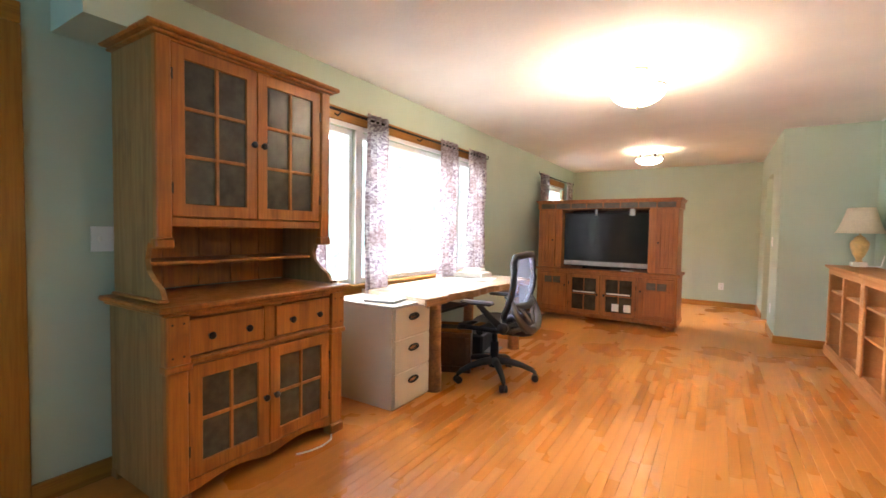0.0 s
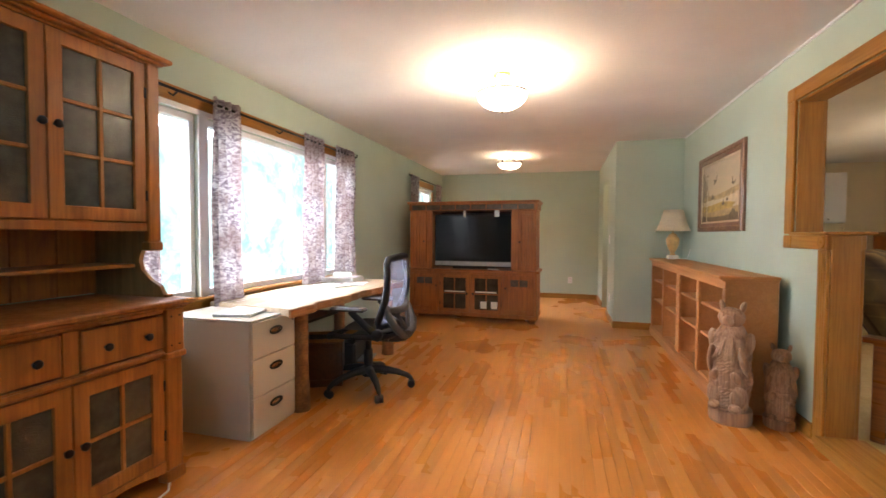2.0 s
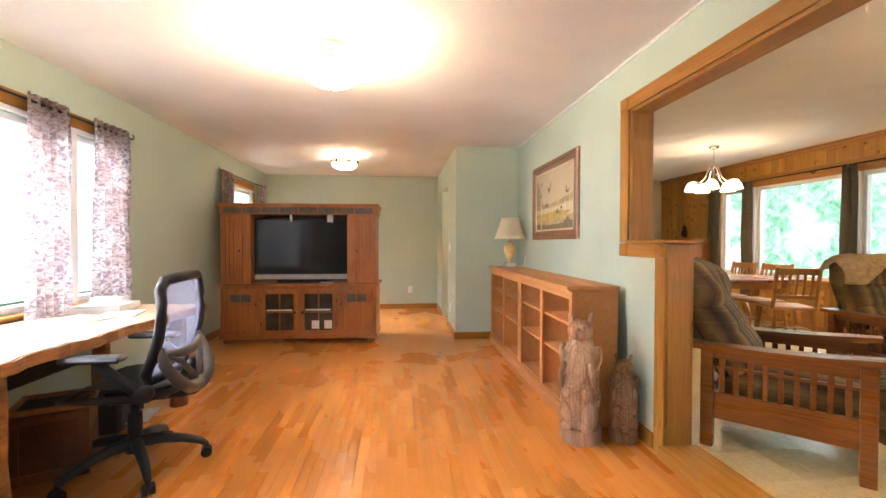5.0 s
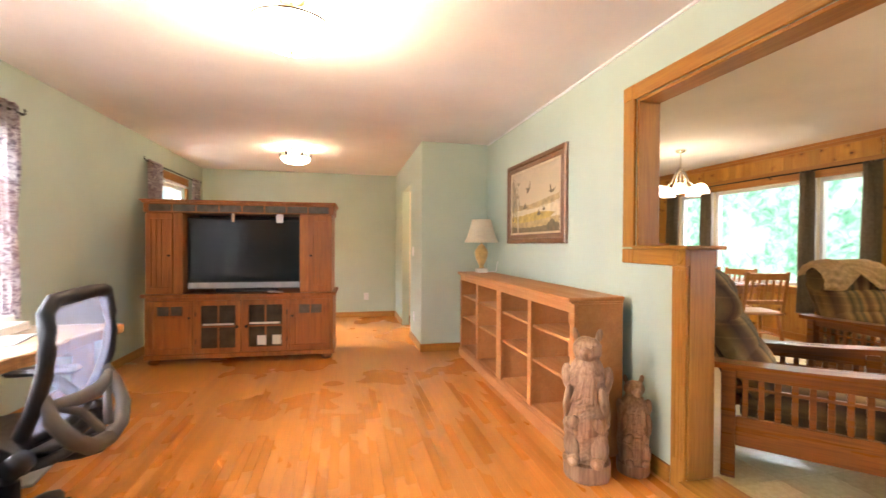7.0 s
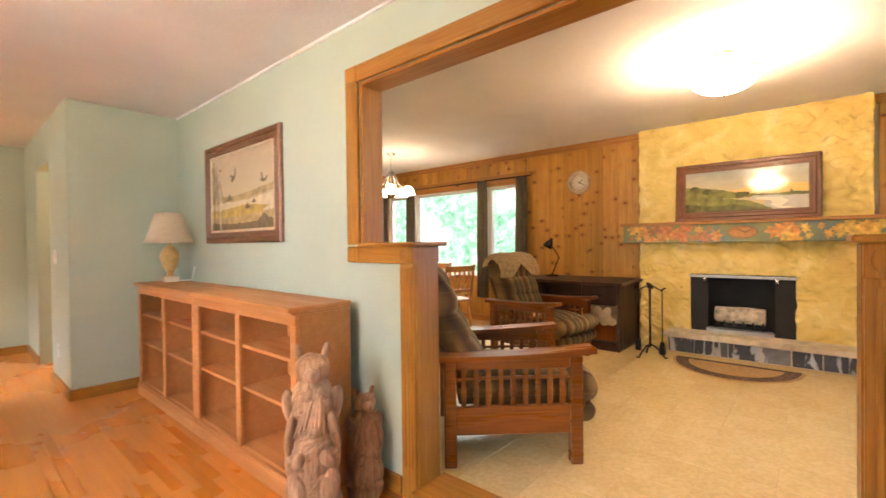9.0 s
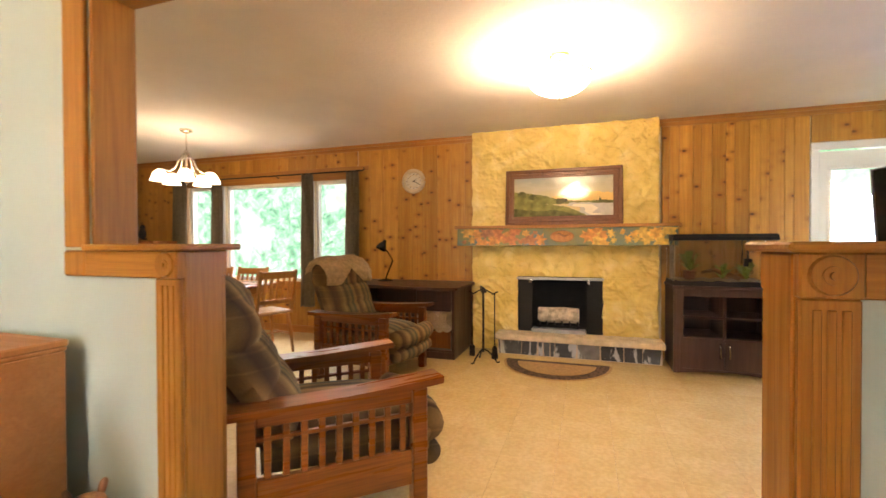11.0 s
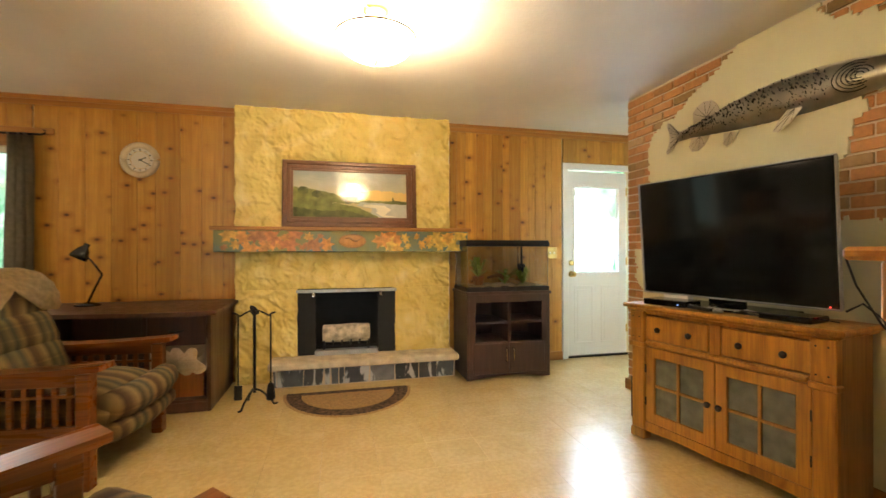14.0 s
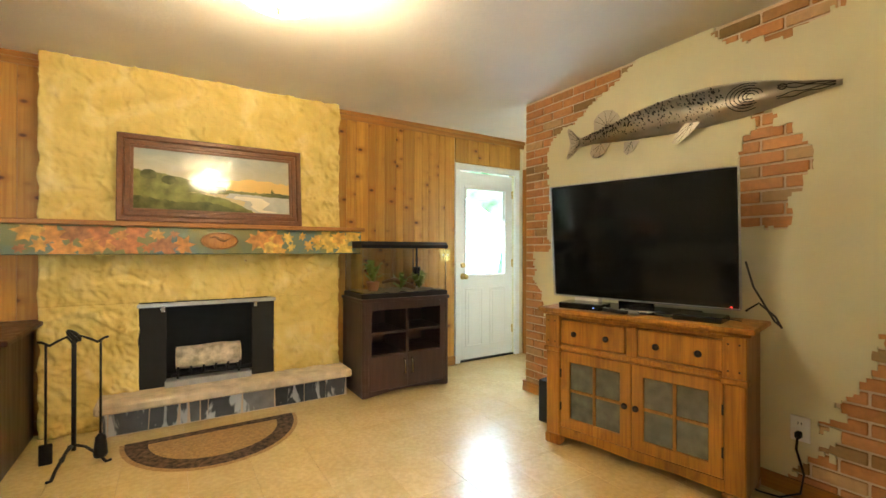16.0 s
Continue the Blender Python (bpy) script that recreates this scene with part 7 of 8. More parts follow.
part("chapter_ring", tube(bmesh.new(), [(-0.019, 0.073 * math.cos(a), 0.073 * math.sin(a)) for a in (2 * math.pi * k / 36 for k in range(37))], 0.002, 6), M["brass"], ck)
for k in range(12):
    a = 2 * math.pi * k / 12
    part("hour_mark", bx(bmesh.new(), -0.021, -0.019, -0.003, 0.003, 0.078, 0.094, 0, Matrix.Rotation(a, 4, "X")), M["black"], ck)
for a, ln in ((-118, 0.052), (-62, 0.075)):
    part("hand_bar", bx(bmesh.new(), -0.024, -0.022, -0.0035, 0.0035, -0.012, ln, 0, Matrix.Rotation(radians(a + 180), 4, "X")), M["black"], ck, "black clock pointer")


# ---- recliners ----
def cushion(w, d, h, puff=0.03, nx=14, ny=14, sag=0.0):
    """A soft pad centred on its base."""
    bm = bmesh.new()
    bmesh.ops.create_grid(bm, x_segments=nx, y_segments=ny, size=0.5)
    top = [v for v in bm.verts]
    for v in top:
        u, t = v.co.x * 2, v.co.y * 2
        e = (1 - abs(u) ** 4) * (1 - abs(t) ** 4)
        v.co = Vector((v.co.x * w, v.co.y * d, h * 0.5 + (h * 0.5) * e ** 0.45 + puff * e - sag * (1 - t * t) * 0.3))
    rim = [e for e in bm.edges if e.is_boundary]
    out = bmesh.ops.extrude_edge_only(bm, edges=rim)
    low = [v for v in out["geom"] if isinstance(v, bmesh.types.BMVert)]
    for v in low:
        v.co.x *= 0.985
        v.co.y *= 0.985
        v.co.z = 0
    bmesh.ops.contextual_create(bm, geom=low)
    return bm


def recliner(name, place, rz, label, throw=False, lean=33, high=0.50, fat=1.0):
    """Mission recliner; it faces -y of its own frame."""
    t = thing(name, place, rz, label, "armchair", "mission recliners")
    WD, LN = M["mission"], 0.70
    for s in (-1, 1):
        x = s * 0.345
        for y, nm in ((-0.335, "front_leg"), (0.335, "back_leg")):
            box(nm, WD, t, x - 0.032, x + 0.032, y - 0.032, y + 0.032, 0.0, 0.575, 0.005)
        box("lower_rail", WD, t, x - 0.016, x + 0.016, -0.303, 0.303, 0.165, 0.315, 0.004)
        box("upper_rail", WD, t, x - 0.016, x + 0.016, -0.303, 0.303, 0.51, 0.575, 0.004)
        box("cross_rail", WD, t, x - 0.010, x + 0.010, -0.303, 0.303, 0.455, 0.47, 0.002)
        for k in range(9):
            y = -0.264 + 0.066 * k
            box("slat", WD, t, x - 0.009, x + 0.009, y - 0.013, y + 0.013, 0.315, 0.51, 0.002)
        arm = []
        for k in range(11):
            v = k / 10
            arm.append((-0.43 + 0.84 * v, 0.60 + 0.022 - 0.03 * v - 0.012 * math.sin(math.pi * v)))
        bm = extruded(bmesh.new(), arm + [(y, z - 0.03) for y, z in arm[::-1]], 0, x - 0.062, x + 0.062)
        bmesh.ops.bevel(bm, geom=[e for e in bm.edges if e.calc_face_angle(0) > 1.0], offset=0.006, segments=1, affect="EDGES")
        part("arm", bm, WD, t, "broad flat oak arm")
    box("front_rail", WD, t, -0.313, 0.313, -0.35, -0.325, 0.17, 0.30, 0.004)
    box("back_rail", WD, t, -0.313, 0.313, 0.32, 0.345, 0.20, 0.33, 0.004)
    bm = cushion(0.60, 0.70, 0.17, 0.03)
    bmesh.ops.transform(bm, matrix=pose(0, -0.06, 0.29, 3, 0, 0), verts=bm.verts)
    part("seat_cushion", bm, M["plaid"], t, "plaid seat cushion", True)
    bm = bmesh.new()
    tube(bm, [(-0.295, -0.40, 0.38), (-0.15, -0.425, 0.375), (0, -0.43, 0.375), (0.15, -0.425, 0.375), (0.295, -0.40, 0.38)], [0.075, 0.085, 0.085, 0.085, 0.075], 14)
    tube(bm, [(-0.29, -0.41, 0.25), (0, -0.43, 0.245), (0.29, -0.41, 0.25)], [0.055, 0.062, 0.055], 14)
    part("leg_pad", bm, M["plaid"], t, "rolled plaid front pad", True)
    # rolled pads up the leaning back
    tilt = radians(lean)
    up, out = Vector((0, math.sin(tilt), math.cos(tilt))), Vector((0, -math.cos(tilt), math.sin(tilt)))
    foot = Vector((0, 0.24, 0.42))
    for b0, hh, th in ((0.0, 0.20, 0.13), (0.17, 0.20, 0.14)):
        bm = cushion(0.61, hh + 0.06, th, 0.045)
        m = Matrix.Translation(foot + up * (b0 + hh / 2)) @ Matrix.Rotation(radians(90) - tilt, 4, "X")
        bmesh.ops.transform(bm, matrix=m, verts=bm.verts)
        part("back_cushion", bm, M["plaid"], t, "puffed plaid back cushion", True)
    bm = bmesh.new()
    cpos = foot + up * high + out * 0.055
    g = []
    for i in range(17):
        u = -1 + i / 8
        e = max(0.0, 1 - abs(u) ** 5) ** 0.5
        row = []
        for k in range(26):
            a = 2 * math.pi * k / 26
            wr = 1 + 0.05 * math.sin(a * 5 + 3 * u) + 0.05 * noise.noise(Vector((u * 4, a * 2, 0)))
            q = cpos + out * (0.135 * fat * math.cos(a) * (0.35 + 0.65 * e) * wr) + up * (0.165 * fat * math.sin(a) * (0.35 + 0.65 * e) * wr)
            row.append(bm.verts.new((u * 0.315, q.y, q.z)))
        g.append(row)
    for a, b in zip(g, g[1:]):
        for k in range(26):
            bm.faces.new((a[k], a[(k + 1) % 26], b[(k + 1) % 26], b[k]))
    bm.faces.new(g[0])
    bm.faces.new(g[-1][::-1])
    part("headrest", bm, M["plaid"], t, "fat rolled plaid headrest", True)
    bm = bmesh.new()
    m = Matrix.Translation(foot) @ Matrix.Rotation(-tilt, 4, "X")
    bx(bm, -0.29, 0.29, 0.0, 0.06, 0.0, high + 0.04, 0.02)
    bmesh.ops.transform(bm, matrix=m, verts=bm.verts)
    part("back_shell", bm, M["plaid"], t, "plaid outer back")
    if throw:
        bm = bmesh.new()
        g = []
        for i in range(61):
            u = -1 + i / 30
            row = []
            for j in range(73):
                v = j / 72
                a = -0.55 + 3.0 * v + 0.35 * (abs(u) ** 2) * (v - 0.5) + 1.5 * max(0.0, 0.5 - abs(u + 0.1)) ** 1.2 * (1 - v)
                swell = 1.10 + 0.07 * noise.noise(Vector((u * 3, v * 3, 1))) + 0.05 * math.sin(v * 46 + 5 * noise.noise(Vector((u * 4, v * 2, 5)))) * (0.5 + 0.5 * noise.noise(Vector((u * 5, v * 7, 2))))
                e = max(0.0, 1 - abs(u * 0.97) ** 6) ** 0.5
                q = cpos + out * (0.15 * math.cos(a) * (0.5 + 0.5 * e) * swell) + up * (0.18 * math.sin(a) * (0.5 + 0.5 * e) * swell)
                row.append(bm.verts.new((u * 0.345, q.y, q.z)))
            g.append(row)
        for a, b in zip(g, g[1:]):
            for j in range(72):
                bm.faces.new((a[j], a[j + 1], b[j + 1], b[j]))
        bmesh.ops.solidify(bm, geom=bm.faces, thickness=0.012)
        th = part("throw_blanket", bm, M["throw"], None, "", True)
        th.matrix_world = pose(*place, 0, 0, rz)
        tagged(th, "tan ribbed throw draped over the recliner back", "blanket")
    return t


recliner("recliner", (3.02, 3.09, DF), 43, "mission oak recliner with worn plaid cushions", fat=1.28)
recliner("recliner", (4.85, 3.80, DF), -6, "mission oak recliner with a throw on its back", True, lean=22, high=0.47)

# ---- dark desk with firewood ----
wd = thing("firewood_desk", (5.46, 3.20, DF), 0, "dark walnut side desk with a firewood cubby", "desk")
WN = M["walnut"]
pts = [(-0.10, -0.06), (-0.12, 0.2), (-0.11, 0.5), (-0.05, 0.85), (0.0, 1.30), (0.70, 1.30), (0.70, -0.06)]
bm = extruded(bmesh.new(), pts, 2, 0.715, 0.745)
bmesh.ops.bevel(bm, geom=list(bm.edges), offset=0.006, segments=1, affect="EDGES")
part("top", bm, WN, wd, "dark bow-fronted top")
box("side", WN, wd, 0, 0.68, 0, 0.03, 0, 0.715, 0.004)
box("divider", WN, wd, 0, 0.68, 0.42, 0.45, 0, 0.715, 0.004)
box("side", WN, wd, 0.05, 0.68, 1.20, 1.23, 0, 0.715, 0.004)
box("back", WN, wd, 0.66, 0.68, 0.03, 1.20, 0.02, 0.715, 0)
box("plinth", WN, wd, 0.004, 0.03, 0.03, 0.42, 0, 0.07, 0.003)
box("cubby_floor", WN, wd, 0.01, 0.66, 0.03, 0.42, 0.07, 0.09, 0.002)
box("cubby_shelf", WN, wd, 0.01, 0.66, 0.03, 0.42, 0.285, 0.305, 0.002)
dr = box("drawer", WN, wd, -0.006, 0.014, 0.035, 0.415, 0.49, 0.70, 0.006)
part("handle", tube(bmesh.new(), [(-0.006, 0.18, 0.6), (-0.022, 0.19, 0.595), (-0.022, 0.26, 0.595), (-0.006, 0.27, 0.6)], 0.005, 6), M["iron"], dr)
box("lower_panel", M["media"], wd, 0.05, 0.07, 0.06, 0.39, 0.10, 0.275, 0.004, "brown panel below the firewood")
rng = random.Random(3)
spots = [(0.09, 0.35), (0.17, 0.345), (0.25, 0.355), (0.335, 0.345), (0.13, 0.43), (0.21, 0.425), (0.30, 0.43), (0.37, 0.42)]
for y, z in spots:
    lgp = thing("firewood_log", (5.455, 3.20 + y, DF + z - 0.02), 0, "split firewood log with a pale end", "log", "firewood stack")
    r = rng.uniform(0.050, 0.062)

    def wob(a, zz, ph=rng.uniform(0, 6)):
        return 0.22 * math.sin(a * 2 + ph) + 0.1 * math.sin(a * 3 + ph * 2)
    bm = lathe(bmesh.new(), [(r, 0.0), (r, 0.36)], 12, (0, 0, 0), wob)
    bmesh.ops.transform(bm, matrix=Matrix.Rotation(radians(90), 4, "Y"), verts=bm.verts)
    part("wood", bm, M["log"], lgp)
dl = thing("desk_lamp", (5.93, 4.20, DF + 0.745), 200, "black jointed desk lamp on the dark desk", "lamp")
part("base", lathe(bmesh.new(), [(0.085, 0), (0.085, 0.012), (0.03, 0.025), (0.012, 0.03)], 24), M["gloss_black"], dl, "", True)
part("lower_arm", tube(bmesh.new(), [(0, 0, 0.02), (0.0, 0.05, 0.15), (0.0, 0.09, 0.24)], 0.008, 8), M["gloss_black"], dl, "", True)
part("upper_arm", tube(bmesh.new(), [(0, 0.09, 0.24), (0.0, 0.03, 0.34), (0.0, -0.03, 0.42)], 0.007, 8), M["gloss_black"], dl, "", True)
bm = lathe(bmesh.new(), [(0.062, 0.0), (0.058, 0.03), (0.04, 0.08), (0.022, 0.10), (0.02, 0.13)], 24)
bmesh.ops.transform(bm, matrix=pose(0, -0.06, 0.37, -28, 0, 0), verts=bm.verts)
part("head", bm, M["gloss_black"], dl, "bell-shaped black shade", True)

# ---- east window drapes ----
for y0, y1, n in ((4.66, 4.83, 3), (5.33, 5.50, 3), (6.84, 7.02, 3), (7.5, 7.75, 4)):
    curtain("drape", XE - 0.10, y0, y1, 0.42, 2.17, n, M["drape"], "grey-brown drape at the picture window", 0.022, 0.06, "east window drapes")
curtain_rod(XE - 0.10, 4.62, 7.80, 2.165, "dark iron rod above the picture window", (4.75, 5.9, 7.0))
box("rod_board", M["pine_y"], bpy.data.objects["window_east"], XE - 0.036, XE - 0.017, 4.55, 7.85, 2.18, 2.235, 0.004)

# ---- dining set ----
dt = thing("dining_table", (4.92, 6.06, DF), 4, "round-cornered oak dining table", "table")
bm = bx(bmesh.new(), -0.5, 0.5, -0.75, 0.75, 0.715, 0.75, 0.012)
part("tabletop", bm, M["table"], dt, "glossy reddish-brown top")
box("apron", M["dining"], dt, -0.42, 0.42, -0.66, 0.66, 0.63, 0.715, 0.004)
part("pedestal", lathe(bmesh.new(), [(0.16, 0.05), (0.10, 0.10), (0.08, 0.2), (0.12, 0.35), (0.09, 0.5), (0.14, 0.63)], 20), M["dining"], dt, "", True)
for k in range(4):
    a = math.pi / 4 + k * math.pi / 2
    part("foot", tube(bmesh.new(), [(0.1 * math.cos(a), 0.1 * math.sin(a), 0.12), (0.3 * math.cos(a), 0.3 * math.sin(a), 0.07), (0.42 * math.cos(a), 0.42 * math.sin(a), 0.025)], [0.04, 0.032, 0.025], 8), M["dining"], dt)


def dining_chair():
    """Oak slat-back chair; it faces -y of its own frame."""
    t = thing("dining_chair", (0, 0, 0), 0, "golden oak slat-back dining chair", "chair", "chairs round the table")
    D = M["dining"]
    bm = bx(bmesh.new(), -0.22, 0.22, -0.21, 0.21, 0.43, 0.465, 0.014)
    part("seat", bm, D, t)
    for s in (-1, 1):
        part("front_leg", tube(bmesh.new(), [(s * 0.17, -0.16, 0.43), (s * 0.19, -0.19, 0.2), (s * 0.20, -0.20, 0.0)], [0.018, 0.022, 0.015], 10), D, t, "", True)
        part("back_leg", tube(bmesh.new(), [(s * 0.17, 0.16, 0.43), (s * 0.19, 0.20, 0.2), (s * 0.20, 0.22, 0.0)], [0.018, 0.022, 0.015], 10), D, t, "", True)
        m = Matrix.Rotation(radians(-12), 4, "X")
        part("back_post", bx(bmesh.new(), s * 0.20 - 0.018, s * 0.20 + 0.018, -0.014, 0.014, 0.0, 0.465, 0.005, Matrix.Translation((0, 0.19, 0.455)) @ m), D, t)
        part("side_stretcher", rod(bmesh.new(), (s * 0.19, -0.19, 0.2), (s * 0.19, 0.2, 0.2), 0.010), D, t)
    T = Matrix.Translation((0, 0.19, 0.455)) @ Matrix.Rotation(radians(-12), 4, "X")
    part("crest_rail", bx(bmesh.new(), -0.19, 0.19, -0.011, 0.011, 0.375, 0.45, 0.005, T), D, t)
    part("lower_rail", bx(bmesh.new(), -0.19, 0.19, -0.010, 0.010, 0.10, 0.145, 0.004, T), D, t)
    for k in range(5):
        x = -0.14 + 0.07 * k
        part("back_slat", bx(bmesh.new(), x - 0.013, x + 0.013, -0.006, 0.006, 0.145, 0.375, 0.002, T), D, t)
    part("cross_stretcher", rod(bmesh.new(), (-0.19, 0, 0.2), (0.19, 0, 0.2), 0.010), D, t)
    return t


dc = dining_chair()
dc.matrix_world = pose(5.14, 5.27, DF, 0, 0, 160)
for x, y, a in ((5.24, 5.76, -88), (5.22, 6.28, -92)):
    copy_thing(dc, pose(x, y, DF, 0, 0, a))

# ---- chandelier ----
ch = thing("chandelier", (4.88, 6.08, DH), 0, "brushed nickel chandelier with five white glass shades", "chandelier")
part("canopy", lathe(bmesh.new(), [(0.02, -0.04), (0.06, -0.025), (0.065, 0)], 20), M["chrome"], ch, "", True)
part("chain", rod(bmesh.new(), (0, 0, -0.22), (0, 0, -0.03), 0.006), M["chrome"], ch)
part("column", lathe(bmesh.new(), [(0.008, -0.60), (0.022, -0.575), (0.014, -0.54), (0.03, -0.50), (0.016, -0.44), (0.012, -0.30), (0.028, -0.255), (0.012, -0.22)], 16), M["chrome"], ch, "", True)
for k in range(5):
    a = 2 * math.pi * k / 5 + 0.2
    c, s = math.cos(a), math.sin(a)
    part("arm", tube(bmesh.new(), [(0.015 * c, 0.015 * s, -0.25), (0.07 * c, 0.07 * s, -0.33), (0.10 * c, 0.10 * s, -0.42), (0.16 * c, 0.16 * s, -0.475), (0.235 * c, 0.235 * s, -0.455), (0.25 * c, 0.25 * s, -0.47)], 0.008, 8), M["chrome"], ch, "", True)
    bm = bmesh.new()
    rings = []
    for r, z in ((0.022, -0.465), (0.045, -0.48), (0.065, -0.51), (0.08, -0.555), (0.092, -0.585)):
        rings.append([bm.verts.new((0.25 * c + r * math.cos(2 * math.pi * i / 20), 0.25 * s + r * math.sin(2 * math.pi * i / 20), z)) for i in range(20)])
    for p, q in zip(rings, rings[1:]):
        for i in range(20):
            bm.faces.new((p[i], p[(i + 1) % 20], q[(i + 1) % 20], q[i]))
    bmesh.ops.solidify(bm, geom=bm.faces, thickness=0.003)
    part("glass_shade", bm, M["shade_glow"], ch, "lit white bell shade", True)

# ---- far end of the den ----
bc = thing("tall_cabinet", (5.74, 8.28, DF), 0, "dark pine cabinet with open shelves", "cabinet")
for y in (-0.58, -0.02, 0.54):
    box("upright", M["media"], bc, 0, 0.40, y, y + 0.04, 0, 1.20, 0.004)
for z in (0.08, 0.45, 0.80, 1.165):
    box("shelf", M["media"], bc, 0.01, 0.40, -0.54, 0.54, z, z + 0.03, 0.003)
box("top", M["media"], bc, -0.03, 0.41, -0.61, 0.61, 1.20, 1.235, 0.006)
box("back", M["walnut"], bc, 0.385, 0.40, -0.56, 0.56, 0.05, 1.2, 0)
kc = thing("wall_cabinet", (5.10, YD - 0.32, 1.45), 0, "white kitchen wall cabinet", "cabinet")
box("carcass", M["white"], kc, -0.3, 0.3, 0.02, 0.32, 0, 0.85, 0.003)
for s in (-1, 1):
    d = box("door", M["white"], kc, -0.298 if s < 0 else 0.002, -0.002 if s < 0 else 0.298, 0, 0.02, 0.004, 0.846, 0.006)
    knob(d, s * 0.04, 0, 0.06, 0.012)
kb = thing("base_cabinet", (5.10, YD - 0.62, DF), 0, "white kitchen base cabinet with pale worktop", "cabinet")
box("carcass", M["white"], kb, -0.3, 0.3, 0.02, 0.62, 0.08, 0.87, 0.003)
box("worktop", M["stone_cap"], kb, -0.32, 0.32, -0.02, 0.62, 0.87, 0.91, 0.006)
box("toe_kick", M["walnut"], kb, -0.29, 0.29, 0.06, 0.6, 0, 0.08, 0)
dn = thing("door_north", (5.72, YD, DF), 0, "cream panel door in a cream casing", "door", kind="structure")
box("slab", M["cream"], dn, -0.12, 0.36, -0.02, -0.004, 0, 2.03, 0.003)
box("side_casing", M["cream"], dn, -0.20, -0.12, -0.03, -0.002, 0, 2.03, 0.004)
box("head_casing", M["cream"], dn, -0.20, 0.42, -0.03, -0.002, 2.03, 2.11, 0.004)
wm = thing("small_figure", (XE - 0.03, 8.42, 1.34), 0, "small dark wall ornament on pine", "ornament")
part("body", lathe(bmesh.new(), [(0.03, 0.0), (0.055, 0.03), (0.05, 0.10), (0.03, 0.14), (0.04, 0.17), (0.02, 0.21)], 14, (-0.05, 0, 0)), M["iron"], wm, "", True)
part("bracket", bx(bmesh.new(), -0.06, 0.015, -0.02, 0.02, -0.02, 0.0, 0.004), M["iron"], wm)

# ---- pieces of the setting ----


def shared_box(name, sx, sy, sz, material, bev=0.0):
    """A mesh of a box round its own centre, to be shared by alike pieces."""
    bm = bmesh.new()
    bx(bm, -sx / 2, sx / 2, -sy / 2, sy / 2, -sz / 2, sz / 2, bev)
    bmesh.ops.recalc_face_normals(bm, faces=bm.faces)
    me = bpy.data.meshes.new(name)
    bm.to_mesh(me)
    bm.free()
    me.materials.append(material)
    return me


def piece(name, me, parent, place):
    ob = new(name, me)
    ob.parent, ob.location = parent, place
    return ob


def joined(name, sizes, material, parent, label):
    """Many boxes (centre and size) in one mesh of kind stuff."""
    verts, faces = [], []
    for (cx, cy, cz), (sx, sy, sz) in sizes:
        k = len(verts)
        verts += [(cx + dx * sx / 2, cy + dy * sy / 2, cz + dz * sz / 2) for dx in (-1, 1) for dy in (-1, 1) for dz in (-1, 1)]
        faces += [tuple(k + i for i in q) for q in ((0, 1, 3, 2), (4, 6, 7, 5), (0, 4, 5, 1), (2, 3, 7, 6), (0, 2, 6, 4), (1, 5, 7, 3))]
    me = bpy.data.meshes.new(name)
    me.from_pydata(verts, [], faces)
    me.materials.append(material)
    ob = new(name, me)
    ob.parent = parent
    return tagged(ob, label, kind="stuff")


def island_wood(src, name):
    """The strip floor's timber for joined boards: tone by island."""
    m = M[src].copy()
    m.name = name
    n, l = m.node_tree.nodes, m.node_tree.links
    geo = n.new("ShaderNodeNewGeometry")
    for node in [x for x in n if x.bl_idname == "ShaderNodeObjectInfo"]:
        for link in list(node.outputs["Random"].links):
            l.new(geo.outputs["Random Per Island"], link.to_socket)
    return m


rng = random.Random(4)
# oak strips of the living room
fl = thing("floor_living", (0, 0, 0), 0, "glossy orange oak strip floor", "floor", kind="structure")
near, far = [], []
w = 0.0572
x = XW + w / 2
lens = (1.0, 1.5, 2.0, 2.6)
plank_mesh = {q: shared_box("plank", w - 0.0008, q - 0.0008, 0.005, M["floor"], 0.0004) for q in lens}
while x < XP + 0.06:
    y = YS - rng.random() * 0.6
    while y < YN:
        q = rng.choice(lens)
        lo, hi = max(y, YS), min(y + q, YN)
        c = (min(x, XP + 0.03), (lo + hi) / 2, -0.0025)
        (near if 1.2 < c[1] < 4.6 and -0.9 < x < 2.3 and hi - lo > q - 0.001 else far).append((c, hi - lo, q))
        y += q
    x += w
near.sort(key=lambda e: abs(e[0][1] - 2.8))
for c, ln, q in near[:290]:
    piece("plank", plank_mesh[q], fl, c)
far += near[290:]
joined("planks", [(c, (w - 0.0002, ln - 0.0002, 0.005)) for c, ln, q in far], island_wood("floor", "oak_floor_strips"), fl, "oak strips further off")

# vinyl tiles of the den
fd = thing("floor_den", (0, 0, 0), 0, "glossy beige vinyl tile floor", "floor", kind="structure")
ts = 0.305
tile = shared_box("tile", ts - 0.0012, ts - 0.0012, 0.006, M["vinyl"], 0.0008)
rest = []
count = 0
for i in range(13):
    for j in range(-7, 31):
        c = (XQ + 0.03 + ts * (i + 0.5), j * ts + 0.1, DF - 0.003)
        if -0.3 < c[1] < 5.2 and count < 295:
            piece("tile", tile, fd, c)
            count += 1
        else:
            rest.append((c, (ts - 0.0012, ts - 0.0012, 0.006)))
joined("tiles", rest, M["vinyl"], fd, "vinyl tiles further off")

# knotty pine boards on the east wall
pw = thing("pine_panelling", (XE - 0.008, 0, 0), 0, "knotty pine boards nailed upright", "panelling", kind="structure")
board_mesh = {}


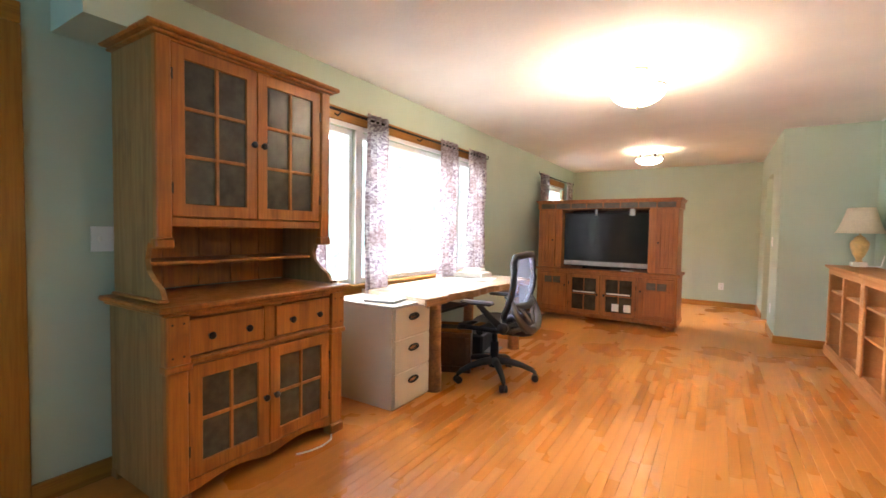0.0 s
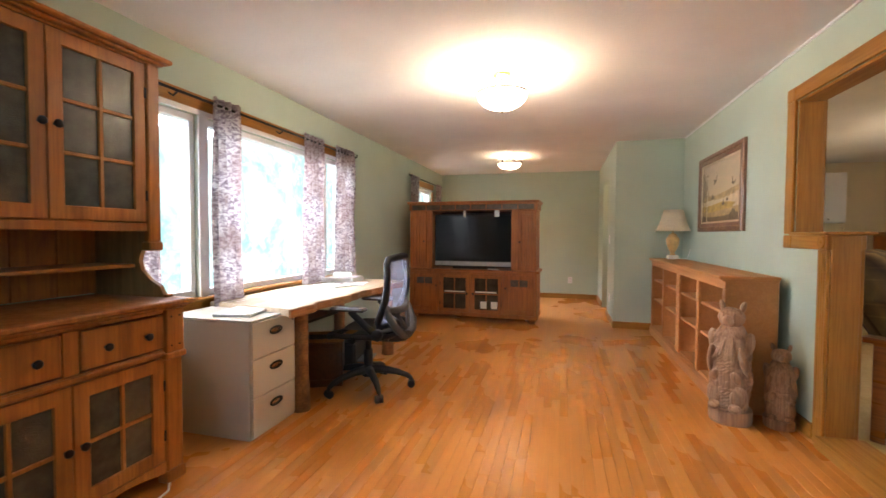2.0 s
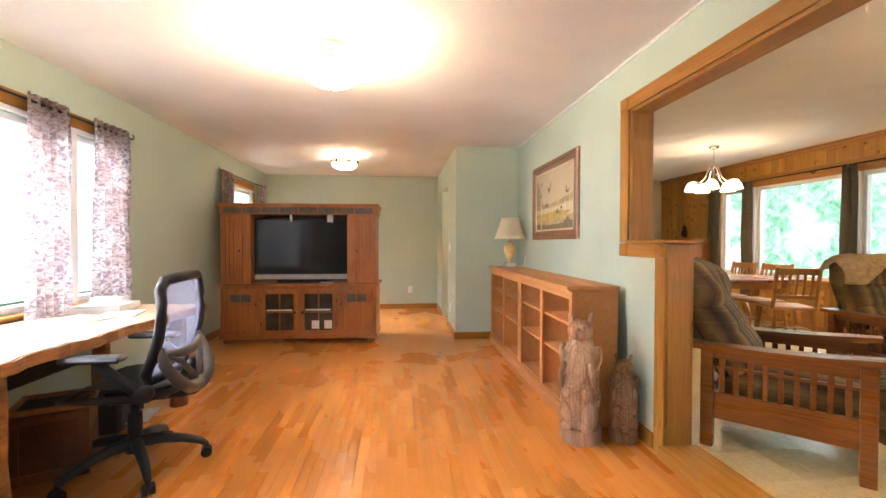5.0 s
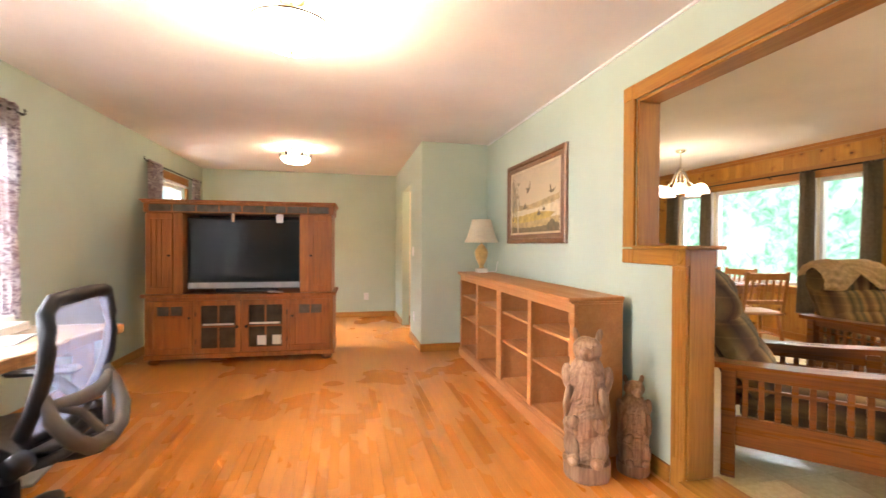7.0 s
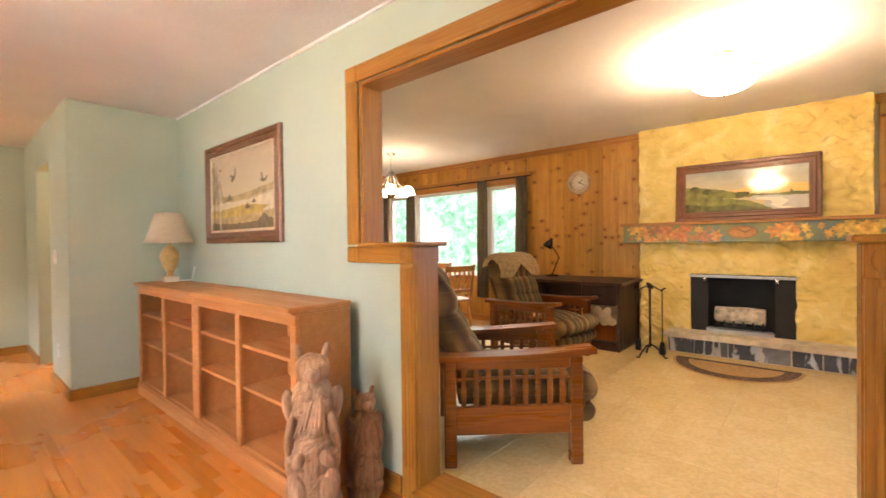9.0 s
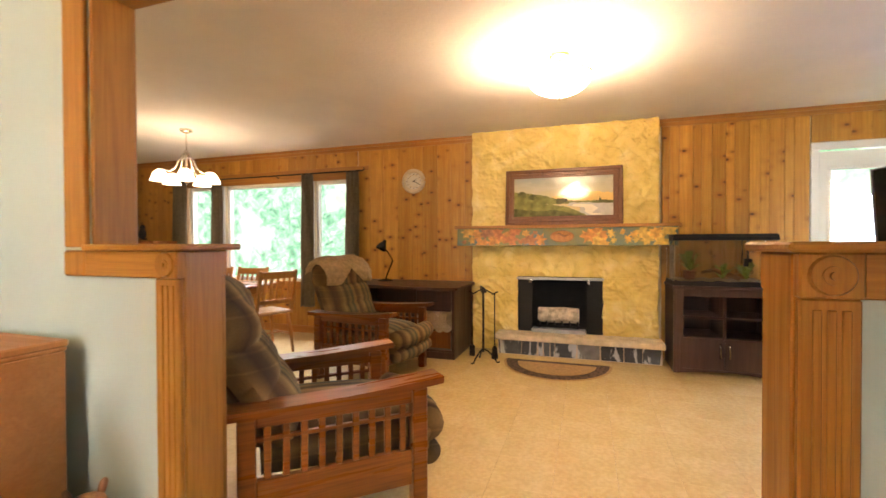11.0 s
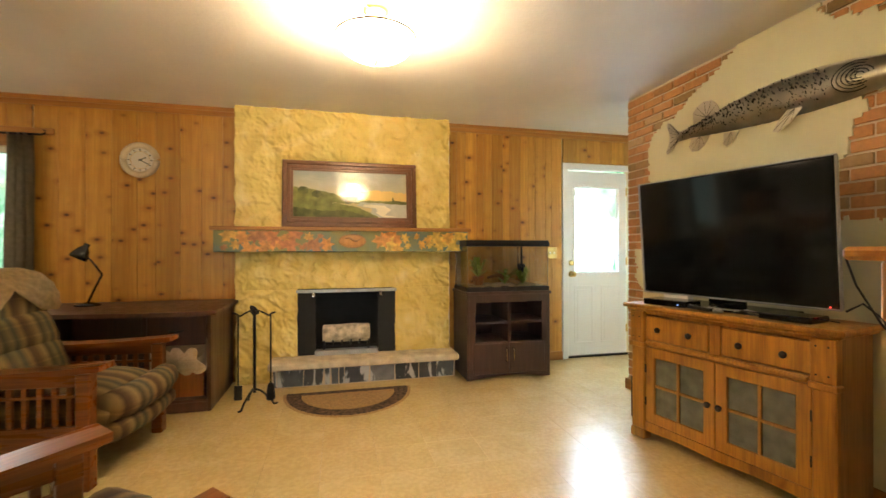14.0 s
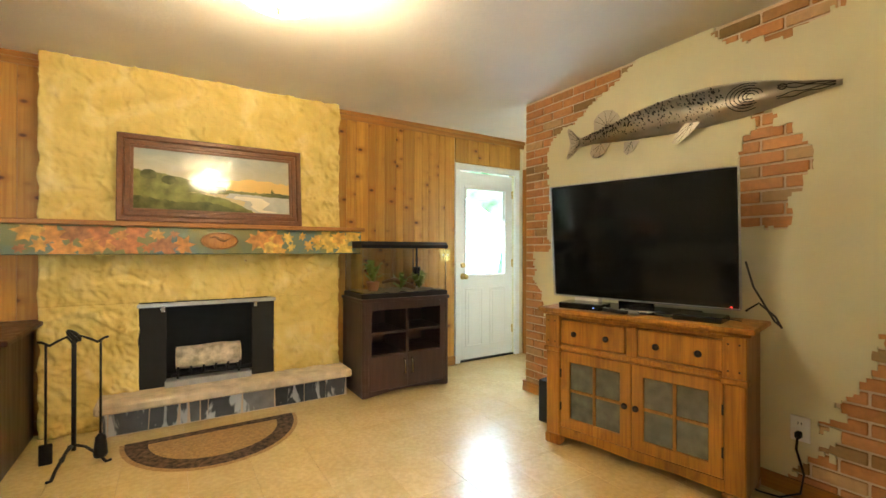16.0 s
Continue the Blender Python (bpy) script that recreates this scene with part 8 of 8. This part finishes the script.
def board(y0, y1, z0, z1):
    key = (round(y1 - y0, 3), round(z1 - z0, 3))
    if key not in board_mesh:
        board_mesh[key] = shared_box("board", 0.016, key[0] - 0.002, key[1], M["pine"], 0.002)
    piece("board", board_mesh[key], pw, (0, (y0 + y1) / 2, (z0 + z1) / 2))


y, top = -0.04, DH - 0.07
while y < YD - 0.02:
    wd = rng.choice((0.14, 0.17, 0.19, 0.115)) if y > 1.26 else rng.choice((0.075, 0.09, 0.12))
    y1 = min(y + wd, YD)
    for edge in (1.26, 3.15, VY[0][0] - 0.09, VY[2][1] + 0.09):
        if y < edge < y1:
            y1 = edge
    if y1 - y > 0.02 and not (y > 1.2 and y1 < 3.2):
        if y >= VY[0][0] - 0.091 and y1 <= VY[2][1] + 0.091:
            board(y, y1, DF + 0.09, VZ[0] - 0.10)
            board(y, y1, VZ[1] + 0.10, top)
        else:
            board(y, y1, DF + 0.09, top)
    y = y1
for k in range(6):
    board(-0.05 - 0.15 * (k + 1), -0.05 - 0.15 * k, 2.175, top)
slab("crown_moulding", M["pine_y"], [(XE - 0.045, XE, -1.0, 1.24, DH - 0.035, DH), (XE - 0.03, XE, -1.0, 1.24, DH - 0.075, DH - 0.035), (XE - 0.045, XE, 3.17, YD, DH - 0.035, DH), (XE - 0.03, XE, 3.17, YD, DH - 0.075, DH - 0.035)], "stepped pine crown moulding")
slab("baseboard_pine", M["pine_y"], [(XE - 0.03, XE, 3.17, YD, DF, DF + 0.09), (XE - 0.03, XE, -0.04, 1.24, DF, DF + 0.09)], "pine baseboard")

# brick wall showing through broken plaster
bw = thing("wall_brick", (0, 0, 0), 0, "brick wall showing through broken cream plaster", "wall", kind="structure")
box("mortar_bed", M["mortar"], bw, XQ, XB, YB - 0.1, YB, DF - 0.02, DH, 0)


def bare(x, z):
    """Whether the plaster is broken away at this place of the wall."""
    n = 0.06 * noise.noise(Vector((x * 5, z * 5, 1.0))) + 0.04 * noise.noise(Vector((x * 17, z * 17, 4.0)))
    edge = 4.86 - 0.06 * math.sin(z * 3.1) - max(0.0, z - 2.12) * 1.75
    if z < 1.25:
        edge = 4.97 - 0.1 * math.sin(z * 4)
    if 1.85 < z < 2.2:
        edge += 0.06
    if x + n > edge:
        return True
    if abs(x - 3.42 + (z - 1.68) * 0.12) + n * 1.3 < 0.19 - abs(z - 1.66) * (0.50 if z > 1.66 else 0.18) and 1.37 < z + n < 1.98:
        return True
    if z + n > 2.33 + max(0.0, 3.35 - x) * 0.12 + max(0.0, x - 3.5) * 0.7 and 2.95 < x + n < 3.68:
        return True
    if x + n * 1.5 < 3.30 - max(0.0, z - 0.12) * 0.42 and z + n < 0.88:
        return True
    return False


bl, bh = 0.205, 0.066
whole = shared_box("brick", bl - 0.012, 0.014, bh - 0.012, M["brick"], 0.003)
half = shared_box("brick_half", bl / 2 - 0.012, 0.014, bh - 0.012, M["brick"], 0.003)
for r in range(38):
    z = DF + 0.05 + (r + 0.5) * bh
    if z + bh / 2 > DH:
        break
    k = 0
    x = XB
    first = True
    while x > XQ:
        ln = bl / 2 if (first and r % 2) else bl
        first = False
        cx = x - ln / 2
        if any(bare(cx + d, z + e) for d in (-ln / 2, 0, ln / 2) for e in (-bh / 2, bh / 2)):
            piece("brick", half if ln < bl else whole, bw, (cx, YB + 0.004, z))
        x -= ln
# ragged plaster skin
bm = bmesh.new()
g = 0.02
nx, nz = int((XB - XQ) / g), int((DH - DF) / g)
vmap = {}


def pv(i, j):
    if (i, j) not in vmap:
        x, z = XQ + i * (XB - XQ) / nx, DF + j * (DH - DF) / nz
        jx, jz = 0.007 * noise.noise(Vector((x * 31, z * 31, 0))), 0.007 * noise.noise(Vector((x * 31, z * 31, 9)))
        vmap[i, j] = bm.verts.new((x + (jx if 0 < i < nx else 0), YB + 0.018 + 0.003 * noise.noise(Vector((x * 6, z * 6, 2))), z + (jz if 0 < j < nz else 0)))
    return vmap[i, j]


for i in range(nx):
    for j in range(nz):
        if not bare(XQ + (i + 0.5) * g, DF + (j + 0.5) * g):
            bm.faces.new((pv(i, j), pv(i + 1, j), pv(i + 1, j + 1), pv(i, j + 1)))
rim = [e for e in bm.edges if e.is_boundary]
out = bmesh.ops.extrude_edge_only(bm, edges=rim)
for v in out["geom"]:
    if isinstance(v, bmesh.types.BMVert):
        v.co.y = YB - 0.001
part("plaster_skin", bm, M["plaster"], bw, "cream plaster with ragged edges")
